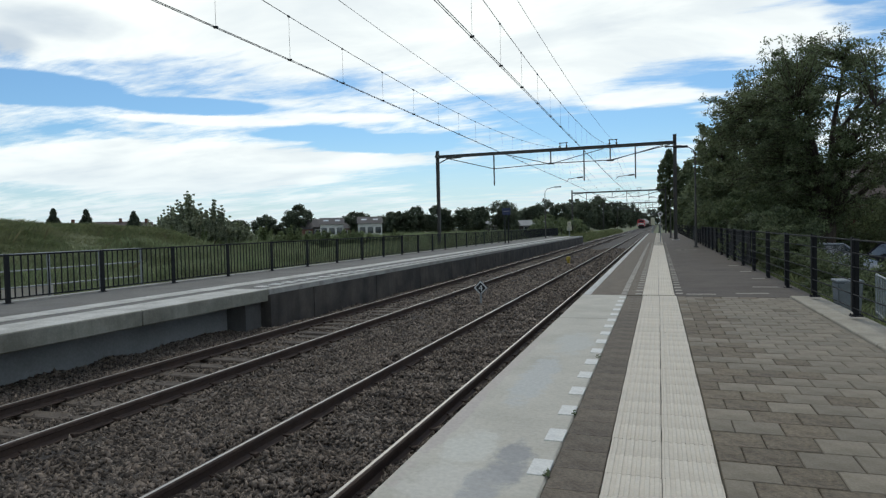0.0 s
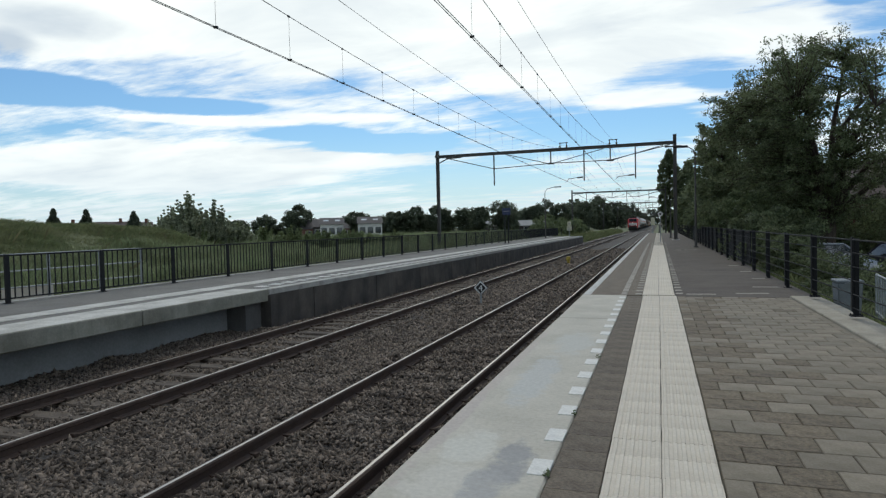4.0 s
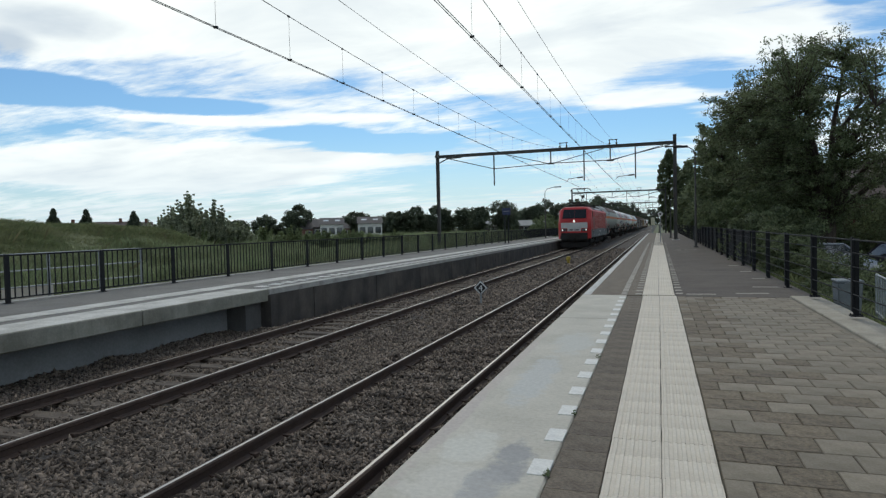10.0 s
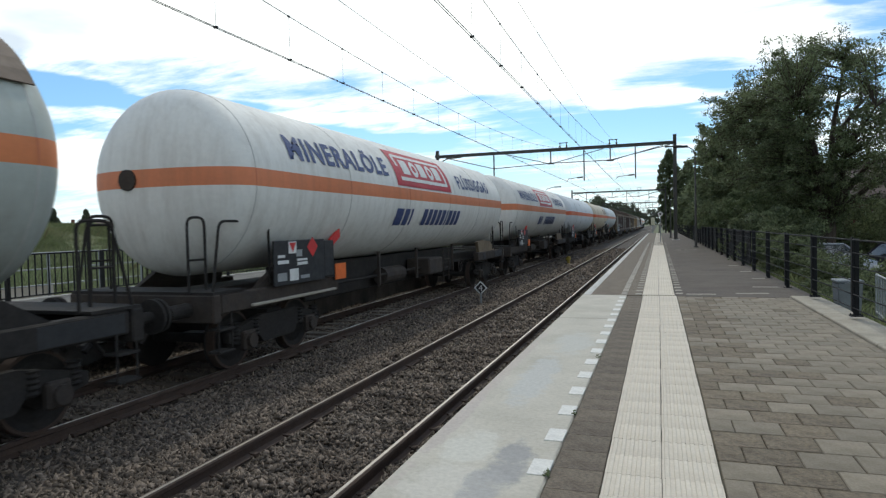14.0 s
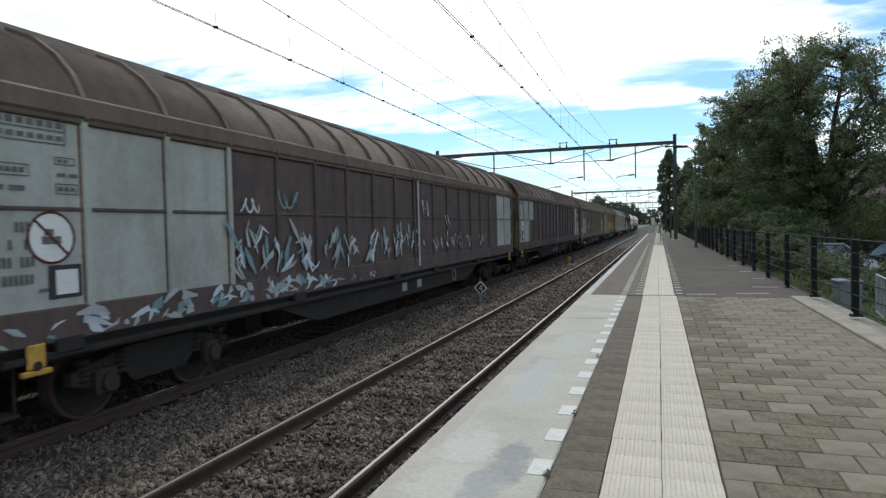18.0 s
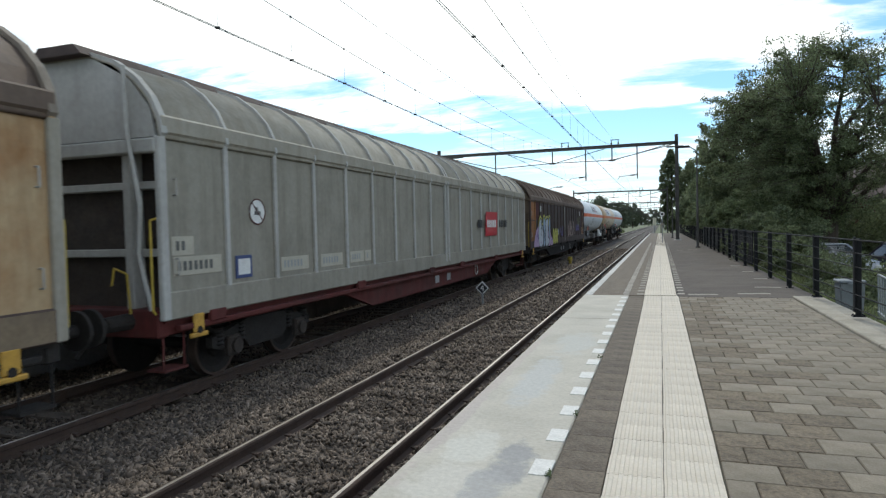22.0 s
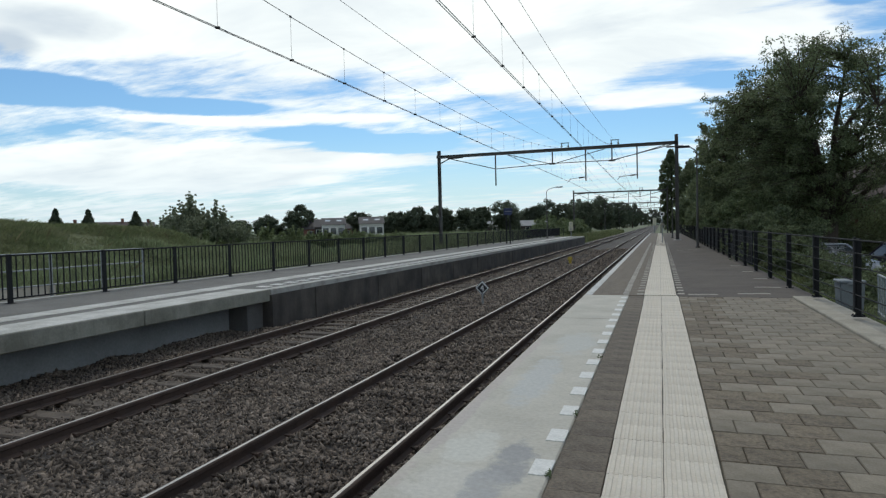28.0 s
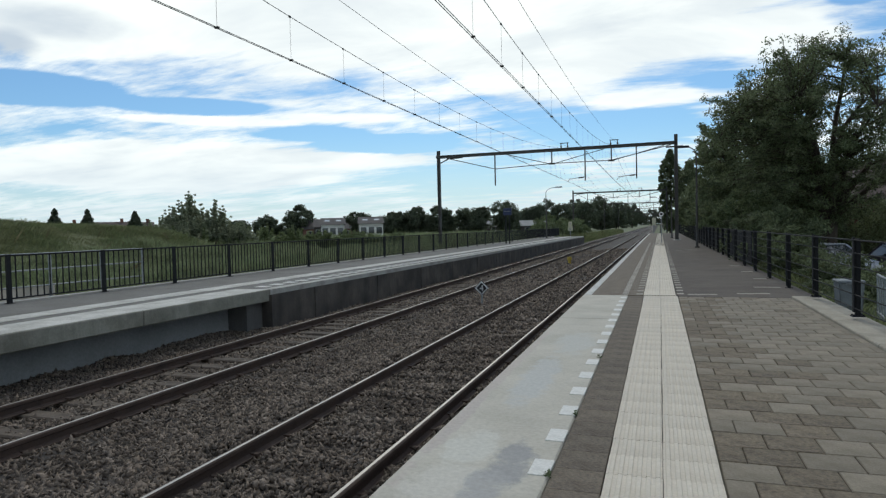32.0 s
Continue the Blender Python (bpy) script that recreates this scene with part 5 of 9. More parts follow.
def build_meadow():
    rng = np.random.default_rng(77)
    blades("meadow_grass", "tall green grass and weeds on the bank", np.concatenate([scatter(rng, 130000, -34, -17.0, 6, 50), scatter(rng, 170000, -60, -30, 6, 60)]), 0.27, 0.009, M["grass"], rng, "grass", 0.5)
    blades("reed_bed", "dense tall green weeds behind the platform railing", np.concatenate([scatter(rng, 120000, -29, -16.5, 12, 60), scatter(rng, 70000, -30, -14.5, 55, 110)]), 0.72, 0.011, M["reed"], rng, "weeds", 0.2)
    blades("reed_bed", "tall weeds along the meadow ditch", np.concatenate([scatter(rng, 50000, -70, -25, 60, 130), scatter(rng, 30000, -110, -30, 100, 180)]), 1.0, 0.03, M["reed"], rng, "weeds", 0.2)
    blades("dry_weeds", "brown seed heads among the weeds", np.concatenate([scatter(rng, 500, -32, -17, 10, 60), scatter(rng, 900, -33, -29, 47, 52)]), 0.7, 0.012, M["dry"], rng, "weeds")
    blades("verge_grass", "dry yellow-green grass on the railway verge", scatter(rng, 30000, -13.5, -9.9, 84, 190), 0.6, 0.035, M["grass"], rng, "grass")
    blades("verge_grass", "rough grass under the fence", np.concatenate([scatter(rng, 6000, 2.62, 4.5, 3, 40), scatter(rng, 2500, 2.6, 4, 40, 90)]), 0.25, 0.010, M["grass"], rng, "grass")
    # low bushes in the weeds and along the line
    for k in range(16):
        x, y = (-15.5 - 1.1 * (k % 4) - 0.06 * k * k, 88 + 9.5 * k)
        tree("bush", "rounded green bush beside the railway", x, y, -1.0, 3.0 + (k * 7 % 4) * 0.4, 2.6, 0.6, M["leaf"], 200 + k, 30, 110, 0.17, depth=1, low=0.02, category="bush", group="bushes beside the railway")
    # small weeds on the platform joints
    for x, y in ((-0.585, 4.55), (-0.585, 3.38), (-0.60, 6.6)):
        V, F = leaf_cloud([(x, y, 0.012)], [0.03], 18, 0.015, rng)
        o = from_arrays("weed", V, F, M["leaf_dark"])
        tagged(o, "tiny dark weed in a paving joint", "weed", "weeds in the paving")


build_meadow()


# ---------------------------------------------------------------- ramp behind the far platform
def build_ramp():
    root = thing("ramp", "pale paved access ramp with galvanised railing", "ramp", kind="structure")
    bm = bmesh.new()
    q = [(-13.6, 2.0, -0.05), (-15.25, 2.0, -0.05), (-15.25, 15.9, -0.35), (-13.6, 15.9, -0.35)]
    top = [bm.verts.new(p) for p in q]
    bot = [bm.verts.new((x, y, -1.3)) for x, y, z in q]
    bm.faces.new(top)
    bm.faces.new(bot[::-1])
    for i in range(4):
        bm.faces.new((top[i], top[(i + 1) % 4], bot[(i + 1) % 4], bot[i]))
    part("ramp_surface", bm, M["slab"], root)
    fence = thing("ramp_railing", "galvanised tube railing along the ramp", "railing")
    for y in (5.3, 7.1, 8.9, 10.7, 12.45, 14.08, 15.62):
        bm = bmesh.new()
        rod(bm, (-15.3, y, -0.6), (-15.3, y, 0.97), 0.04, 8)
        part("post", bm, M["galv"], fence)
    for za, zb in ((0.97, 0.96), (0.53, 0.55), (0.16, 0.11)):
        bm = bmesh.new()
        rod(bm, (-15.3, 4.0, za), (-15.3, 15.62, zb), 0.019, 8)
        part("rail", bm, M["galv"], fence)
    part("skirting", boxes((-15.42, -15.34, 4.0, 12.6, -0.6, 0.12)), M["slab"], root)


build_ramp()


# ---------------------------------------------------------------- buildings
M["roof_dark"] = material("dark_roof_tiles", (0.045, 0.04, 0.04), 0.8, second=(0.07, 0.055, 0.05), scale=0.8, grain=6, bump=0.2)
M["roof_red"] = material("brown_roof_tiles", (0.085, 0.06, 0.052), 0.85, second=(0.06, 0.045, 0.04), scale=0.8, grain=6, bump=0.2)
M["brick"] = material("red_brick", (0.16, 0.075, 0.055), 0.9, second=(0.11, 0.055, 0.045), scale=1.0, grain=12, grain_amount=0.2, bump=0.2)
M["plaster"] = material("white_plaster", (0.62, 0.61, 0.58), 0.9, second=(0.5, 0.49, 0.46), scale=0.6, grain=10, bump=0.1)


def house(label, x, y, turn, w, d, wall_h, roof_h, wall_mat, roof_mat, windows=4, chimney=True, group="", z=-0.9, skylights=0):
    root = thing("house", label, "house", (x, y, z), group)
    root.rotation_euler = (0, 0, radians(turn))
    part("wall", boxes((-w / 2, w / 2, -d / 2, d / 2, 0, wall_h)), wall_mat, root)
    bm = bmesh.new()
    A = [bm.verts.new(p) for p in ((-w / 2 - 0.3, -d / 2 - 0.4, wall_h - 0.1), (w / 2 + 0.3, -d / 2 - 0.4, wall_h - 0.1), (w / 2 + 0.3, 0, wall_h + roof_h), (-w / 2 - 0.3, 0, wall_h + roof_h), (-w / 2 - 0.3, d / 2 + 0.4, wall_h - 0.1), (w / 2 + 0.3, d / 2 + 0.4, wall_h - 0.1))]
    for f in ((0, 1, 2, 3), (3, 2, 5, 4), (0, 3, 4), (1, 5, 2), (0, 4, 5, 1)):
        bm.faces.new([A[i] for i in f])
    roof = part("roof", bm, roof_mat, root)
    if chimney:
        part("chimney", boxes((w * 0.3, w * 0.3 + 0.9, -0.45, 0.45, wall_h + roof_h - 0.9, wall_h + roof_h + 1.0)), M["brick"], roof)
    for k in range(windows):
        xx = -w / 2 + w * (k + 0.5) / windows
        win = part("window", boxes((xx - 0.75, xx + 0.75, -d / 2 - 0.03, -d / 2 + 0.05, wall_h * 0.35, wall_h * 0.8)), M["plaster"], root)
        part("pane", boxes((xx - 0.65, xx + 0.65, -d / 2 - 0.05, -d / 2 - 0.031, wall_h * 0.38, wall_h * 0.77)), M["glass"], win)
    for k in range(skylights):
        xx = -w / 2 + w * (k + 0.5) / skylights
        t = 0.45
        bm = bmesh.new()
        yy, zz = -(d / 2 + 0.4) * (1 - t), wall_h - 0.1 + (roof_h + 0.1) * t
        yb, zb = -(d / 2 + 0.4) * (1 - t - 0.2), wall_h - 0.1 + (roof_h + 0.1) * (t + 0.2)
        bm.faces.new([bm.verts.new(p) for p in ((xx - 0.6, yy - 0.03, zz + 0.05), (xx + 0.6, yy - 0.03, zz + 0.05), (xx + 0.6, yb - 0.03, zb + 0.05), (xx - 0.6, yb - 0.03, zb + 0.05))])
        part("skylight", bm, M["lamp_off"], roof)
    return root


def build_houses():
    row = "distant row houses"
    house("distant white row house with dark tiled roof", -75.2, 137.0, 28, 5.4, 8, 3.9, 1.55, M["plaster"], M["roof_dark"], 3, False, row, skylights=2)
    house("distant white row house with dark tiled roof", -65.4, 137.5, 28, 5.4, 8, 3.9, 1.55, M["plaster"], M["roof_dark"], 3, False, row, skylights=2)
    house("long distant house row with dark roof", -81.5, 146.0, 28, 7.0, 8, 3.4, 2.0, M["roof_dark"], M["roof_dark"], 3, False, row)
    house("distant brick house with dark roof", -93.0, 166.0, 30, 14.0, 9, 3.0, 2.6, M["brick"], M["roof_dark"], 4, False, row)
    for x, y, w, h in ((-172.0, 138.0, 26.0, 2.4), (-160.5, 150.0, 13.0, 2.6), (-155.0, 156.0, 10.0, 2.4), (-181.0, 128.0, 12.0, 2.4)):
        house("distant brown-roofed house behind the bank", x, y, 46, w, 9, 4.1, h, M["brick"], M["roof_red"], 4, True, row)
    house("long low distant barn with pale roof", -58.9, 222.3, 14, 17.0, 10, 2.6, 1.9, M["roof_dark"], M["roof_pale"], 4, False, row)
    house("low distant brick barn with pale roof", -41.5, 218.0, 12, 9.0, 8, 2.6, 1.8, M["roof_dark"], M["roof_pale"], 2, False, row)
    house("red brick house with a tiled roof among the trees", 13.4, 44.0, -14, 11.0, 8, 3.4, 2.3, M["brick"], M["roof_red"], 4, True, z=-1.0, skylights=0)


build_houses()


# ---------------------------------------------------------------- cars, bin and cycle rack east of the fence
def car(label, x, y, turn, paint, z=-1.0):
    root = thing("car", label, "car", (x, y, z), "parked cars")
    root.rotation_euler = (0, 0, radians(turn))
    sec = [(-2.05, 0.35, 0.72), (-1.95, 0.3, 0.86), (-1.1, 0.3, 0.95), (-0.55, 0.3, 0.98), (0.8, 0.3, 0.98), (1.6, 0.3, 0.96), (2.0, 0.3, 0.90), (2.08, 0.36, 0.75)]
    bm = bmesh.new()
    rings = []
    for yy, z0, z1 in sec:
        rings.append([bm.verts.new(p) for p in ((-0.86, yy, z0), (-0.88, yy, (z0 + z1) / 2), (-0.82, yy, z1), (0.82, yy, z1), (0.88, yy, (z0 + z1) / 2), (0.86, yy, z0))])
    for a, b in zip(rings[:-1], rings[1:]):
        for i in range(6):
            bm.faces.new((a[i], a[(i + 1) % 6], b[(i + 1) % 6], b[i]))
    bm.faces.new(rings[0][::-1])
    bm.faces.new(rings[-1])
    bmesh.ops.bevel(bm, geom=bm.edges[:], offset=0.03, segments=1, affect="EDGES")
    part("body", bm, paint, root)
    bm = bmesh.new()
    lo = [(-0.78, -1.15), (0.78, -1.15), (0.78, 1.85), (-0.78, 1.85)]
    hi = [(-0.60, -0.35), (0.60, -0.35), (0.60, 1.35), (-0.60, 1.35)]
    A = [bm.verts.new((a, b, 0.95)) for a, b in lo]
    B = [bm.verts.new((a, b, 1.40)) for a, b in hi]
    for i in range(4):
        bm.faces.new((A[i], A[(i + 1) % 4], B[(i + 1) % 4], B[i]))
    bm.faces.new(B)
    part("window", bm, M["glass"], root)
    part("roof", boxes((-0.61, 0.61, -0.36, 1.36, 1.395, 1.46), bevel=0.03), paint, root)
    for a, b in ((0, 0), (1, 1), (2, 2), (3, 3)):
        bm = bmesh.new()
        rod(bm, (*lo[a], 0.95), (*hi[b], 1.41), 0.035, 6)
        part("pillar", bm, paint, root)
    for sx in (-0.80, 0.80):
        for yy in (-1.3, 1.3):
            bm = bmesh.new()
            rod(bm, (sx - 0.1, yy, 0.31), (sx + 0.1, yy, 0.31), 0.31, 20)
            w = part("wheel", bm, M["black"], root)
            bm = bmesh.new()
            rod(bm, (sx - 0.105, yy, 0.31), (sx + 0.105, yy, 0.31), 0.2, 14)
            part("rim", bm, M["galv"], w)
        bm = boxes((sx * 0.8 - 0.12, sx * 0.8 + 0.12, -2.09, -2.0, 0.62, 0.76), bevel=0.02)
        part("headlight", bm, M["lamp_off"], root)


M["car_silver"] = material("silver_car_paint", (0.34, 0.35, 0.37), 0.3, 0.5, bump=0, grain_amount=0.02)
M["car_purple"] = material("dark_violet_car_paint", (0.035, 0.03, 0.045), 0.35, 0.2, bump=0, grain_amount=0.02)
car("silver parked car behind the fence", 5.8, 27.0, 18, M["car_silver"])
car("dark violet parked car behind the fence", 8.9, 26.5, 24, M["car_purple"])


def build_bin():
    root = thing("litter_bin", "grey plastic bin standing behind the fence", "bin", (3.25, 13.3, -0.42))
    bm = bmesh.new()
    a = [(-0.20, -0.22), (0.20, -0.22), (0.20, 0.22), (-0.20, 0.22)]
    A = [bm.verts.new((x * 0.85, y * 0.85, 0)) for x, y in a]
    B = [bm.verts.new((x, y, 0.62)) for x, y in a]
    bm.faces.new(A[::-1])
    bm.faces.new(B)
    for i in range(4):
        bm.faces.new((A[i], A[(i + 1) % 4], B[(i + 1) % 4], B[i]))
    bmesh.ops.bevel(bm, geom=bm.edges[:], offset=0.02, segments=2, affect="EDGES")
    mt = material("grey_plastic", (0.17, 0.185, 0.195), 0.55, second=(0.13, 0.14, 0.15), scale=5, bump=0.03)
    part("body", bm, mt, root)
    part("lid", boxes((-0.215, 0.215, -0.235, 0.235, 0.62, 0.67), bevel=0.015), mt, root)
    part("hand_grip", boxes((-0.1, 0.1, -0.28, -0.24, 0.6, 0.63)), mt, root)
    rack = thing("cycle_rack", "galvanised bar gate of a cycle rack behind the fence", "cycle rack", (3.38, 12.75, -0.42))
    for z in (0.12, 0.78):
        bm = bmesh.new()
        rod(bm, (0, -1.5, z), (0.25, 0.28, z), 0.02, 8)
        part("rail", bm, M["galv"], rack)
    for k in range(8):
        t = k / 7
        bm = bmesh.new()
        rod(bm, (0.25 * t, -1.5 + 1.78 * t, 0.0), (0.25 * t, -1.5 + 1.78 * t + 0.02, 0.78), 0.014, 6)
        part("upright", bm, M["galv"], rack)


build_bin()
# ---------------------------------------------------------------- freight train
# every vehicle is built from its own front end (y = 0) backwards, z from the top of rail
TRAIN = []
CLOSE = 1.43


def vehicle(name, label, category, s0, group):
    r = thing(name, label, category, (T2, 0, RAIL), group)
    TRAIN.append((r, s0))
    return r


def lathe_y(bm, prof, n=48, cz=0.0):
    """Turn (y, r) round an axis along y at height cz."""
    rings = []
    for y, r in prof:
        rings.append([bm.verts.new((r * math.cos(2 * math.pi * i / n), y, cz + r * math.sin(2 * math.pi * i / n))) for i in range(n)])
    for a, b in zip(rings[:-1], rings[1:]):
        for i in range(n):
            j = (i + 1) % n
            bm.faces.new((a[i], a[j], b[j], b[i]))
    bm.faces.new(rings[0][::-1])
    bm.faces.new(rings[-1])
    return bm


def wheelset(parent, y, r=0.46):
    bm = bmesh.new()
    rod(bm, (-0.70, y, r), (0.70, y, r), 0.08, 12)
    axle = part("axle", bm, M["gear"], parent)
    for x in (-0.7535, 0.7535):
        s = -1 if x > 0 else 1
        bm = bmesh.new()
        lathe_x(bm, [(x - s * 0.075, 0.05), (x - s * 0.075, r * 0.36), (x - s * 0.03, r * 0.40), (x - s * 0.03, r * 0.72), (x - s * 0.06, r - 0.055), (x - s * 0.0655, r - 0.05),
                     (x - s * 0.0655, r - 0.006), (x + s * 0.065, r), (x + s * 0.066, r + 0.028), (x + s * 0.09, r + 0.024), (x + s * 0.09, 0.05)], y, r)
        w = part("wheel", bm, M["gear"], parent, smooth=False)
        bm = bmesh.new()
        lathe_x(bm, [(x - s * 0.060, r - 0.045), (x - s * 0.0705, r - 0.042), (x - s * 0.0705, r - 0.002), (x - s * 0.050, r + 0.001), (x + s * 0.060, r + 0.0025)], y, r, False)
        part("tyre", bm, M["rail_side"], w, smooth=False)
    return axle


def lathe_x(bm, prof, cy, cz, capped=True, n=28):
    """Turn (x, r) round an axle along x."""
    rings = [[bm.verts.new((x, cy + q * math.cos(2 * math.pi * i / n), cz + q * math.sin(2 * math.pi * i / n))) for i in range(n)] for x, q in prof]
    for a, b in zip(rings[:-1], rings[1:]):
        for i in range(n):
            bm.faces.new((a[i], b[i], b[(i + 1) % n], a[(i + 1) % n]))
    if capped:
        bm.faces.new(rings[0])
        bm.faces.new(rings[-1][::-1])
    bmesh.ops.recalc_face_normals(bm, faces=bm.faces[:])


def bogie(root, yc, base=1.8, r=0.46):
    """Two-axle freight bogie: cast side frames, springs, axle boxes."""
    b = None
    bm = bmesh.new()
    for sx in (-1, 1):
        x0, x1 = sx * 0.97, sx * 1.09
        prof = [(-base / 2 - 0.42, 0.62), (-base / 2 - 0.42, 0.48), (-base / 2 - 0.2, 0.42), (-base / 2 + 0.28, 0.55), (-0.45, 0.36), (0.45, 0.36),
                (base / 2 - 0.28, 0.55), (base / 2 + 0.2, 0.42), (base / 2 + 0.42, 0.48), (base / 2 + 0.42, 0.62), (0.5, 0.80), (-0.5, 0.80)]
        A = [bm.verts.new((x0, yc + y, z)) for y, z in prof]
        B = [bm.verts.new((x1, yc + y, z)) for y, z in prof]
        n = len(prof)
        for i in range(n):
            bm.faces.new((A[i], A[(i + 1) % n], B[(i + 1) % n], B[i]))
        bm.faces.new(A)
        bm.faces.new(B[::-1])
    box(bm, -1.0, 1.0, yc - 0.2, yc + 0.2, 0.45, 0.85)
    b = part("bogie", bm, M["gear"], root, "dark two-axle bogie")
    for y in (-base / 2, base / 2):
        wheelset(root, yc + y, r)
        for sx in (-1, 1):
            bm = boxes((sx * 1.09 - 0.02, sx * 1.16 + 0.02, yc + y - 0.15, yc + y + 0.15, r - 0.15, r + 0.15), bevel=0.03)
            rod(bm, (sx * 1.12, yc + y, r), (sx * 1.23, yc + y, r), 0.11, 12)
            part("axle_box", bm, M["gear_brown"], b)
            for dy in (-0.25, 0.25):
                bm = bmesh.new()
                lathe_y(bm, [(0.49 + 0.03 * k, 0.088 if k % 2 else 0.06) for k in range(10)], 10)
                for v in bm.verts:
                    v.co = Vector((sx * 1.06 + v.co.x, yc + y + dy + v.co.z, v.co.y))
                part("spring", bm, M["gear"], b)
    return b


def buffers(root, y, out, z=1.05, mat=None):
    for x in (-0.875, 0.875):
        bm = bmesh.new()
        rod(bm, (x, y, z), (x, y + out * 0.38, z), 0.105, 12, 0.095)
        rod(bm, (x, y + out * 0.36, z), (x, y + out * 0.55, z), 0.075, 12)
        rod(bm, (x, y + out * 0.55, z), (x, y + out * 0.60, z), 0.23, 20)
        part("buffer", bm, M["gear"], root)
    bm = bmesh.new()
    tube(bm, [(0, y, 1.02), (0, y + out * 0.35, 0.98), (0, y + out * 0.6, 0.86), (0, y + out * 0.3, 0.6)], 0.045)
    part("coupling", bm, M["gear"], root)
    for x in (-0.35, 0.35):
        bm = bmesh.new()
        rod(bm, (x, y, 0.95), (x * 0.92, y + out * 0.3, 0.6), 0.03)
        part("brake_hose", bm, M["gear"], root)


def bars_like(widths, h, gap=0.25, slant=0.0):
    """Plain bars in place of writing, in the (x, y) plane."""
    bm = bmesh.new()
    x = 0.0
    for w in widths:
        a = [bm.verts.new(p) for p in ((x, 0, 0), (x + w, 0, 0), (x + w + slant * h, h, 0), (x + slant * h, h, 0))]
        bm.faces.new(a)
        x += w + gap
    return bm


def slice_up(bm, step=0.09):
    """Cut flat shapes into strips so that they can follow a round tank."""
    ys = [v.co.y for v in bm.verts]
    k = math.ceil(min(ys) / step)
    while k * step < max(ys):
        bmesh.ops.bisect_plane(bm, geom=bm.verts[:] + bm.edges[:] + bm.faces[:], plane_co=(0, k * step, 0), plane_no=(0, 1, 0), dist=1e-5)
        k += 1
    return bm


def on_side(bm, y, z, x=CLOSE, off=0.006):
    """Stand flat shapes on the side wall: their x runs along the train."""
    for v in bm.verts:
        v.co = Vector((x + off + v.co.z, y + v.co.x, z + v.co.y))
    return bm


def on_tank(bm, y, z, cz, r, off=0.012):
    slice_up(bm)
    for v in bm.verts:
        arc = (z - cz + v.co.y)
        a = arc / r
        v.co = Vector(((r + off) * math.cos(a), y + v.co.x, cz + (r + off) * math.sin(a)))
    return bm


def bar_row(root, y, z, x, widths, h, gap, mat, name="marking_bar", off=0.008):
    """Plain bars in place of writing on a side wall."""
    for w in widths:
        part(name, on_side(bars_like([w], h), y, z, x, off), mat, root)
        y += w + gap


def plate(w, h, slant=0.0):
    bm = bmesh.new()
    bm.faces.new([bm.verts.new(p) for p in ((0, 0, 0), (w, 0, 0), (w + slant, h, 0), (slant, h, 0))])
    return bm


def ring_shape(r0, r1, n=20, squash=1.0):
    bm = bmesh.new()
    A = [bm.verts.new((r1 * math.cos(2 * math.pi * i / n), squash * r1 * math.sin(2 * math.pi * i / n), 0)) for i in range(n)]
    B = [bm.verts.new((r0 * math.cos(2 * math.pi * i / n), squash * r0 * math.sin(2 * math.pi * i / n), 0)) for i in range(n)]
    for i in range(n):
        bm.faces.new((A[i], A[(i + 1) % n], B[(i + 1) % n], B[i]))
    return bm


def stroke(pts, w, taper=0.6):
    """A painted line through (x, y) points."""
    bm = bmesh.new()
    L, R = [], []
    n = len(pts)
    for i, p in enumerate(pts):
        a, b = Vector(pts[max(0, i - 1)]), Vector(pts[min(n - 1, i + 1)])
        d = (b - a).normalized()
        k = w * (1 - taper * abs(2 * i / max(1, n - 1) - 1) ** 2) / 2
        L.append(bm.verts.new((p[0] - d.y * k, p[1] + d.x * k, 0)))
        R.append(bm.verts.new((p[0] + d.y * k, p[1] - d.x * k, 0)))
    for i in range(n - 1):
        bm.faces.new((L[i], R[i], R[i + 1], L[i + 1]))
    return bm


def merge(*bms):
    out = bmesh.new()
    for b in bms:
        me = bpy.data.meshes.new("tmp")
        b.to_mesh(me)
        b.free()
        out.from_mesh(me)
        bpy.data.meshes.remove(me)
    return out


def shifted(bm, x, y, z=0.0):
    for v in bm.verts:
        v.co += Vector((x, y, z))
    return bm


def tag_scrawl(rnd, n, size, w):
    """An unreadable scrawled tag: a run of looping strokes."""
    out, x = [], 0.0
    for _ in range(n):
        pts, k = [], rnd.integers(4, 7)
        ph = rnd.uniform(0, 6)
        for i in range(9):
            t = i / 8
            pts.append((x + size * (0.45 * t + 0.28 * math.sin(k * t + ph)), size * (0.5 + 0.48 * math.cos(k * 1.1 * t + ph * 1.7))))
        out.append(stroke(pts, w))
        x += size * rnd.uniform(0.5, 0.75)
    return out


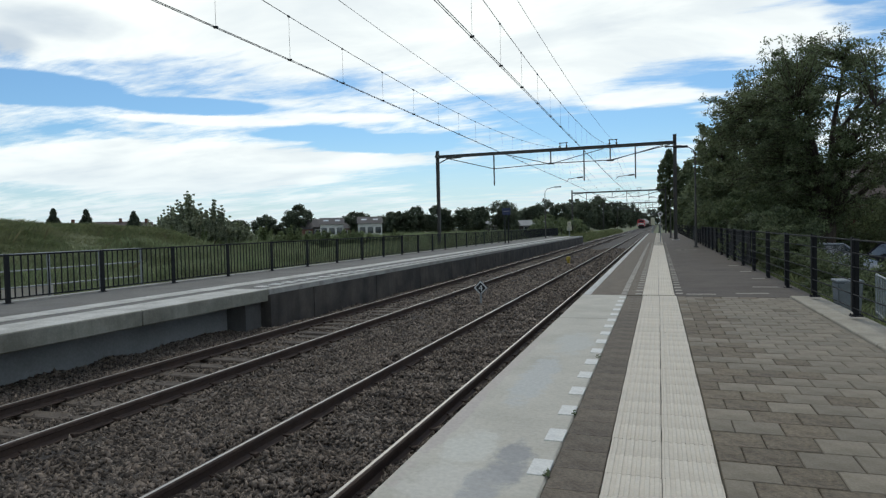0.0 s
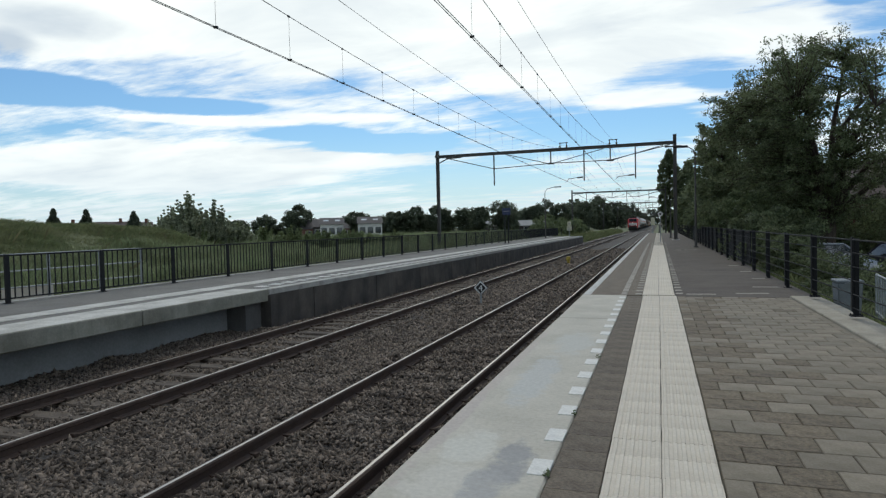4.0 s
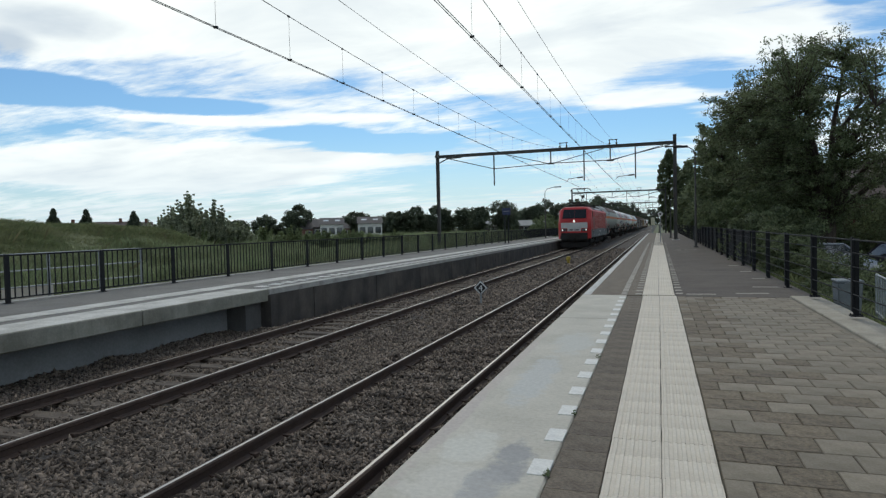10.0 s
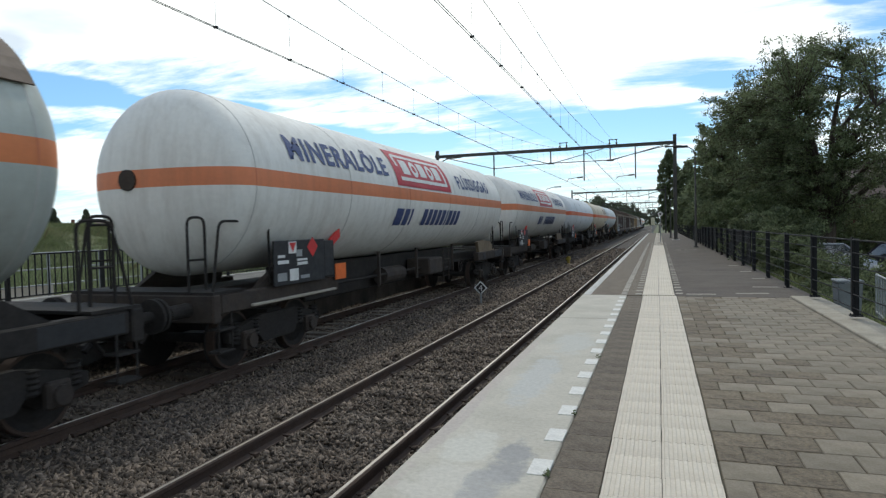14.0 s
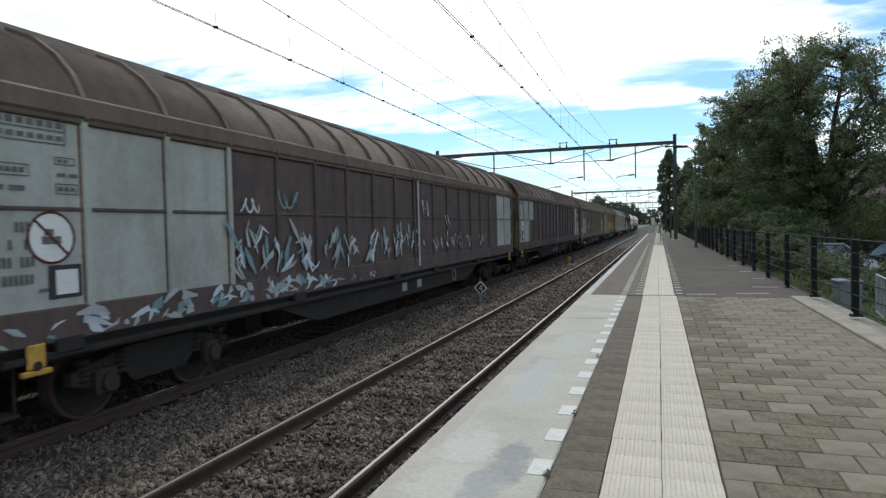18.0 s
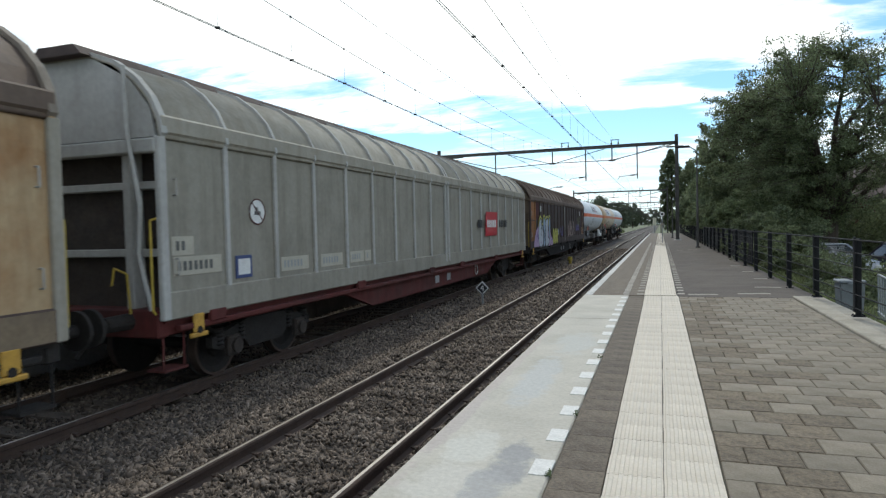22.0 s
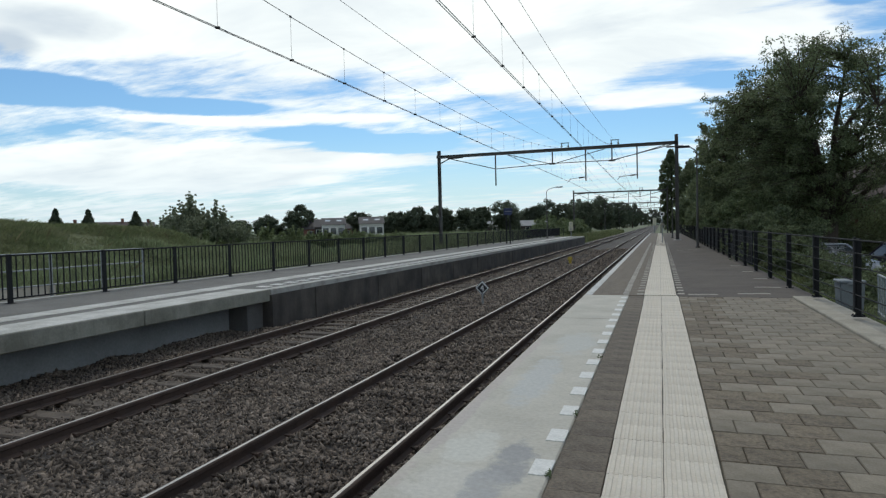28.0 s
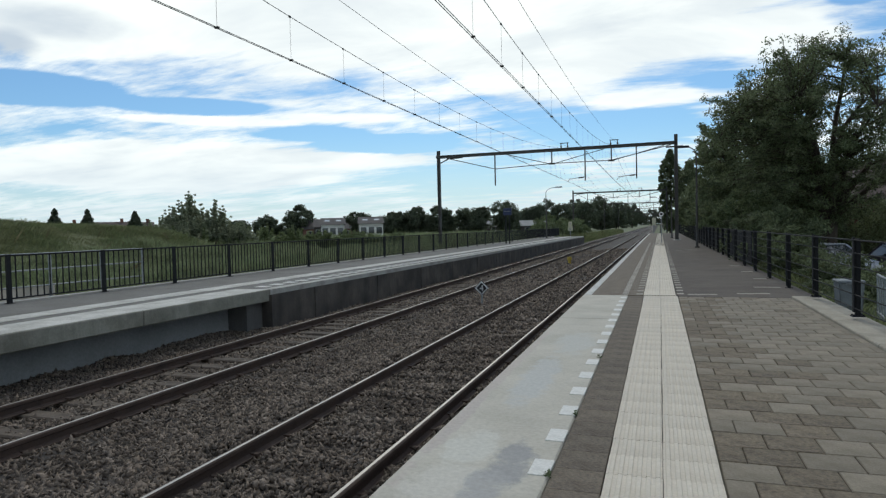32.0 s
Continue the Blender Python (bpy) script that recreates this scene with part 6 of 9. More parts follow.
# ------------------------------------------------ locomotive
def build_locomotive():
    L = 18.7
    root = vehicle("locomotive", "red electric locomotive with grey skirt and white front panel", "locomotive", 0.0, "")

    def rake(z):
        return 0.0 if z < 2.46 else 0.9 * (z - 2.46) / 1.28

    def flank(d):
        return 1.20 + 0.265 * min(1.0, max(0.0, d) / 0.40) ** 0.85

    stations = [0, 0.08, 0.2, 0.32, 0.42, 0.6, 0.78, 0.9, 1.05, 1.2, 1.34, 1.6, 3.0]
    stations = stations + [L / 2] + [L - s for s in stations[::-1]]
    bm = bmesh.new()
    rings = []
    for y in stations:
        d = min(y, L - y)
        top = 2.46 + 1.28 * d / 0.9 if d < 0.9 else 3.74 + 0.06 * min(1, (d - 0.9) / 0.7)
        eave = min(3.50, top - 0.05)
        pts = []
        for z in (1.735, 1.735 + (eave - 1.735) * 0.45, 1.735 + (eave - 1.735) * 0.75, eave - 0.10):
            pts.append((flank(d - rake(z)), z))
        w = pts[-1][0]
        pts += [(w - 0.09, eave), (w - 0.42, top - 0.03), (0.0, top)]
        pts = pts + [(-x, z) for x, z in pts[-2::-1]]
        rings.append([bm.verts.new((x, y, z)) for x, z in pts])
    for a, b in zip(rings[:-1], rings[1:]):
        for i in range(len(a) - 1):
            bm.faces.new((a[i], a[i + 1], b[i + 1], b[i]))
        bm.faces.new((a[-1], a[0], b[0], b[-1]))
    bm.faces.new(rings[0][::-1])
    bm.faces.new(rings[-1])
    bmesh.ops.bevel(bm, geom=[e for e in bm.edges if e.calc_face_angle(0) > 0.5], offset=0.03, segments=2, affect="EDGES")
    body = part("body", bm, M["red"], root, "bright red welded body shell")
    # skirt: grey along the sides, red at the noses
    bm = bmesh.new()
    for y0, y1 in ((0.43, L - 0.43),):
        box(bm, -1.468, 1.468, y0, y1, 0.97, 1.737, bevel=0.015)
    part("skirt", bm, M["loco_grey"], root, "dark grey lower body band")
    for e in (0, 1):
        f = (lambda y: y) if e == 0 else (lambda y: L - y)
        bm = bmesh.new()
        prof = [(1.20, 0.0), (1.255, 0.07), (1.42, 0.32), (1.468, 0.43)]
        a = [bm.verts.new((x, f(y), 1.737)) for x, y in prof] + [bm.verts.new((-x, f(y), 1.737)) for x, y in prof[::-1]]
        b = [bm.verts.new((x, f(y), 0.9 if i < 3 else 0.97)) for i, (x, y) in enumerate(prof)] + [bm.verts.new((-x, f(y), 0.9 if i else 0.97)) for i, (x, y) in enumerate(prof[::-1])]
        n = len(a)
        for i in range(n):
            bm.faces.new((a[i], a[(i + 1) % n], b[(i + 1) % n], b[i]))
        bm.faces.new(a)
        bm.faces.new(b[::-1])
        part("nose_apron", bm, M["red"], root)
        s = 1 if e == 0 else -1
        yf = f(-0.012)
        # white front panel with the lamp cut-outs below it
        w = boxes((-1.17, 1.17, min(yf, yf + s * 0.03), max(yf, yf + s * 0.03), 1.84, 2.34), (-0.60, 0.60, min(yf, yf + s * 0.03), max(yf, yf + s * 0.03), 1.57, 1.84), bevel=0.006)
        pan = part("front_panel", w, M["loco_white"], root, "dusty white panel across the front")
        for k in range(8):
            if k == 3:
                continue
            x = -0.42 + 0.112 * k
            part("number_bar", boxes((x, x + 0.075, yf - s * 0.006 - 0.002, yf - s * 0.006 + 0.002, 1.63, 1.77)), M["ink_black"], pan)
        for x in (-0.92, 0.92):
            lamp = part("lamp_housing", boxes((x - 0.25, x + 0.25, min(yf, yf + s * 0.02), max(yf, yf + s * 0.02), 1.57, 1.80), bevel=0.01), M["black"], root)
            for k, dx in enumerate((-0.11, 0.12)):
                dx = dx if x > 0 else -dx
                bm = bmesh.new()
                rod(bm, (x + dx, yf - s * 0.012, 1.685), (x + dx, yf + s * 0.02, 1.685), 0.088, 16)
                part("bezel", bm, M["galv"], lamp)
                bm = bmesh.new()
                rod(bm, (x + dx, yf - s * 0.016, 1.685), (x + dx, yf + s * 0.02, 1.685), 0.066, 16)
                part("headlight", bm, M["lamp_on"] if k else M["glass"], lamp)
                bm = bmesh.new()
                rod(bm, (x + dx, yf - s * 0.020, 1.685), (x + dx, yf, 1.685), 0.026, 10)
                part("lamp_core", bm, M["gear"], lamp)
        bm = bmesh.new()
        rod(bm, (0, yf - s * 0.02, 2.47), (0, f(0.1), 2.47), 0.085, 16)
        part("top_lamp", bm, M["lamp_on"], root)
        bm = bmesh.new()
        rod(bm, (0, yf - s * 0.028, 2.47), (0, yf, 2.47), 0.028, 10)
        part("lamp_core", bm, M["gear"], root)
        # windscreen: two dark panes lying on the raked nose
        slope = rake
        for x0, x1 in ((-1.10, -0.008), (0.008, 1.10)):
            bm = bmesh.new()
            zz = ((2.72, 0.97), (3.54, 0.92))
            q = []
            for z, k in zz:
                for x in ((x0, x1) if z < 3 else (x1, x0)):
                    q.append((x * k, f(slope(z) - 0.035), z))
            A = [bm.verts.new(p) for p in q]
            B = [bm.verts.new((p[0], p[1] + s * 0.03, p[2])) for p in q]
            bm.faces.new(A)
            bm.faces.new(B[::-1])
            for i in range(4):
                bm.faces.new((A[i], A[(i + 1) % 4], B[(i + 1) % 4], B[i]))
            part("windscreen", bm, M["cab_glass"], root, "dark tinted windscreen pane")
            bm = bmesh.new()
            xm = (x0 + x1) / 2
            rod(bm, (xm * 0.4, f(slope(2.58) - 0.06), 2.58), (xm * 0.9, f(slope(3.3) - 0.06), 3.3), 0.014, 6)
            rod(bm, (xm * 0.55, f(slope(2.58) - 0.02), 2.56), (xm * 0.4, f(slope(2.58) - 0.07), 2.58), 0.035, 6)
            part("wiper", bm, M["black"], root)
        bm = boxes((-0.9, 0.9, min(f(0.02), f(-0.03)), max(f(0.02), f(-0.03)), 2.52, 2.56))
        part("step_rail", bm, M["red"], root)
        # buffer beam, snow plough
        part("buffer_beam", boxes((-1.17, 1.17, min(f(-0.05), f(0.6)), max(f(-0.05), f(0.6)), 0.70, 1.43), bevel=0.03), M["gear"], root)
        for x in (-0.875, 0.875):
            bm = bmesh.new()
            rod(bm, (x, f(0.05), 1.05), (x, f(-0.4), 1.05), 0.14, 14)
            box(bm, x - 0.31, x + 0.31, min(f(-0.4), f(-0.46)), max(f(-0.4), f(-0.46)), 0.86, 1.22, bevel=0.02)
            part("buffer", bm, M["black"], root, "black rectangular buffer")
        bm = bmesh.new()
        tube(bm, [(0, f(0), 1.02), (0, f(-0.35), 0.98), (0, f(-0.3), 0.62)], 0.05)
        for x in (-0.45, -0.25, 0.25, 0.45):
            tube(bm, [(x, f(0), 1.0), (x, f(-0.2), 0.85), (x * 0.9, f(-0.15), 0.55)], 0.025)
        part("coupling", bm, M["gear"], root)
        bm = bmesh.new()
        a = [(-1.3, 0.42), (-1.1, 0.14), (1.1, 0.14), (1.3, 0.42), (1.3, 0.60), (-1.3, 0.60)]
        A = [bm.verts.new((x, f(-0.02 + 0.12 * abs(x)), z)) for x, z in a]
        B = [bm.verts.new((x, f(0.10 + 0.12 * abs(x)), z)) for x, z in a]
        bm.faces.new(A)
        bm.faces.new(B[::-1])
        for i in range(6):
            bm.faces.new((A[i], A[(i + 1) % 6], B[(i + 1) % 6], B[i]))
        part("snow_plough", bm, M["gear"], root)
        # cab side: window, door, handrails, steps
        for sx in (-1, 1):
            X = sx * 1.468
            y0, y1 = sorted((f(1.28), f(1.80)))
            part("side_window", boxes((X - 0.012, X + 0.012, y0, y1, 2.80, 3.35), bevel=0.01), M["cab_glass"], root, "narrow dark cab side window")
            y0, y1 = sorted((f(1.90), f(2.70)))
            d = part("cab_door", boxes((X - 0.012, X + 0.012, y0, y1, 1.62, 3.28), bevel=0.01), M["red"], root)
            for yy in (1.82, 2.80):
                bm = bmesh.new()
                rod(bm, (X + sx * 0.05, f(yy), 1.55), (X + sx * 0.05, f(yy), 2.85), 0.018, 8)
                for zz in (1.55, 2.85):
                    rod(bm, (X, f(yy), zz), (X + sx * 0.05, f(yy), zz), 0.014, 6)
                part("handrail", bm, M["steel"], root)
            for zz in (2.28, 2.62):
                bm = bmesh.new()
                rod(bm, (X + sx * 0.012, f(2.02), zz - 0.09), (X + sx * 0.03, f(2.02), zz + 0.09), 0.03, 8)
                rod(bm, (X + sx * 0.012, f(1.96), zz), (X + sx * 0.03, f(2.10), zz), 0.018, 8)
                part("latch", bm, M["steel"], d)
            y0, y1 = sorted((f(2.08), f(2.52)))
            # flat black patch in place of a hollow: the recess's shade as colour
            part("step_recess", boxes((X - 0.02, X + 0.004, y0, y1, 1.42, 1.56)), M["black"], root)
            part("step", boxes((min(X, X - sx * 0.25), max(X, X - sx * 0.25), min(y0, y1), max(y0, y1), 0.60, 0.64)), M["gear"], root)
            yy = f(1.5)
            part("cab_numeral", shifted(glyphs("2" if e == 0 else "1", 0.26), 0, 0), M["ink_white"], root)
            o = root.children[-1]
            for v in o.data.vertices:
                v.co = Vector((X + sx * 0.022, yy + sx * v.co.x, 1.86 + v.co.y))
    for sx in (-1, 1):
        X = sx * 1.468
        # pressed ribs along the machine room, their sky highlight painted as a paler red
        z = 1.86
        while z < 3.36:
            bm = bmesh.new()
            prof = [(X - sx * 0.006, z - 0.028), (X + sx * 0.042, z - 0.014), (X + sx * 0.042, z + 0.006), (X - sx * 0.006, z + 0.02)]
            prism(bm, prof, 3.43, L - 2.95)
            part("side_rib", bm, M["rib_red"], root)
            z += 0.125
        # emblem shape, small markings
        def badge(shape, off):
            return on_side(shape, 9.38, 2.46, X + sx * 0.040, sx * off)
        em = part("emblem", badge(plate(0.56, 0.40), 0.006), M["ink_white"], root, "pale square emblem")
        part("emblem_field", badge(shifted(plate(0.49, 0.33), 0.035, 0.035), 0.010), M["red"], em)
        for dx in (0.17, 0.39):
            part("emblem_shape", badge(shifted(ring_shape(0.045, 0.10, 14, 1.2), dx, 0.20), 0.014), M["ink_white"], em)
        bar_row(root, L / 2 - 0.9, 1.42, X, [0.06, 0.12, 0.05, 0.1, 0.3, 0.1, 0.3, 0.3, 0.05, 0.12], 0.11, 0.035, M["ink_white"], off=sx * 0.006)
        for y, w, h, z in ((8.0, 0.5, 0.12, 1.08), (7.3, 0.18, 0.14, 1.06), (10.6, 0.2, 0.13, 1.08), (12.4, 0.12, 0.16, 1.06), (13.6, 0.25, 0.1, 1.1), (5.2, 0.16, 0.14, 1.08), (3.2, 0.14, 0.12, 1.1), (15.3, 0.2, 0.12, 1.08)):
            part("marking_plate", on_side(plate(w, h), y, z, X, sx * 0.006), M["ink_white"], root)
        bar_row(root, L - 4.6, 1.38, X, [0.12, 1.05], 0.2, 0.06, M["loco_roof"], "marking_panel", sx * 0.006)
    # roof: grey cover with vents
    bm = bmesh.new()
    prism(bm, [(-1.40, 3.44), (-1.12, 3.78), (-0.6, 3.86), (0.6, 3.86), (1.12, 3.78), (1.40, 3.44)], 3.2, L - 3.2)
    part("roof_cover", bm, M["loco_roof"], root, "dusty grey removable roof sections")
    for y0 in (3.5, 5.0, L - 6.2, L - 4.8):
        for sx in (-1, 1):
            bm = bmesh.new()
            q = [(sx * 1.36, 3.50), (sx * 1.15, 3.755)]
            a = [bm.verts.new((q[0][0] + sx * 0.012, y0 + 0.05, q[0][1] + 0.012)), bm.verts.new((q[0][0] + sx * 0.012, y0 + 1.2, q[0][1] + 0.012)),
                 bm.verts.new((q[1][0] + sx * 0.012, y0 + 1.2, q[1][1] + 0.012)), bm.verts.new((q[1][0] + sx * 0.012, y0 + 0.05, q[1][1] + 0.012))]
            bm.faces.new(a)
            part("vent_grille", bm, M["board"], root)
    for k in range(14):
        for sx in (-1, 1):
            part("lug", boxes((sx * 1.30 - 0.02, sx * 1.30 + 0.02, 3.9 + 0.8 * k, 3.98 + 0.8 * k, 3.50, 3.60)), M["loco_grey"], root)
    for k, y in enumerate((7.4, 8.1, 8.9, 9.6, 10.4, 11.0)):
        bm = bmesh.new()
        rod(bm, (0.45, y, 3.84), (0.45, y, 4.12), 0.07, 10)
        for z in (3.92, 4.0, 4.08):
            rod(bm, (0.45, y, z), (0.45, y, z + 0.03), 0.12, 10)
        part("insulator", bm, M["gear_brown"], root)
    bm = bmesh.new()
    tube(bm, [(0.45, 6.6, 4.13), (0.45, 12.0, 4.13)], 0.03)
    part("roof_cable", bm, M["gear"], root)
    for y0, y1 in ((7.7, 8.7), (9.2, 9.9), (10.2, 11.0)):
        part("roof_box", boxes((-0.5, 0.25, y0, y1, 3.84, 4.06), bevel=0.03), M["loco_grey"], root)
    bm = bmesh.new()
    rod(bm, (-0.45, 1.6, 3.7), (-0.45, 1.6, 4.1), 0.035)
    part("aerial", bm, M["black"], root)
    # pantographs
    def pantograph(y, s, raised):
        p = part("pantograph", boxes((-0.75, 0.75, y - 0.9, y - 0.8, 3.95, 4.03), (-0.75, 0.75, y + 0.8, y + 0.9, 3.95, 4.03), (-0.75, -0.68, y - 0.9, y + 0.9, 3.95, 4.03), (0.68, 0.75, y - 0.9, y + 0.9, 3.95, 4.03)), M["gear"], root,
                 "raised pantograph" if raised else "folded pantograph")
        for x in (-0.7, 0.7):
            for dy in (-0.85, 0.85):
                bm = bmesh.new()
                rod(bm, (x, y + dy, 3.72), (x, y + dy, 3.96), 0.06, 8)
                part("foot_insulator", bm, M["gear_brown"], p)
        foot = (0, y - s * 0.75, 4.05)
        top_z = 5.68 if raised else 4.22
        knee = (0, y + s * (1.9 if raised else 0.9), 4.98 if raised else 4.16)
        head = (0, y + s * (0.1 if raised else -0.75), top_z)
        bm = bmesh.new()
        rod(bm, foot, knee, 0.05)
        rod(bm, (0.25, y - s * 0.5, 4.05), (0.05, knee[1], knee[2] - 0.12), 0.025)
        box(bm, -0.16, 0.16, knee[1] - 0.09, knee[1] + 0.09, knee[2] - 0.12, knee[2] + 0.12, bevel=0.03)
        part("lower_arm", bm, M["gear"], p)
        bm = bmesh.new()
        rod(bm, (-0.1, knee[1], knee[2]), (-0.35, head[1], top_z - 0.08), 0.03)
        rod(bm, (0.1, knee[1], knee[2]), (0.35, head[1], top_z - 0.08), 0.03)
        rod(bm, (-0.4, head[1], top_z - 0.08), (0.4, head[1], top_z - 0.08), 0.025)
        part("upper_arm", bm, M["gear"], p)
        bm = bmesh.new()
        for dy in (-0.18, 0.18):
            tube(bm, [(-0.97, head[1] + dy, top_z - (0.26 if raised else 0.12)), (-0.85, head[1] + dy, top_z - 0.06), (-0.6, head[1] + dy, top_z), (0.6, head[1] + dy, top_z), (0.85, head[1] + dy, top_z - 0.06), (0.97, head[1] + dy, top_z - (0.26 if raised else 0.12))], 0.028)
        for x in (-0.4, 0.4):
            rod(bm, (x, head[1] - 0.2, top_z - 0.05), (x, head[1] + 0.2, top_z - 0.05), 0.022)
        part("collector", bm, M["gear"], p)
    pantograph(3.3, 1, False)
    pantograph(5.4, 1, True)
    pantograph(L - 5.4, -1, False)
    pantograph(L - 3.3, -1, False)
    # running gear
    for yc in (4.2, L - 4.2):
        b = bogie(root, yc, 2.9, 0.575)
        for sx in (-1, 1):
            part("damper", boxes((sx * 1.18, sx * 1.26, yc - 0.5, yc + 0.5, 0.78, 0.9), bevel=0.02), M["gear"], b)
            part("sand_box", boxes((sx * 1.0, sx * 1.25, yc - 2.3, yc - 1.95, 0.55, 0.95), bevel=0.03), M["gear"], b)
            part("frame_cover", boxes((sx * 1.12, sx * 1.2, yc - 1.2, yc + 1.2, 0.45, 0.72), bevel=0.03), M["gear"], b)
    part("transformer_case", boxes((-1.15, 1.15, 6.9, L - 6.9, 0.35, 0.98), bevel=0.06), M["gear"], root)
    for y in (6.6, 7.2, 8.4, 9.8, 11.0):
        part("equipment_box", boxes((1.16, 1.3, y, y + 0.55, 0.55, 0.95), bevel=0.03), M["gear"], root)


build_locomotive()


# ------------------------------------------------ tank wagons
TANK_Z, TANK_R = 2.93, 1.465
STRIPE = (TANK_Z - 0.10, TANK_Z + 0.17)


def tank_paint(name, color, second, stripe, streak=0.25, streak_color=(0.16, 0.11, 0.06), amount=0.6):
    return material(name, color, 0.6, spec=0.35, second=second, scale=0.5, amount=amount, grain=14, grain_amount=0.04, bump=0.015, streak=streak, streak_color=streak_color, band=(*STRIPE, stripe), stretch=(1, 0.6, 1))


M["tank_grey"] = tank_paint("tank_grey_green", (0.40, 0.43, 0.40), (0.33, 0.35, 0.32), (0.62, 0.20, 0.075))
M["tank_white"] = tank_paint("tank_white", (0.70, 0.69, 0.655), (0.58, 0.56, 0.52), (0.62, 0.21, 0.10))
M["tank_cream"] = tank_paint("tank_soiled_cream", (0.56, 0.50, 0.39), (0.46, 0.38, 0.26), (0.62, 0.115, 0.05), 0.45, (0.30, 0.20, 0.09), 0.8)
M["tank_bright"] = tank_paint("tank_clean_white", (0.62, 0.65, 0.67), (0.54, 0.57, 0.58), (0.64, 0.16, 0.075), 0.12)
M["tank_soft"] = tank_paint("tank_pale_blue_white", (0.55, 0.59, 0.61), (0.46, 0.49, 0.49), (0.55, 0.24, 0.17), 0.3)
M["tank_rusty"] = tank_paint("tank_rusty_cream", (0.60, 0.54, 0.44), (0.52, 0.40, 0.26), (0.60, 0.24, 0.14), 0.4, (0.33, 0.19, 0.07), 0.85)
M["tank_brown_end"] = tank_paint("tank_soiled_brown_end", (0.46, 0.35, 0.215), (0.27, 0.165, 0.075), (0.55, 0.17, 0.07), 0.75, (0.13, 0.06, 0.022), 0.9)
M["seam_cream"] = tank_paint("rusty_weld_seam", (0.30, 0.23, 0.15), (0.22, 0.14, 0.07), (0.50, 0.12, 0.06))
M["seam_grey"] = tank_paint("dusty_weld_seam", (0.46, 0.46, 0.44), (0.36, 0.35, 0.33), (0.52, 0.17, 0.09))
M["sill_tan"] = material("dirty_tan_underframe", (0.20, 0.15, 0.095), 0.8, second=(0.11, 0.08, 0.055), scale=1.5, amount=0.8, grain=20, bump=0.08, streak=0.4)
M["sill_grey"] = material("dusty_grey_underframe", (0.15, 0.14, 0.132), 0.85, second=(0.06, 0.053, 0.048), scale=1.4, amount=0.85, grain=20, bump=0.08, streak=0.4)
M["sunshield"] = material("brown_sun_shield", (0.135, 0.095, 0.07), 0.75, second=(0.085, 0.06, 0.045), scale=0.9, amount=0.7, grain=20, bump=0.05, streak=0.3)


def data_board(root, y, z, w, h, rnd):
    X = 1.40
    b = part("data_board", boxes((X - 0.03, X, y, y + w, z, z + h), bevel=0.008), M["board"], root, "black data board with small plates")
    def mark(dy, dz, ww, hh, mt, name="plate"):
        part(name, on_side(plate(ww, hh), y + dy, z + dz, X, 0.004), mt, b)
    mark(w * 0.06, h * 0.62, w * 0.13, h * 0.06, M["ink_white"])
    mark(w * 0.06, h * 0.48, w * 0.2, h * 0.08, M["ink_white"])
    mark(w * 0.05, h * 0.1, w * 0.17, h * 0.18, M["ink_grey"])
    mark(w * 0.27, h * 0.08, w * 0.17, h * 0.27, M["ink_white"], "paper_slip")
    mark(w * 0.42, h * 0.42, w * 0.2, h * 0.07, M["ink_white"])
    mark(w * 0.42, h * 0.52, w * 0.2, h * 0.05, M["ink_white"])
    mark(w * 0.48, h * 0.1, w * 0.18, h * 0.08, M["ink_grey"])
    mark(w * 0.40, h * 0.62, w * 0.12, h * 0.16, M["ink_grey"])
    tri = bmesh.new()
    tri.faces.new([tri.verts.new(p) for p in ((0, 0.16, 0), (0.1, 0, 0), (0.2, 0.16, 0))])
    mark(w * 0.26, h * 0.70, 0.24, 0.2, M["ink_white"])
    part("warning_triangle", on_side(tri, y + w * 0.26 + 0.02, z + h * 0.70 + 0.02, X, 0.008), M["red_plate"], b)
    dia = bmesh.new()
    dia.faces.new([dia.verts.new(p) for p in ((0.18, 0, 0), (0.36, 0.18, 0), (0.18, 0.36, 0), (0, 0.18, 0))])
    part("hazard_diamond", on_side(dia, y + w * 0.62, z + h * 0.58, X, 0.008), M["red_plate"], b)
    return b


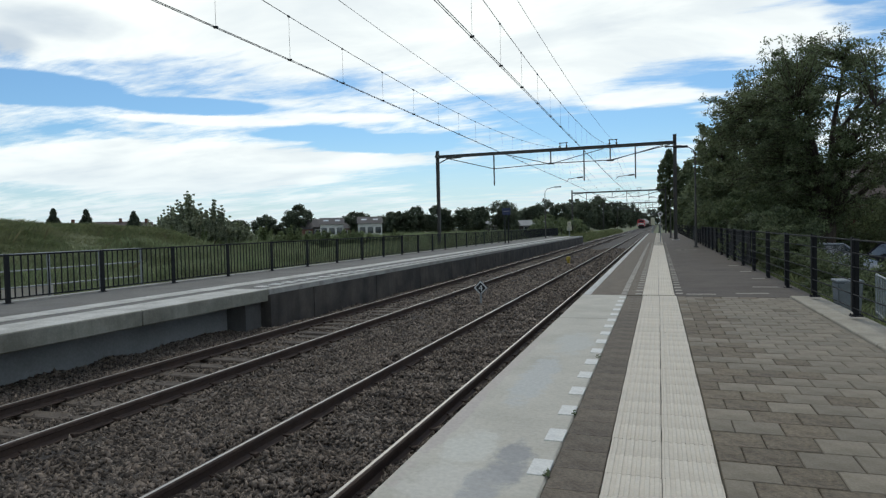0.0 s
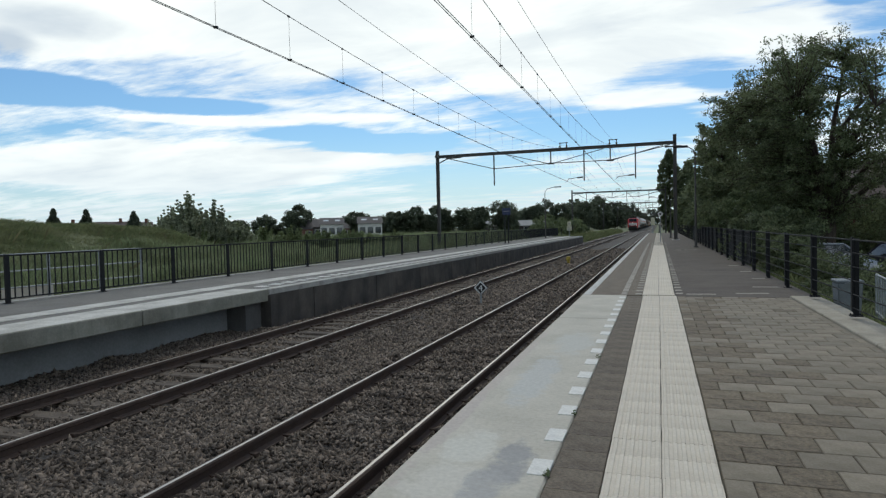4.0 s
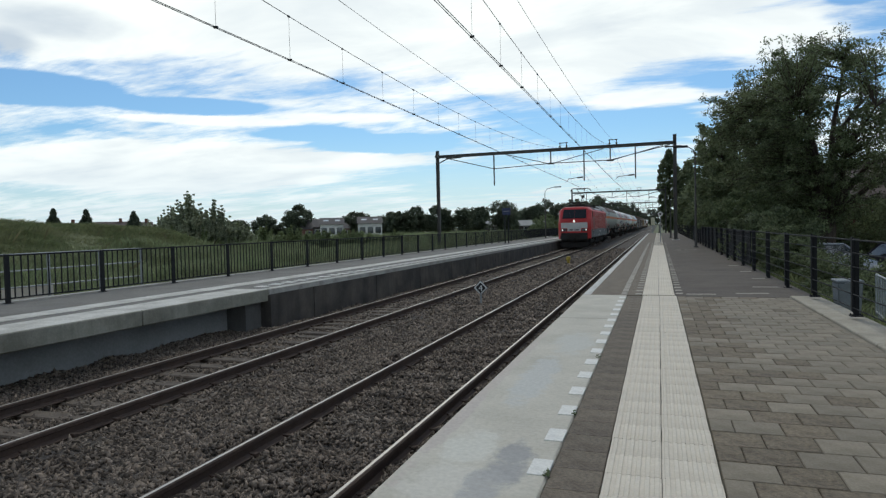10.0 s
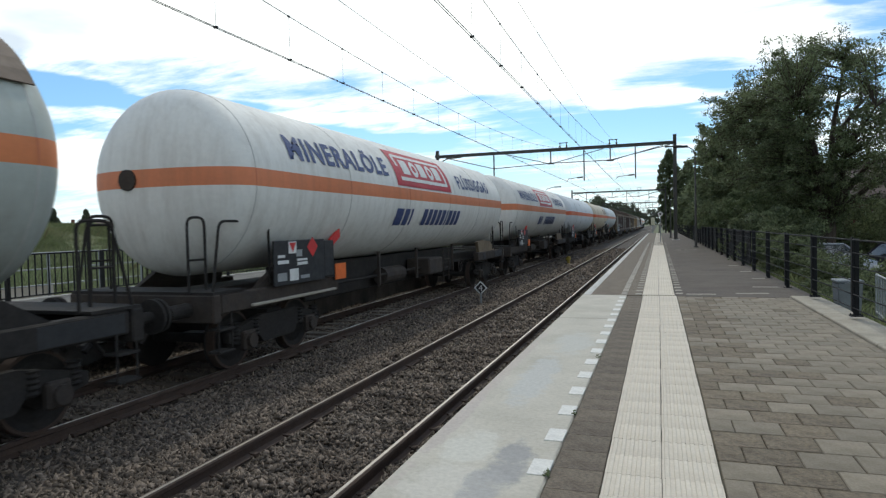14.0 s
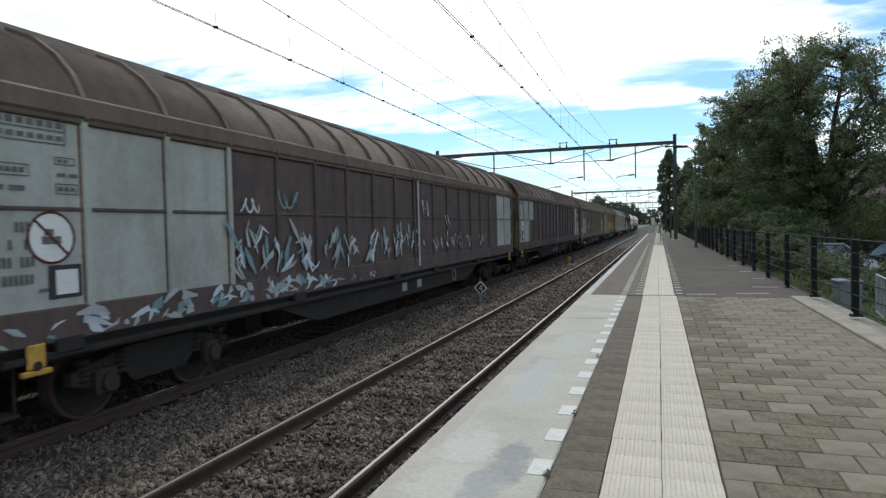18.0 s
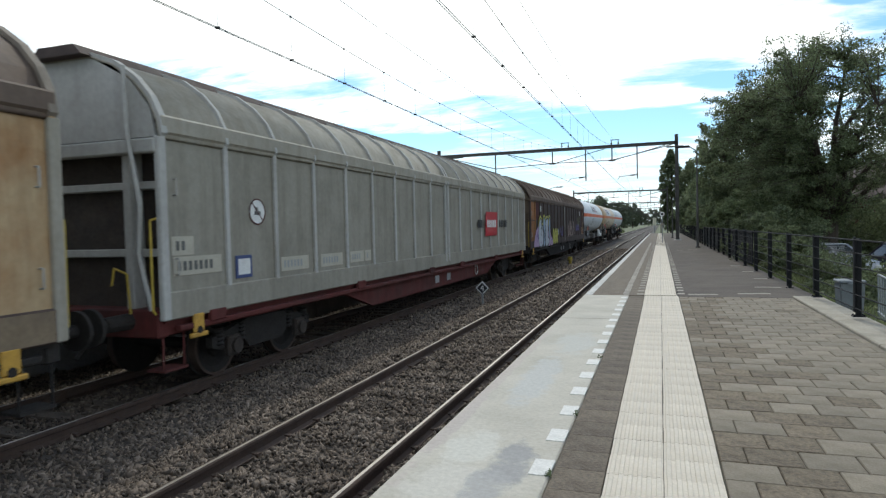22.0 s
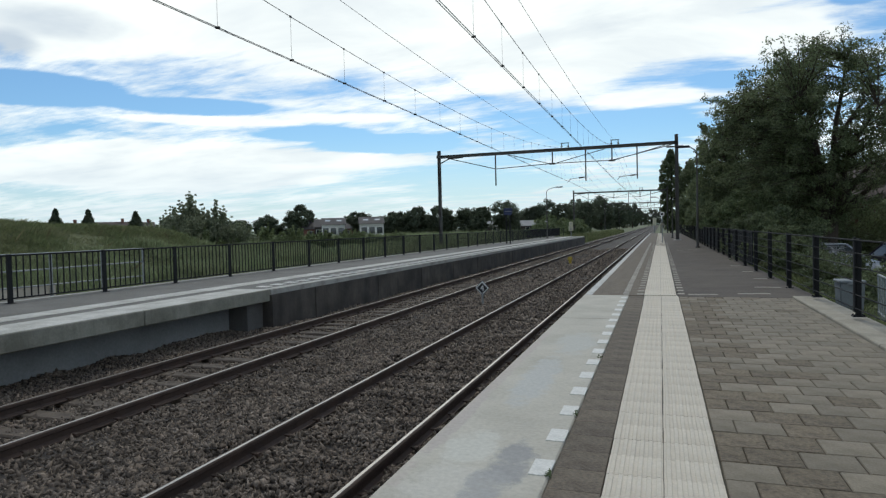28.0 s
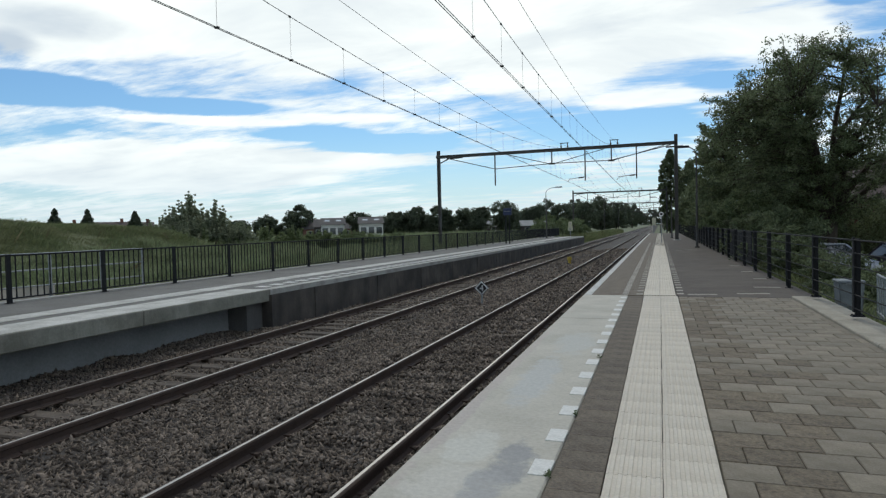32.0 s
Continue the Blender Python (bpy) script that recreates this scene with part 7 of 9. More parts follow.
def tank_wagon(label, s0, s1, c0, c1, paint, seed, shield=False, frame_mat=None, panel_y=1.6, end_mat=None, board=(1.6, 0.73, 1.25), dome=0.66, full=0.75, rail_mat=None, plate_at=None):
    """A four-axle gas tank wagon, from s0 to s1 along the train; its barrel runs from c0 to c1."""
    rnd = np.random.default_rng(seed)
    root = vehicle("tank_wagon", label, "tank wagon", s0, "tank wagons of the freight train")
    L, a, b = s1 - s0, c0 - s0, c1 - s0
    fm = frame_mat or M["gear"]
    D = dome
    prof = []
    for k in range(0, 9):
        t = math.pi / 2 * (1 - k / 8)
        prof.append((a - D * math.sin(t), max(0.004, TANK_R * math.cos(t) ** full if k else 0.004)))
    prof += [(b + 0.66 * math.sin(math.pi / 2 * k / 8), max(0.004, TANK_R * math.cos(math.pi / 2 * k / 8) ** 0.75 if k < 8 else 0.004)) for k in range(0, 9)]
    bm = bmesh.new()
    lathe_y(bm, prof, 56, TANK_Z)
    part("tank", bm, paint, root, smooth=True)
    # weld seams
    n = max(4, int((b - a) / 2.7))
    for k in range(n + 1):
        y = a + (b - a) * k / n
        bm = bmesh.new()
        lathe_y(bm, [(y - 0.012, TANK_R - 0.01), (y - 0.008, TANK_R + 0.004), (y + 0.008, TANK_R + 0.004), (y + 0.012, TANK_R - 0.01)], 56, TANK_Z)
        part("weld_seam", bm, M["seam_cream"] if paint in (M["tank_cream"], M["tank_rusty"]) else M["seam_grey"], root, smooth=False)
    if shield:
        bm = bmesh.new()
        N = 20
        r = TANK_R + 0.05
        P = [(r * math.cos(radians(28 + 124 * i / N)), TANK_Z + r * math.sin(radians(28 + 124 * i / N))) for i in range(N + 1)]
        Q = [((r - 0.02) * x / r, TANK_Z + (r - 0.02) * (z - TANK_Z) / r) for x, z in P]
        prism(bm, P + Q[::-1], a + 0.25, b + 0.1)
        sh = part("sun_shield", bm, M["sunshield"], root, "rusty brown sun shield over the tank")
        for k in range(3):
            y = a + (b - a) * (k + 0.6) / 3
            bm = bmesh.new()
            arc = [(math.cos(radians(28 + 124 * i / N)), math.sin(radians(28 + 124 * i / N))) for i in range(N + 1)]
            prism(bm, [((r + 0.018) * cx, TANK_Z + (r + 0.018) * cz) for cx, cz in arc] + [((r - 0.004) * cx, TANK_Z + (r - 0.004) * cz) for cx, cz in arc[::-1]], y - 0.018, y + 0.018)
            part("strap", bm, M["loco_roof"] if k == 1 else M["sunshield"], sh)
    # end frames: draw sill, headstock, saddles, platform
    for e in (0, 1):
        f = (lambda y: y) if e == 0 else (lambda y: L - y)
        def span(p, q):
            return (min(f(p), f(q)), max(f(p), f(q)))
        part("headstock", boxes((-1.32, 1.32, *span(0.62, 0.80), 0.86, 1.26), bevel=0.02), fm, root)
        part("draw_sill", boxes((-0.4, 0.4, *span(0.72, 4.4), 0.92, 1.24), bevel=0.02), fm, root)
        part("end_platform", boxes((-1.30, 1.30, *span(0.64, 1.35), 1.26, 1.30)), M["gear"], root)
        for sx in (-1, 1):
            bm = bmesh.new()
            q = [(1.75, 1.24), (3.9, 1.24), (4.1, 1.62), (3.4, 1.66), (2.4, 1.60)]
            A = [bm.verts.new((sx * 1.12, f(y), z)) for y, z in q]
            B = [bm.verts.new((sx * 1.22, f(y), z)) for y, z in q]
            for i in range(5):
                bm.faces.new((A[i], A[(i + 1) % 5], B[(i + 1) % 5], B[i]))
            bm.faces.new(A)
            bm.faces.new(B[::-1])
            part("saddle", bm, (end_mat or fm) if e else fm, root)
        buffers(root, f(0.62), -1 if e == 0 else 1)
        bogie(root, f(2.55))
        # hand rails
        for sx in (-1, 1):
            far = 1.45 if seed not in (2, 3) else 2.1
            for k, q in enumerate(([(sx * 0.9, f(0.64), 1.28), (sx * 0.9, f(0.64), 2.36), (sx * 0.9, f(1.0), 2.36), (sx * 0.9, f(1.0), 1.30)],
                                   [(sx * 1.24, f(0.72), 1.30), (sx * 1.24, f(1.0 if far < 2 else 0.9), 2.30), (sx * 1.24, f(far), 2.30), (sx * 1.24, f(far), 1.30)])):
                bm = bmesh.new()
                tube(bm, rounded(q, 0.13), 0.02)
                rail = part("hand_rail", bm, rail_mat or M["gear"], root)
                if k == 0:
                    bm = bmesh.new()
                    tube(bm, [(sx * 0.9, f(0.64), 1.75), (sx * 0.9, f(1.0), 1.75)], 0.016)
                    part("cross_bar", bm, rail_mat or M["gear"], rail)
        for sx in (-1, 1):
            bm = boxes((sx * 1.12, sx * 1.34, *span(0.72, 1.05), 0.42, 0.45), (sx * 1.12, sx * 1.34, *span(0.72, 1.05), 0.74, 0.77))
            rod(bm, (sx * 1.3, f(0.74), 0.42), (sx * 1.3, f(0.74), 1.0), 0.015)
            rod(bm, (sx * 1.3, f(1.03), 0.42), (sx * 1.3, f(1.03), 1.0), 0.015)
            part("step", bm, M["gear"], root)
    for sx in (-1, 1):
        for e, (y0, y1) in enumerate(((0.82, 4.3), (L - 4.3, L - 0.82))):
            part("side_sill", boxes((min(sx * 1.12, sx * 1.30), max(sx * 1.12, sx * 1.30), y0, y1, 0.97, 1.25), bevel=0.02), end_mat if e and end_mat and end_mat is not M["sill_tan"] else fm, root)
            if e:
                part("sill_plate", boxes((min(sx * 1.295, sx * 1.306), max(sx * 1.295, sx * 1.306), y0 + 0.6, y0 + 0.95, 0.97, 1.22)), M["board"], root)
                part("sill_plate", boxes((min(sx * 1.295, sx * 1.306), max(sx * 1.295, sx * 1.306), y0 + 2.3, y0 + 3.4, 1.0, 1.22)), M["board"], root)
    # added beam, no known wagon part: keeps the gap under the tank dark
    part("centre_beam", boxes((-0.45, 0.45, 4.42, L - 4.42, 0.70, 1.46), bevel=0.03), M["gear"], root)
    # boards, hazard plates, valves and brake gear
    data_board(root, panel_y, board[2], board[0], board[1], rnd)
    if board[0] < 2:
        part("board_side", boxes((1.30, 1.395, panel_y + board[0] + 0.01, panel_y + board[0] + 0.36, 1.3, 1.95), bevel=0.01), M["board"], root)
    if plate_at:
        oy, oz = panel_y + plate_at[0], board[2] + plate_at[1]
        o = part("orange_plate", boxes((1.39, 1.415, oy, oy + 0.40, oz, oz + 0.31), bevel=0.005), M["orange_plate"], root, "orange hazard number plate")
        part("divider", boxes((1.414, 1.418, oy, oy + 0.40, oz + 0.15, oz + 0.165)), M["ink_black"], o)
        bar_row(root, oy + 0.08, oz + 0.19, 1.415, [0.09, 0.09], 0.08, 0.05, M["ink_black"], "number_bar", 0.003)
        bar_row(root, oy + 0.05, oz + 0.04, 1.415, [0.06] * 4, 0.08, 0.025, M["ink_black"], "number_bar", 0.003)
    else:
        part("orange_plate", boxes((1.39, 1.415, panel_y + board[0] - 0.5, panel_y + board[0] - 0.12, board[2] + 0.08, board[2] + 0.36), bevel=0.005) if board[0] > 2 else boxes((1.38, 1.41, panel_y + board[0] + 0.40, panel_y + board[0] + 0.80, 1.2, 1.5), bevel=0.005), M["orange_plate"], root, "orange hazard number plate")
    bm = boxes((1.20, 1.26, panel_y + board[0] + 0.5, panel_y + board[0] + 0.87, 1.80, 1.96))
    for v in bm.verts:
        if v.co.y > panel_y + board[0] + 0.65:
            v.co.z += 0.2
    part("flag_plate", bm, M["red_plate"] if not plate_at else M["gear"], root)
    seed < 3 and part("chevron_step", boxes((1.28, 1.36, panel_y - 0.5, panel_y + 2.1, 1.0, 1.045), bevel=0.01), M["dash"], root)
    mid = (a + b) / 2
    bm = bmesh.new()
    rod(bm, (0.75, mid - 1.9, 1.0), (0.75, mid - 0.7, 1.0), 0.2, 14)
    part("air_reservoir", bm, fm, root)
    part("valve_box", boxes((0.5, 1.2, mid + 0.4, mid + 1.5, 0.85, 1.30), bevel=0.04), fm, root)
    bm = bmesh.new()
    tube(bm, [(1.05, mid + 2.0, 1.5), (1.15, mid + 1.7, 0.55)], 0.02)
    tube(bm, [(1.05, mid + 2.5, 1.5), (1.15, mid + 2.2, 0.55)], 0.02)
    for k in range(3):
        rod(bm, (1.1, mid + 1.78 + 0.07 * k, 0.7 + 0.25 * k), (1.1, mid + 2.28 + 0.07 * k, 0.7 + 0.25 * k), 0.015)
    part("side_ladder", bm, M["gear_brown"], root)
    bm = bmesh.new()
    shifted(bm, 0, 0)
    for k in range(12):
        t0, t1 = 2 * math.pi * k / 12, 2 * math.pi * (k + 1) / 12
        rod(bm, (1.2, mid + 3.2 + 0.2 * math.cos(t0), 0.95 + 0.2 * math.sin(t0)), (1.2, mid + 3.2 + 0.2 * math.cos(t1), 0.95 + 0.2 * math.sin(t1)), 0.016, 5)
    for t in (0.4, 2.5, 4.6):
        rod(bm, (1.2, mid + 3.2, 0.95), (1.2, mid + 3.2 + 0.2 * math.cos(t), 0.95 + 0.2 * math.sin(t)), 0.012, 5)
    part("brake_wheel", bm, M["gear_brown"], root)
    bm = bmesh.new()
    for x in (-0.9, 0.9):
        tube(bm, [(x, 3.6, 1.05), (x, L - 3.6, 1.05)], 0.03)
    part("brake_pipe", bm, M["gear"], root)
    for y in (mid - 2.6, mid - 0.2, mid + 2.9):
        part("hanger", boxes((1.0, 1.06, y, y + 0.07, 0.8, 1.62)), fm, root)
    return root, a, b


def end_cap(root, a, reach, paint):
    """The front dome and first shell ring of a tank, in a paint of its own."""
    bm = bmesh.new()
    prof = [(a - 0.004 - 0.66 * math.sin(math.pi / 2 * (1 - k / 8)), max(0.004, (TANK_R + 0.003) * math.cos(math.pi / 2 * (1 - k / 8)) ** 0.75 if k else 0.004)) for k in range(9)]
    lathe_y(bm, prof + [(a + reach, TANK_R + 0.003), (a + reach + 0.002, TANK_R - 0.02)], 56, TANK_Z)
    part("end_shell", bm, paint, root, "brown rust-soiled front end of the tank", smooth=True)


def logo_row(root, y, z, widths, h, gap, mat, name="logo_shape", slant=0.0):
    for w in widths:
        part(name, on_tank(bars_like([w], h, 0, slant), y, z, TANK_Z, TANK_R), mat, root)
        y += w + gap


def logo_bars(root, y, z, h, mat, mat_o, width=4.2):
    """A brand name as a row of plain wedges and rings of its size, with its coloured ring."""
    r = h * 0.56
    u = width / 7.6

    def put(shape, x, mt, name="logo_shape"):
        part(name, on_tank(shifted(shape, x, 0), y, z, TANK_Z, TANK_R), mt, root)
    for k in range(2):
        wedge = bmesh.new()
        x0 = u * 0.62 * k
        wedge.faces.new([wedge.verts.new(p) for p in ((x0, h * 1.1, 0), (x0 + u * 0.22, 0, 0), (x0 + u * 0.46, 0, 0), (x0 + u * 0.66, h * 1.1, 0), (x0 + u * 0.46, h * 1.1, 0), (x0 + u * 0.34, h * 0.35, 0), (x0 + u * 0.22, h * 1.1, 0))])
        put(wedge, 0, mat)
    for k in range(6):
        ring = ring_shape(r * 0.56, r, 18)
        for v in ring.verts:
            v.co.x *= 0.74
        put(shifted(ring, 0, r), u * (1.95 + 0.98 * k), mat_o if k == 3 else mat, "logo_ring" if k == 3 else "logo_shape")


def fitted_letters(root, word, size, y, z, width):
    bm = glyphs(word, size, 1.12, 0.018)
    w = max(v.co.x for v in bm.verts)
    for v in bm.verts:
        v.co.x *= width / w
    part("lettering", on_tank(bm, y, z, TANK_Z, TANK_R), M["ink_blue"], root, "dark blue painted lettering")


def build_tanks():
    r, a, b = tank_wagon("pale grey gas tank wagon with brown sun shield and orange stripe", 19.19, 39.80, 21.27, 37.78, M["tank_grey"], 1, shield=True, panel_y=2.4, board=(2.1, 0.92, 1.06))
    logo_row(r, 3.3, TANK_Z + 0.30, [0.27, 0.27, 0.24, 0.27], 0.36, 0.06, M["ink_blue"], slant=0.15)
    logo_row(r, 2.2, TANK_Z + 0.3, [0.3, 0.25, 0.1], 0.09, 0.08, M["ink_black"], "marking_bar")
    for k, (s0, s1, c0, c1) in enumerate(((39.80, 58.44, 41.32, 56.92), (58.44, 76.47, 59.96, 74.95))):
        r, a, b = tank_wagon("white gas tank wagon with orange stripe and blue lettering", s0, s1, c0, c1, M["tank_white"], 2 + k, frame_mat=M["gear_brown"], panel_y=2.0, end_mat=M["sill_tan"])
        fitted_letters(r, "MINERALÖLE", 0.62, 2.5, TANK_Z + 0.42, 4.1)
        fitted_letters(r, "FLÜSSIGGAS", 0.60, 11.85, TANK_Z + 0.40, 3.6)
        # red emblem with a white frame and plain shapes
        ey, ez = 7.02, TANK_Z + 0.22
        e = part("emblem", on_tank(plate(4.0, 1.0), ey, ez, TANK_Z, TANK_R), M["ink_red"], r, "red emblem plate with white frame")
        for bar in (shifted(plate(3.3, 0.09), 0.3, 0.14), shifted(plate(3.3, 0.09), 0.3, 0.78), shifted(plate(0.13, 0.72), 3.6, 0.15), shifted(plate(0.13, 0.3), 0.22, 0.5)):
            part("emblem_bar", on_tank(bar, ey, ez, TANK_Z, TANK_R, 0.017), M["ink_white"], e)
        for j in range(5):
            x = 0.55 + 0.58 * j
            shape = shifted(ring_shape(0.11, 0.23, 14), x + 0.25, 0.5) if j in (1, 3) else shifted(plate(0.46, 0.40), x, 0.31)
            part("emblem_shape", on_tank(shape, ey, ez, TANK_Z, TANK_R, 0.017), M["ink_white"], e)
        logo_row(r, 6.95, TANK_Z - 0.74, [0.42, 0.30, 0.12], 0.42, 0.1, M["ink_blue"], "number_bar", 0.12)
        logo_row(r, 8.75, TANK_Z - 0.74, [0.28, 0.26, 0.28, 0.26, 0.28, 0.1, 0.28, 0.28, 0.28], 0.44, 0.1, M["ink_blue"], "number_bar", 0.12)
        bm = bmesh.new()
        rod(bm, (-0.35, 0.84, TANK_Z + 0.02), (-0.35, 1.0, TANK_Z + 0.02), 0.16, 16)
        part("gauge_cover", bm, M["gear_brown"], r)
    r, a, b = tank_wagon("off-white gas tank wagon with cream end and red stripe", 76.47, 94.49, 77.99, 93.18, M["tank_bright"], 4)
    r, a, b = tank_wagon("soiled cream gas tank wagon with red stripe", 94.49, 110.80, 96.01, 109.48, M["tank_cream"], 5, frame_mat=M["gear_brown"], panel_y=0.35, end_mat=M["sill_tan"], board=(1.2, 0.73, 1.25))
    logo_bars(r, 10.5, TANK_Z + 0.32, 0.50, M["ink_black"], M["ink_grey"])
    logo_row(r, 12.6, TANK_Z - 0.62, [0.6, 0.35, 0.4], 0.10, 0.08, M["ink_black"], "number_bar")
    part("marking_panel", on_tank(plate(1.9, 0.18), 12.5, TANK_Z - 0.66, TANK_Z, TANK_R, 0.008), M["ink_grey"], r)
    r, a, b = tank_wagon("blue-white gas tank wagon with faded red stripe", 110.80, 127.01, 112.37, 125.69, M["tank_soft"], 6, panel_y=1.05)
    part("logo_field", on_tank(plate(2.2, 0.66), 1.92, TANK_Z + 0.22, TANK_Z, TANK_R, 0.008), M["ink_white"], r)
    part("logo_ring", on_tank(shifted(ring_shape(0.17, 0.22, 4, 1.0), 0.75, 0.33), 1.92, TANK_Z + 0.22, TANK_Z, TANK_R, 0.012), M["ink_blue"], r)
    part("logo_shape", on_tank(stroke([(1.05, 0.10), (1.15, 0.55), (1.3, 0.3), (1.45, 0.10), (1.52, 0.58)], 0.06, 0), 1.92, TANK_Z + 0.22, TANK_Z, TANK_R, 0.012), M["ink_blue"], r)
    r, a, b = tank_wagon("clean white gas tank wagon with orange stripe", 266.20, 284.19, 268.39, 282.67, M["tank_bright"], 7, panel_y=1.92, frame_mat=M["sill_grey"], end_mat=M["loco_white"], board=(1.62, 0.80, 1.21), dome=0.95, full=0.55, rail_mat=M["galv"], plate_at=(0.09, 0.47))
    logo_bars(r, 6.69, TANK_Z + 0.34, 0.55, M["ink_black"], M["ink_red"])
    for st in tag_scrawl(np.random.default_rng(5), 5, 0.65, 0.06):
        part("scrawl", on_tank(st, 6.13, TANK_Z - 0.85, TANK_Z, TANK_R), M["ink_black"], r, "black scrawled graffiti")
    r, a, b = tank_wagon("rust-streaked cream gas tank wagon with orange stripe", 284.19, 302.22, 285.71, 300.80, M["tank_rusty"], 8, frame_mat=M["gear_brown"], panel_y=1.54)
    end_cap(r, a, 1.55, M["tank_brown_end"])
    part("logo_field", on_tank(plate(5.7, 0.85), 4.3, TANK_Z + 0.20, TANK_Z, TANK_R, 0.008), M["tank_bright"], r)
    logo_bars(r, 4.5, TANK_Z + 0.36, 0.58, M["ink_black"], M["ink_red"])
    for st in tag_scrawl(np.random.default_rng(9), 8, 0.75, 0.04):
        part("scrawl", on_tank(st, 4.4, TANK_Z - 1.12, TANK_Z, TANK_R), M["ink_black"], r, "thin black scrawled graffiti")
    r, a, b = tank_wagon("white gas tank wagon with bright orange-red stripe at the train's end", 302.22, 320.25, 303.74, 318.83, M["tank_bright"], 9, panel_y=1.98)
    ring = bmesh.new()
    lathe_y(ring, [(a - 0.45, 0.34), (a - 0.60, 0.34), (a - 0.62, 0.30), (a - 0.64, 0.22), (a - 0.66, 0.004)][::-1], 24, 0.0)
    for v in ring.verts:
        v.co += Vector((0.35, 0, TANK_Z - 0.62))
    part("manhole", ring, M["tank_bright"], r)
    part("logo_field", on_tank(plate(1.4, 0.6), 1.95, TANK_Z + 0.27, TANK_Z, TANK_R, 0.008), M["ink_blue"], r)
    part("logo_field", on_tank(shifted(plate(1.28, 0.5), 0.06, 0.05), 1.95, TANK_Z + 0.27, TANK_Z, TANK_R, 0.011), M["ink_white"], r)
    for dx in (0.42, 0.95):
        part("logo_shape", on_tank(shifted(ring_shape(0.01, 0.19, 14), dx, 0.3), 1.95, TANK_Z + 0.27, TANK_Z, TANK_R, 0.014), M["ink_blue"], r)
    logo_row(r, 13.2, TANK_Z - 0.3, [0.25, 0.3, 0.25], 0.2, 0.1, M["ink_blue"], "marking_bar")
    for x in (-0.9, 0.9):
        bm = bmesh.new()
        rod(bm, (x, 17.2, 1.45), (x, 17.3, 1.45), 0.11, 12)
        part("tail_lamp", bm, M["red_plate"], r)


build_tanks()


# ------------------------------------------------ sliding-wall vans
def van_paint(name, color, second, streak=0.3, streak_color=(0.03, 0.02, 0.017), rough=0.8):
    return material(name, color, rough, second=second, scale=1.1, amount=0.85, grain=14, grain_amount=0.08, bump=0.04, spec=0.25, streak=streak, streak_color=streak_color)


M["van_brown"] = van_paint("van_brown", (0.108, 0.078, 0.07), (0.068, 0.053, 0.05), 0.45)
M["g_faded_red"] = material("faded_red_spray", (0.24, 0.085, 0.06), 0.8, second=(0.17, 0.08, 0.06), scale=5, bump=0)
M["g_olive"] = material("faded_olive_spray", (0.17, 0.165, 0.06), 0.8, second=(0.12, 0.11, 0.05), scale=5, bump=0)
M["van_rusty"] = van_paint("van_rusty_maroon", (0.105, 0.043, 0.032), (0.075, 0.035, 0.027), 0.4)
M["van_tan"] = van_paint("van_faded_tan", (0.30, 0.185, 0.09), (0.24, 0.14, 0.065), 0.4)
M["van_end"] = van_paint("van_end_brown", (0.210, 0.166, 0.120), (0.132, 0.100, 0.072), 0.5)
M["van_post_grey"] = van_paint("van_post_grey", (0.403, 0.394, 0.370), (0.325, 0.316, 0.291), 0.25, (0.14, 0.11, 0.08))
M["rust_edge"] = van_paint("rusty_edge", (0.17, 0.085, 0.04), (0.09, 0.05, 0.028), 0.4)
M["van_dark"] = van_paint("van_dark_brown", (0.082, 0.058, 0.05), (0.05, 0.038, 0.035), 0.45)
M["van_olive"] = van_paint("van_grey_brown", (0.165, 0.129, 0.095), (0.104, 0.081, 0.061), 0.45)
M["van_white"] = van_paint("van_dirty_white", (0.38, 0.385, 0.355), (0.27, 0.27, 0.245), 0.3, (0.16, 0.13, 0.10))
M["van_beige"] = van_paint("van_rusty_beige", (0.46, 0.345, 0.205), (0.30, 0.15, 0.06), 0.55, (0.17, 0.08, 0.03))
M["van_orange"] = van_paint("van_rust_orange", (0.30, 0.14, 0.055), (0.15, 0.055, 0.026), 0.5, (0.10, 0.05, 0.03))
M["van_maroon"] = van_paint("van_maroon", (0.085, 0.018, 0.02), (0.06, 0.018, 0.02), 0.3)
M["van_grey"] = van_paint("van_light_grey", (0.279, 0.260, 0.217), (0.217, 0.201, 0.165), 0.45, (0.13, 0.11, 0.08))
M["van_roof"] = van_paint("van_roof_brown", (0.155, 0.115, 0.09), (0.105, 0.08, 0.064), 0.35)
M["van_roof_grey"] = van_paint("van_roof_grey", (0.33, 0.305, 0.255), (0.26, 0.24, 0.195), 0.4, (0.14, 0.11, 0.07))
M["van_frame_red"] = van_paint("van_red_frame", (0.10, 0.025, 0.022), (0.065, 0.025, 0.022), 0.4)
M["plate_cream"] = material("cream_marking_plate", (0.42, 0.39, 0.32), 0.75, second=(0.33, 0.30, 0.24), scale=6, bump=0)
# roof ribs paler than the roof between them
M["rib_edge"] = van_paint("worn_rib_edge", (0.25, 0.215, 0.175), (0.17, 0.135, 0.105), 0.35)
M["bracket"] = material("bracket_yellow", (0.50, 0.29, 0.045), 0.7, second=(0.30, 0.16, 0.03), scale=9, amount=0.7, bump=0.03)
M["tape"] = material("pale_panel_trim", (0.38, 0.37, 0.34), 0.7, second=(0.24, 0.22, 0.2), scale=3, bump=0.03)
M["g_white"] = material("spray_white", (0.50, 0.54, 0.58), 0.6, second=(0.40, 0.44, 0.50), scale=2, bump=0)
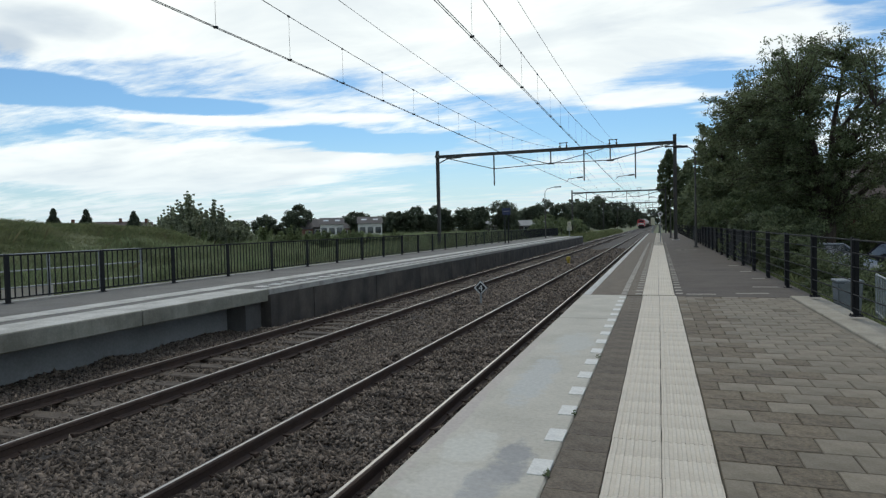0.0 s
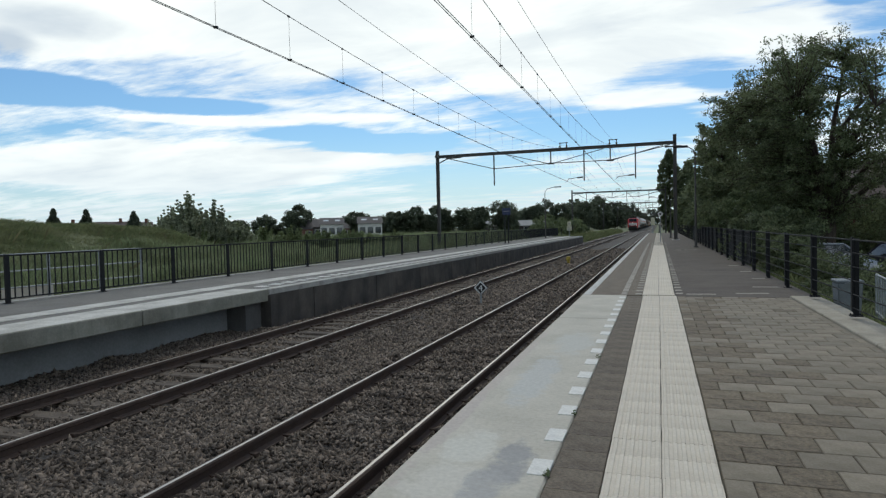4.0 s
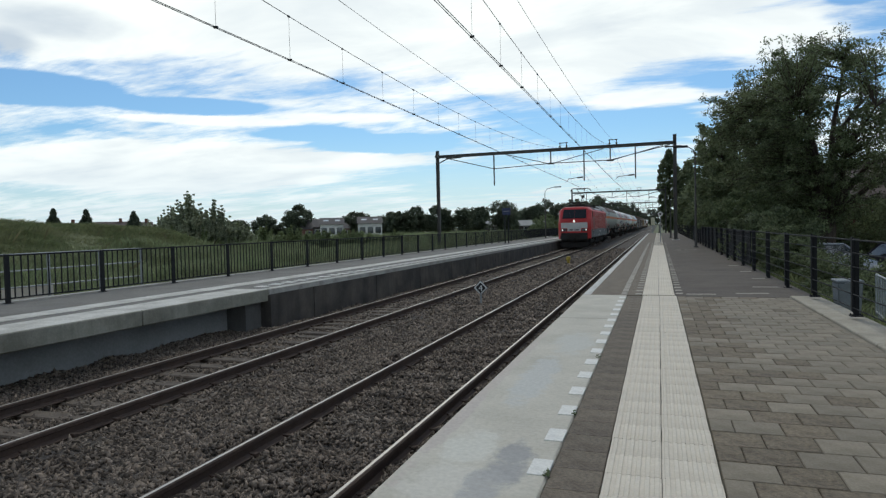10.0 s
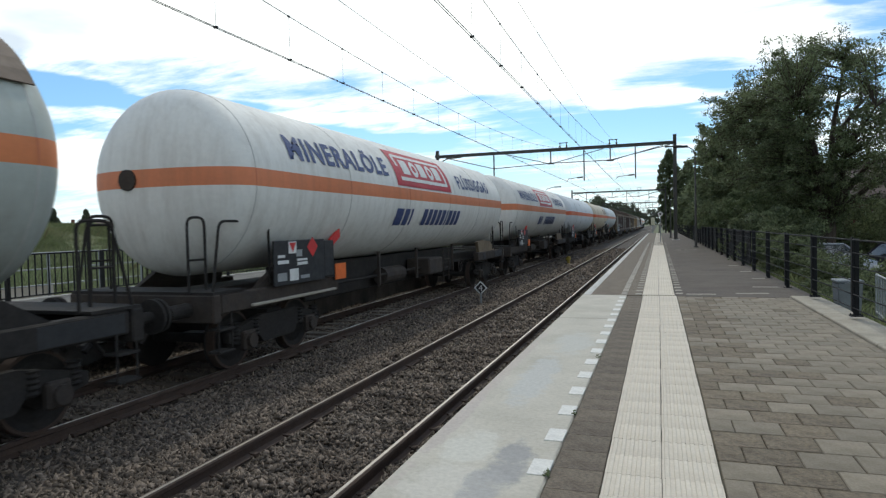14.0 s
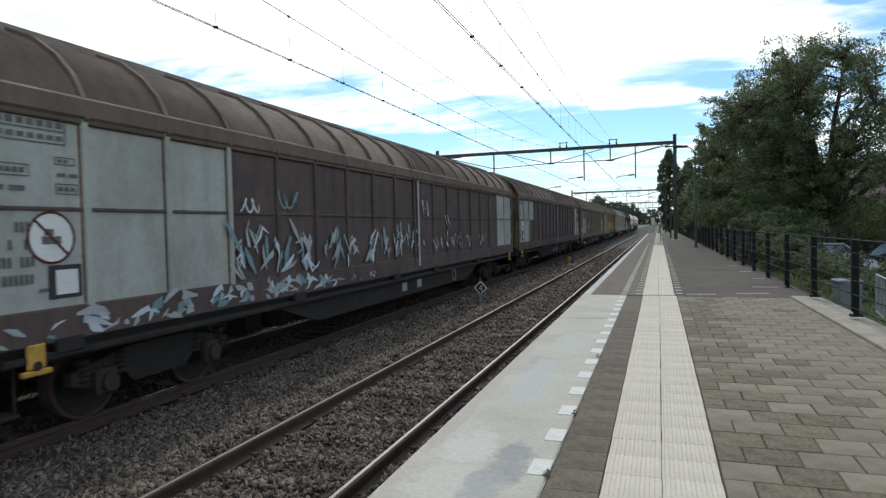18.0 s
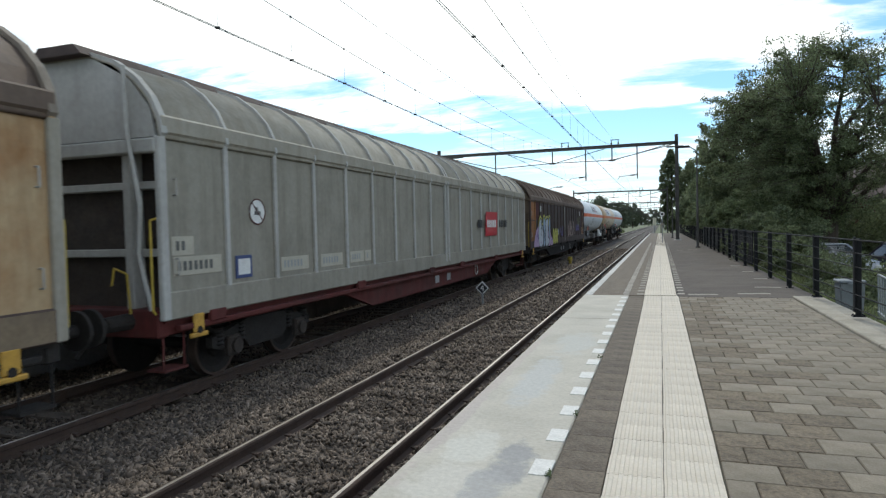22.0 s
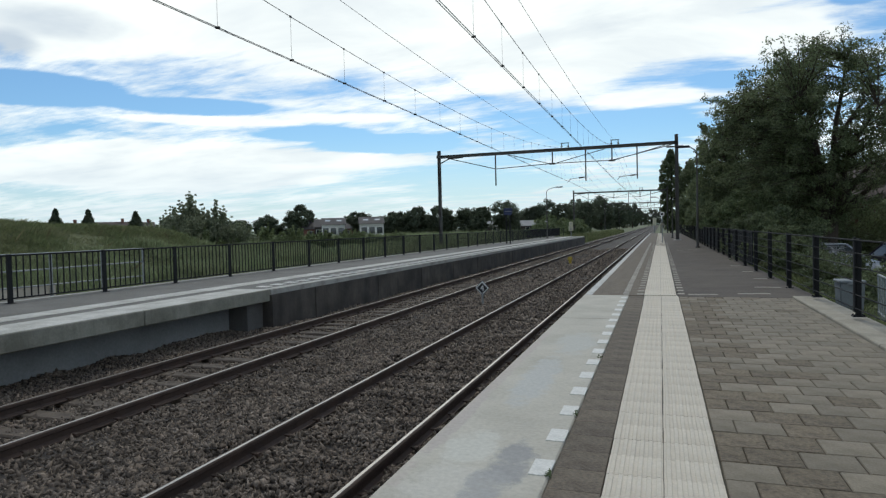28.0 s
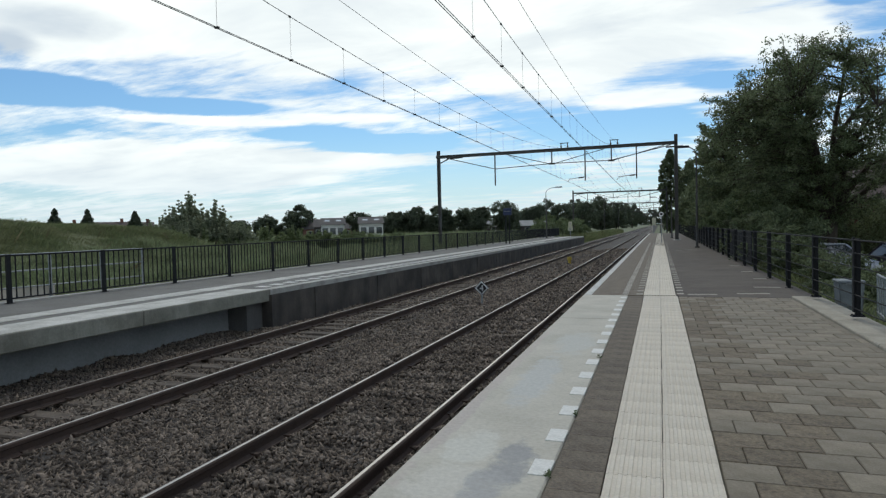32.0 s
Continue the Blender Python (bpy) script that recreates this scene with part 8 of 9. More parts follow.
M["g_blue"] = material("spray_pale_blue", (0.27, 0.37, 0.50), 0.6, second=(0.36, 0.44, 0.54), scale=2, bump=0)
M["g_lilac"] = material("spray_lilac", (0.40, 0.27, 0.44), 0.6, second=(0.46, 0.36, 0.48), scale=2, bump=0)
M["g_yellow"] = material("spray_yellow", (0.50, 0.47, 0.06), 0.6, second=(0.42, 0.42, 0.08), scale=2, bump=0)
M["g_violet"] = material("spray_violet", (0.055, 0.035, 0.22), 0.6, second=(0.08, 0.04, 0.18), scale=2, bump=0)
M["g_green"] = material("spray_green", (0.16, 0.22, 0.05), 0.6, second=(0.2, 0.24, 0.08), scale=2, bump=0)
M["g_pink"] = material("spray_dull_pink", (0.30, 0.20, 0.17), 0.6, second=(0.22, 0.15, 0.13), scale=2, bump=0)
M["g_gold"] = material("spray_gold", (0.36, 0.28, 0.11), 0.6, second=(0.28, 0.22, 0.1), scale=2, bump=0)
M["g_grey"] = material("spray_grey_white", (0.34, 0.36, 0.37), 0.65, second=(0.24, 0.26, 0.27), scale=3, bump=0)
M["g_teal"] = material("spray_teal", (0.13, 0.22, 0.25), 0.6, second=(0.19, 0.24, 0.25), scale=2, bump=0)

SILL, EAVE, RIDGE, VAN_L = 1.28, 3.33, 4.50, 21.9
ARCH = [(1.43, EAVE), (1.40, 3.55), (1.28, 3.80), (1.06, 4.05), (0.74, 4.28), (0.36, 4.42)]


def van(label, s0, base, roof, regions, trim, frame_mat=None, roof_pale=False, mid_pale=True, columns=9, end_mat=None, post_mat=None, waist=False, corner_mat=None, low_covers=(), rivets=False, rib_mat=None, split_end=False):
    root = vehicle("sliding_wall_van", label, "freight van", s0 - 0.12, "sliding-wall vans of the freight train")
    L, H = VAN_L, VAN_L / 2
    fm = frame_mat or M["gear"]
    full = ARCH + [(-x, z) for x, z in ARCH[::-1]]
    # curved roof of the two sliding halves with a ridge cap
    inner = [(x * 0.985, z - 0.03) for x, z in full]
    for y0, y1 in ((0.05, H - 0.04), (H + 0.04, L - 0.05)):
        bm = bmesh.new()
        prism(bm, full + inner[::-1], y0, y1)
        part("roof_half", bm, roof, root, smooth=True)
    bm = bmesh.new()
    prism(bm, [(-0.42, 4.40), (-0.30, RIDGE + 0.03), (0.30, RIDGE + 0.03), (0.42, 4.40)], -0.12, L + 0.12)
    part("ridge_cap", bm, M["van_dark"] if not roof_pale else roof, root)
    # roof ribs
    step = (H - 0.2) / columns
    for h in (0, 1):
        for k in range(columns + 1):
            y = 0.1 + h * H + k * step
            bm = bmesh.new()
            tall = [(x * 1.026, z + 0.042) for x, z in full]
            wd = 0.05 if k in (0, columns) else 0.032
            prism(bm, tall + full[::-1], y - wd, y + wd)
            part("roof_rib", bm, rib_mat or post_mat or roof, root)
    for sx in (-1, 1):
        part("eave_rail", boxes((sx * 1.425 - 0.03, sx * 1.425 + 0.03, 0.05, L - 0.05, EAVE + 0.03, EAVE + 0.27), bevel=0.03), roof, root)
        # wall panels, upper and lower
        for h in (0, 1):
            for k in range(columns):
                y0, y1 = 0.1 + h * H + k * step, 0.1 + h * H + (k + 1) * step
                looks = []
                for zc in (1.8, 2.9):
                    mt = base
                    for ra, rb, rz0, rz1, rm in regions:
                        if ra <= (y0 + y1) / 2 <= rb and rz0 <= zc <= rz1:
                            mt = rm
                    looks.append(mt)
                halves = ((SILL + 0.12, EAVE + 0.05, looks[0]),) if looks[0] is looks[1] else ((SILL + 0.12, 2.41, looks[0]), (2.41, EAVE + 0.05, looks[1]))
                for z0, z1, mt in halves:
                    part("side_panel", boxes((sx * 1.37 - 0.02, sx * 1.37 + 0.02, y0 + 0.03, y1 - 0.03, z0, z1)), mt, root)
            for k in range(columns + 1):
                y = 0.1 + h * H + k * step
                mt = post_mat or base
                for ra, rb, rz0, rz1, rm in regions:
                    if ra - 0.1 <= y <= rb + 0.1 and rz0 <= 1.8 <= rz1:
                        mt = rm
                part("stanchion", boxes((sx * 1.405 - 0.03, sx * 1.405 + 0.03, y - 0.045, y + 0.045, SILL + 0.1, EAVE + 0.05), bevel=0.014), mt, root)
                # rust lines along the posts, which also paint in their edge shadows
                for dy in (-0.055, 0.055):
                    if 0 < k < columns and mt is not base:
                        part("post_edge", boxes((sx * 1.392 - 0.008, sx * 1.392 + 0.008, y + dy - 0.009, y + dy + 0.009, SILL + 0.14, EAVE + 0.03)), M["rust_edge"] if mt is not post_mat else base, root)
        for h in (0, 1):
            if waist:
                part("waist_rail", boxes((sx * 1.395 - 0.02, sx * 1.395 + 0.02, 0.14 + h * H, H - 0.06 + h * H, 2.39, 2.43), bevel=0.008), base, root)
        part("side_sill", boxes((sx * 1.40 - 0.03, sx * 1.40 + 0.03, 0.05, L - 0.05, SILL - 0.22, SILL + 0.13), bevel=0.015), base, root)
        for dy in (-0.13, 0.13):
            part("centre_post", boxes((sx * 1.42 - 0.03, sx * 1.42 + 0.03, H + dy - 0.045, H + dy + 0.045, SILL - 0.1, EAVE), bevel=0.01), M["tape"] if (mid_pale and dy > 0) else trim, root)
        for y in (0.08, L - 0.08):
            part("corner_post", boxes((sx * 1.40 - 0.04, sx * 1.40 + 0.04, y - 0.07, y + 0.07, SILL - 0.22, EAVE), bevel=0.015), corner_mat or trim, root)
            out = 0.2 if y < 1 else -0.2
            for z in (1.62, 2.62):
                bm = bmesh.new()
                tube(bm, [(sx * 1.40, y + out, z), (sx * 1.45, y + out, z), (sx * 1.45, y + out, z + 0.2), (sx * 1.40, y + out, z + 0.2)], 0.011, 5)
                part("grip", bm, M["tape"], root)
        for ya, yb, mt in low_covers:
            part("sill_cover", boxes((sx * 1.433 - 0.003, sx * 1.433 + 0.003, ya, yb, SILL - 0.20, SILL + 0.11)), mt, root)
        part("running_rail", boxes((sx * 1.38 - 0.05, sx * 1.38 + 0.05, 0.3, L - 0.3, 0.90, 0.97), bevel=0.01), fm, root)
        for y in (1.0, 5.4, 9.6, 12.3, 16.5, 20.9):
            part("roller_bracket", boxes((sx * 1.42 - 0.04, sx * 1.42 + 0.04, y - 0.16, y + 0.16, 0.95, 1.10), bevel=0.01), fm, root)
        # fish-bellied sole beam
        bm = bmesh.new()
        q = [(0.2, 1.06), (0.2, 0.86), (5.0, 0.86), (6.2, 0.50), (L - 6.2, 0.50), (L - 5.0, 0.86), (L - 0.2, 0.86), (L - 0.2, 1.06)]
        A = [bm.verts.new((sx * 1.20, y, z)) for y, z in q]
        B = [bm.verts.new((sx * 1.30, y, z)) for y, z in q]
        for i in range(8):
            bm.faces.new((A[i], A[(i + 1) % 8], B[(i + 1) % 8], B[i]))
        bm.faces.new(A)
        bm.faces.new(B[::-1])
        part("sole_beam", bm, fm, root)
        for yb in (0.63, L - 0.63):
            hook = part("shunter_bracket", boxes((sx * 1.42 - 0.02, sx * 1.42 + 0.02, yb - 0.10, yb + 0.10, 0.84, 1.09), (sx * 1.42 - 0.03, sx * 1.42 + 0.03, yb - 0.16, yb + 0.16, 0.775, 0.835), bevel=0.015), M["bracket"], root, "yellow lashing bracket")
            bm = bmesh.new()
            rod(bm, (sx * 1.41, yb, 0.87), (sx * 1.445, yb, 0.87), 0.05, 10)
            part("eye", bm, M["gear"], hook)
            for z in (1.18, 1.45, 2.0, 2.6, 3.15):
                if rivets:
                    for dz in (0.0, 0.10):
                        yr = 0.08 if yb < 1 else L - 0.08
                        part("rivets", boxes((sx * 1.44, sx * 1.447, yr - 0.035, yr - 0.012, z + dz, z + dz + 0.025), (sx * 1.44, sx * 1.447, yr + 0.015, yr + 0.038, z + dz, z + dz + 0.025)), M["tape"], root)
        bm = bmesh.new()
        for k in range(12):
            t0, t1 = 2 * math.pi * k / 12, 2 * math.pi * (k + 1) / 12
            rod(bm, (sx * 1.33, 14.2 + 0.16 * math.cos(t0), 0.72 + 0.16 * math.sin(t0)), (sx * 1.33, 14.2 + 0.16 * math.cos(t1), 0.72 + 0.16 * math.sin(t1)), 0.014, 5)
        part("brake_wheel", bm, M["tape"], root)
        for y in (10.2, 11.2):
            part("marking_plate", on_side(plate(0.32, 0.2), y, 0.62, sx * 1.30, sx * 0.005), M["ink_grey"], root)
    part("floor", boxes((-1.34, 1.36, 0.1, L - 0.1, 1.02, 1.2)), fm, root)
    # end walls: recessed sheet, frame and bars
    for e in (0, 1):
        f = (lambda y: y) if e == 0 else (lambda y: L - y)
        def span(p, q):
            return (min(f(p), f(q)), max(f(p), f(q)))
        bm = bmesh.new()
        y0, y1 = span(0.30, 0.36)
        prism(bm, [(-1.36, 1.1), (-1.36, EAVE), (-1.0, 4.05), (-0.4, 4.38), (0.4, 4.38), (1.0, 4.05), (1.36, EAVE), (1.36, 1.1)], y0, y1)
        # split_end: the recess's shade is put into a near-black sheet colour
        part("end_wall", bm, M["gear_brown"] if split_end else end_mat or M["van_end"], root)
        if split_end:
            bm = bmesh.new()
            y0, y1 = span(0.05, 0.09)
            prism(bm, [(-1.36, EAVE), (-1.30, 3.68), (-1.0, 4.05), (-0.4, 4.38), (0.4, 4.38), (1.0, 4.05), (1.30, 3.68), (1.36, EAVE)], y0, y1)
            part("end_gable", bm, end_mat, root)
            part("end_beam", boxes((-1.40, 1.40, *span(-0.02, 0.12), EAVE - 0.2, EAVE - 0.02), bevel=0.02), end_mat, root)
            bm = bmesh.new()
            tube(bm, [(1.0, f(-0.05), 4.2), (1.05, f(-0.08), 3.4), (1.22, f(-0.08), 2.5), (1.15, f(-0.06), 1.9), (1.3, f(-0.04), 1.2)], 0.03)
            part("drain_pipe", bm, end_mat, root)
        for x in (-0.85, 0.85):
            part("end_post", boxes((x - 0.06, x + 0.06, *span(0.08, 0.30), 1.1, 4.1), bevel=0.01), end_mat or M["van_end"], root)
        for z in (1.9, 2.75, 3.4):
            part("end_bar", boxes((-1.36, 1.36, *span(0.16, 0.30), z - 0.05, z + 0.05), bevel=0.01), end_mat or M["van_end"], root)
        for sx in (-1, 1):
            bm = bmesh.new()
            tube(bm, [(sx * 1.34, f(-0.02), 1.15), (sx * 1.34, f(-0.06), 1.2), (sx * 1.34, f(-0.06), 2.3), (sx * 1.34, f(0.06), 2.33)], 0.014)
            part("grab_rail", bm, M["yellow"], root, "yellow grab rail")
            bm = bmesh.new()
            tube(bm, [(sx * 0.95, f(-0.02), 1.15), (sx * 0.95, f(-0.06), 1.65), (sx * 0.75, f(-0.06), 1.72), (sx * 0.7, f(-0.06), 1.5)], 0.014)
            part("grab_rail", bm, M["yellow"], root, "yellow grab rail")
        part("headstock", boxes((-1.33, 1.33, *span(0.02, 0.20), 0.84, 1.2), bevel=0.02), fm, root)
        buffers(root, f(0.02), -1 if e == 0 else 1)
        bogie(root, f(2.6))
        for sx in (-1, 1):
            bm = boxes((sx * 1.05, sx * 1.34, *span(0.1, 0.5), 0.40, 0.43))
            rod(bm, (sx * 1.3, f(0.12), 0.42), (sx * 1.3, f(0.12), 0.9), 0.015)
            rod(bm, (sx * 1.3, f(0.48), 0.42), (sx * 1.3, f(0.48), 0.9), 0.015)
            part("step", bm, fm, root)
    return root


def no_hump(root, y, z, r=0.24, X=1.392):
    """Round no-humping symbol."""
    part("symbol_disc", on_side(ring_shape(0.005, r, 20), y, z, X, 0.009), M["ink_white"], root)
    part("symbol_ring", on_side(merge(ring_shape(r * 0.90, r, 24), stroke([(-r * 0.66, r * 0.66), (r * 0.66, -r * 0.66)], r * 0.10, 0)), y, z, X, 0.013), M["van_maroon"], root)
    part("symbol_mark", on_side(merge(shifted(plate(r * 0.8, r * 0.3), -r * 0.4, -r * 0.25), shifted(plate(r * 0.4, r * 0.25), -r * 0.3, 0.02)), y, z, X, 0.011), M["ink_mark"], root)


def frame_shape(w, h, t=0.014):
    """A thin rectangular outline."""
    return merge(plate(w, t), shifted(plate(w, t), 0, h - t), plate(t, h), shifted(plate(t, h), w - t, 0))


def markings(root, y, z, mat, upper=True):
    """Number rows as bars, a framed load table, boxed data and the label holder of a van's first panel."""
    X = 1.392
    for k, widths in enumerate(((0.11, 0.0, 0.19), (0.11, 0.09, 0.13), (0.22, 0.19), (0.44,))):
        yy = y - 0.12
        for w in widths:
            for j in range(int(w / 0.055)):
                part("number_bar", on_side(plate(0.036, 0.10), yy + 0.055 * j, z + 0.44 - 0.17 * k, X, 0.008), mat, root)
            yy += w + 0.07
    bar_row(root, y + 0.35, z - 0.16, X, [0.12, 0.14], 0.035, 0.03, mat)
    if upper:
        part("load_table", on_side(frame_shape(0.78, 0.26), y - 0.06, 3.06, X, 0.008), mat, root)
        part("load_table", on_side(frame_shape(0.78, 0.13), y - 0.06, 3.19, X, 0.009), mat, root)
        bar_row(root, y - 0.02, 3.225, X, [0.07] * 7, 0.06, 0.035, mat)
        bar_row(root, y - 0.02, 3.10, X, [0.07] * 7, 0.05, 0.035, mat)
        for dy, zz, w, h in ((-0.04, 2.72, 0.34, 0.12), (0.58, 2.86, 0.24, 0.08), (0.58, 2.56, 0.26, 0.11)):
            part("data_box", on_side(frame_shape(w, h, 0.011), y + dy, zz, X, 0.008), mat, root)
            bar_row(root, y + dy + 0.03, zz + h * 0.3, X, [0.05] * int((w - 0.05) / 0.07), h * 0.4, 0.02, mat)
        bar_row(root, y - 0.02, 2.58, X, [0.06, 0.16], 0.05, 0.05, mat)
        bar_row(root, y + 0.60, 2.74, X, [0.1, 0.1], 0.035, 0.04, mat)
    f = part("label_frame", boxes((X + 0.004, X + 0.016, y + 0.46, y + 0.84, z - 0.24, z + 0.10), bevel=0.004), M["ink_black"], root)
    part("paper_slip", on_side(plate(0.26, 0.25), y + 0.53, z - 0.20, X, 0.020), M["ink_white"], f)


def scrawls(root, seed, y, z, size, n, mat, w=0.045):
    for st in tag_scrawl(np.random.default_rng(seed), n, size, w):
        part("graffiti", on_side(st, y, z, 1.436, 0.008), mat, root, "sprayed graffiti scrawl")


def smooth_loop(pts, n=5):
    """A closed soft curve through points."""
    out, k = [], len(pts)
    for i in range(k):
        p0, p1, p2, p3 = (Vector(pts[(i + j - 1) % k]) for j in range(4))
        for j in range(n):
            t = j / n
            out.append(tuple(0.5 * ((2 * p1) + (p2 - p0) * t + (2 * p0 - 5 * p1 + 4 * p2 - p3) * t * t + (3 * p1 - p0 - 3 * p2 + p3) * t ** 3)))
    return out + [out[0]]


def smooth_patch(pts):
    bm = bmesh.new()
    bm.faces.new([bm.verts.new((*p, 0)) for p in smooth_loop(pts)[:-1]])
    bmesh.ops.triangulate(bm, faces=bm.faces[:])
    return bm


def spikes(root, seed, y0, y1, z0, z1, n, fat=0.11):
    """Jagged sprayed marks: short bent strokes that lean together in groups."""
    rnd = np.random.default_rng(seed)
    for k in range(n):
        group = rnd.integers(0, 9)
        y = y0 + (y1 - y0) * (group + 0.5 + rnd.normal() * 0.22) / 9
        z = z0 + (z1 - z0) * rnd.uniform(0, 0.62)
        h = (z1 - z0) * rnd.uniform(0.18, 0.5)
        lean = rnd.normal() * 0.16 + (0.10 if group % 2 else -0.08)
        pts = [(0, 0), (lean * 0.6 + rnd.normal() * 0.03, h * 0.55), (lean, h)]
        if rnd.random() < 0.5:
            pts.append((lean + rnd.normal() * 0.12, h * rnd.uniform(0.45, 0.8)))
        mt = (M["g_white"], M["g_grey"], M["g_teal"], M["g_grey"])[k % 4]
        part("graffiti", on_side(stroke(pts, rnd.uniform(0.03, fat), 0.75), y, z, 1.436, 0.008), mt, root, "jagged sprayed graffiti mark")


def build_vans():
    W, B = M["van_white"], M["van_brown"]
    both = (1.0, 3.6)
    r = van("brown sliding-wall van with white end panels and graffiti", 127.90, B, M["van_roof"], [(0, 3.6, *both, W), (19.4, 22, *both, W)], B, waist=True)
    markings(r, 0.36, 1.74, M["ink_mark"])
    no_hump(r, 0.87, 2.12, 0.27)
    spikes(r, 300, 3.7, 10.95, 1.40, 2.25, 95)
    spikes(r, 301, 11.3, 18.0, 1.45, 2.05, 26)
    for k, (y, z, size, n, mt) in enumerate(((3.9, 2.42, 0.22, 3, M["g_white"]), (4.9, 2.5, 0.30, 3, M["g_teal"]), (11.35, 2.45, 0.42, 2, M["g_white"]), (13.2, 2.2, 0.3, 2, M["g_white"]))):
        scrawls(r, 310 + k, y, z, size, n, mt, 0.04)
    spikes(r, 302, 1.3, 6.6, 1.08, 1.42, 60, 0.14)
    spikes(r, 303, 0.2, 9.0, 1.07, 1.30, 34, 0.08)
    r = van("brown sliding-wall van with white lettered end panels", 151.11, B, M["van_roof"], [(0, 2.55, *both, W), (2.5, 3.75, 2.4, 3.6, W), (19.4, 20.6, *both, W), (20.6, 22, 1.0, 2.4, W), (20.6, 22, 2.4, 3.6, M["van_maroon"])], B, waist=True, rivets=True)
    markings(r, 0.38, 1.76, M["ink_mark"])
    no_hump(r, 0.97, 2.14, 0.27)
    no_hump(r, 21.35, 1.85)
    bar_row(r, 21.1, 2.82, 1.392, [0.1, 0.1, 0.1], 0.14, 0.05, M["ink_white"], "emblem_bar")
    r = van("olive brown sliding-wall van with small pale and rusty panels", 174.40, M["van_olive"], M["van_roof"], [], M["van_olive"], rib_mat=M["rib_edge"])
    for y, w, z0, z1, mt in ((1.46, 0.78, 2.78, 3.2, M["van_beige"]), (1.46, 0.78, 2.78, 2.98, M["van_orange"]), (2.46, 0.90, 2.82, 3.23, M["van_orange"]), (2.46, 0.90, 3.04, 3.22, M["van_beige"]), (0.15, 1.0, 1.42, 2.33, M["van_orange"])):
        part("paint_patch", on_side(plate(w, z1 - z0), y, z0, 1.394, 0.004 if mt is M["van_orange"] else 0.007), mt, r)
    for k in range(5):
        bar_row(r, 0.24, 2.18 - 0.15 * k, 1.394, [0.07] * (9 if k == 0 else 6 - k % 2), 0.07, 0.025, M["rust_edge"], "number_bar", 0.010)
    part("white_label", on_side(plate(0.36, 0.2), 0.74, 1.62, 1.394, 0.012), M["ink_white"], r)
    for y, w, z0, z1 in ((1.38, 0.85, 1.42, 2.66), (2.38, 0.92, 1.42, 2.66), (18.65, 0.85, 1.40, 2.62)):
        part("white_panel", boxes((1.405, 1.425, y, y + w, z0, z1)), W, r)
    no_hump(r, 2.84, 2.12, 0.27, 1.428)
    no_hump(r, 19.05, 2.3, 0.17, 1.428)
    part("label_frame", on_side(plate(0.26, 0.22), 1.93, 1.46, 1.428, 0.004), M["ink_blue"], r)
    part("paper_slip", on_side(plate(0.20, 0.16), 1.96, 1.49, 1.428, 0.008), M["ink_white"], r)
    for k, (y, n) in enumerate(((1.44, 3), (1.90, 3), (1.44, 4), (1.90, 3), (1.44, 4), (1.92, 2))):
        bar_row(r, y, 2.12 - 0.13 * (k // 2), 1.427, [0.05] * n, 0.085, 0.035, M["ink_mark"], "number_bar")
    bar_row(r, 1.44, 1.62, 1.427, [0.42], 0.03, 0.1, M["ink_mark"])
    bar_row(r, 1.44, 1.52, 1.427, [0.3], 0.03, 0.1, M["ink_mark"])
    def letter_a(x, h):
        return merge(stroke([(x, 0), (x + h * 0.35, h)], 0.06, 0), stroke([(x + h * 0.35, h), (x + h * 0.7, 0)], 0.06, 0), stroke([(x + h * 0.1, h * 0.4), (x + h * 0.62, h * 0.45)], 0.05, 0))
    g = [letter_a(0, 0.55), stroke([(0.75, 0.25), (1.15, 0.27)], 0.06, 0), stroke([(0.95, 0.05), (0.95, 0.45)], 0.06, 0), letter_a(1.35, 0.5), stroke([(1.9, 0.32), (2.5, 0.32)], 0.06, 0), stroke([(1.9, 0.15), (2.5, 0.15)], 0.06, 0),
         stroke([(2.25, 0.5), (2.65, 0.24), (2.2, -0.02)], 0.06, 0), letter_a(3.0, 0.5), letter_a(4.9, 0.45)]
    part("graffiti", on_side(merge(*g), 3.5, 1.78, 1.436, 0.006), M["g_gold"], r, "gold sprayed arrow formula graffiti")
    heart = [(0, 0), (0.3, 0.35), (0.36, 0.62), (0.2, 0.72), (0.02, 0.55), (-0.18, 0.72), (-0.34, 0.6), (-0.28, 0.33), (0, 0)]
    part("graffiti", on_side(stroke(heart, 0.055, 0), 9.2, 1.72, 1.436, 0.006), M["g_faded_red"], r, "faded red sprayed heart graffiti")
    Y = M["van_beige"]
    r = van("brown sliding-wall van with rust-streaked beige panels", 197.70, M["van_dark"], M["van_roof"], [(0, 3.6, *both, Y), (4.8, 10.9, 1.0, 2.4, Y), (11.1, 14.2, 1.0, 2.4, Y), (15.6, 16.4, 1.0, 2.4, Y), (17.4, 18.6, 1.0, 2.4, Y), (18.6, 22, *both, Y)], M["van_olive"], corner_mat=M["van_roof_grey"], rib_mat=M["rib_edge"], low_covers=((0.16, 3.65, M["sill_tan"]), (4.85, 7.2, M["sill_tan"]), (18.8, 21.74, M["sill_tan"])))
    markings(r, 0.35, 1.78, M["rust_edge"], False)
    no_hump(r, 3.05, 3.0, 0.2)
    part("white_label", on_side(plate(0.42, 0.24), 1.72, 1.72, 1.392, 0.009), M["ink_white"], r)
    bar_row(r, 1.78, 1.78, 1.392, [0.08, 0.08, 0.1], 0.12, 0.04, M["ink_black"], "label_bar", 0.013)
    G = M["van_grey"]
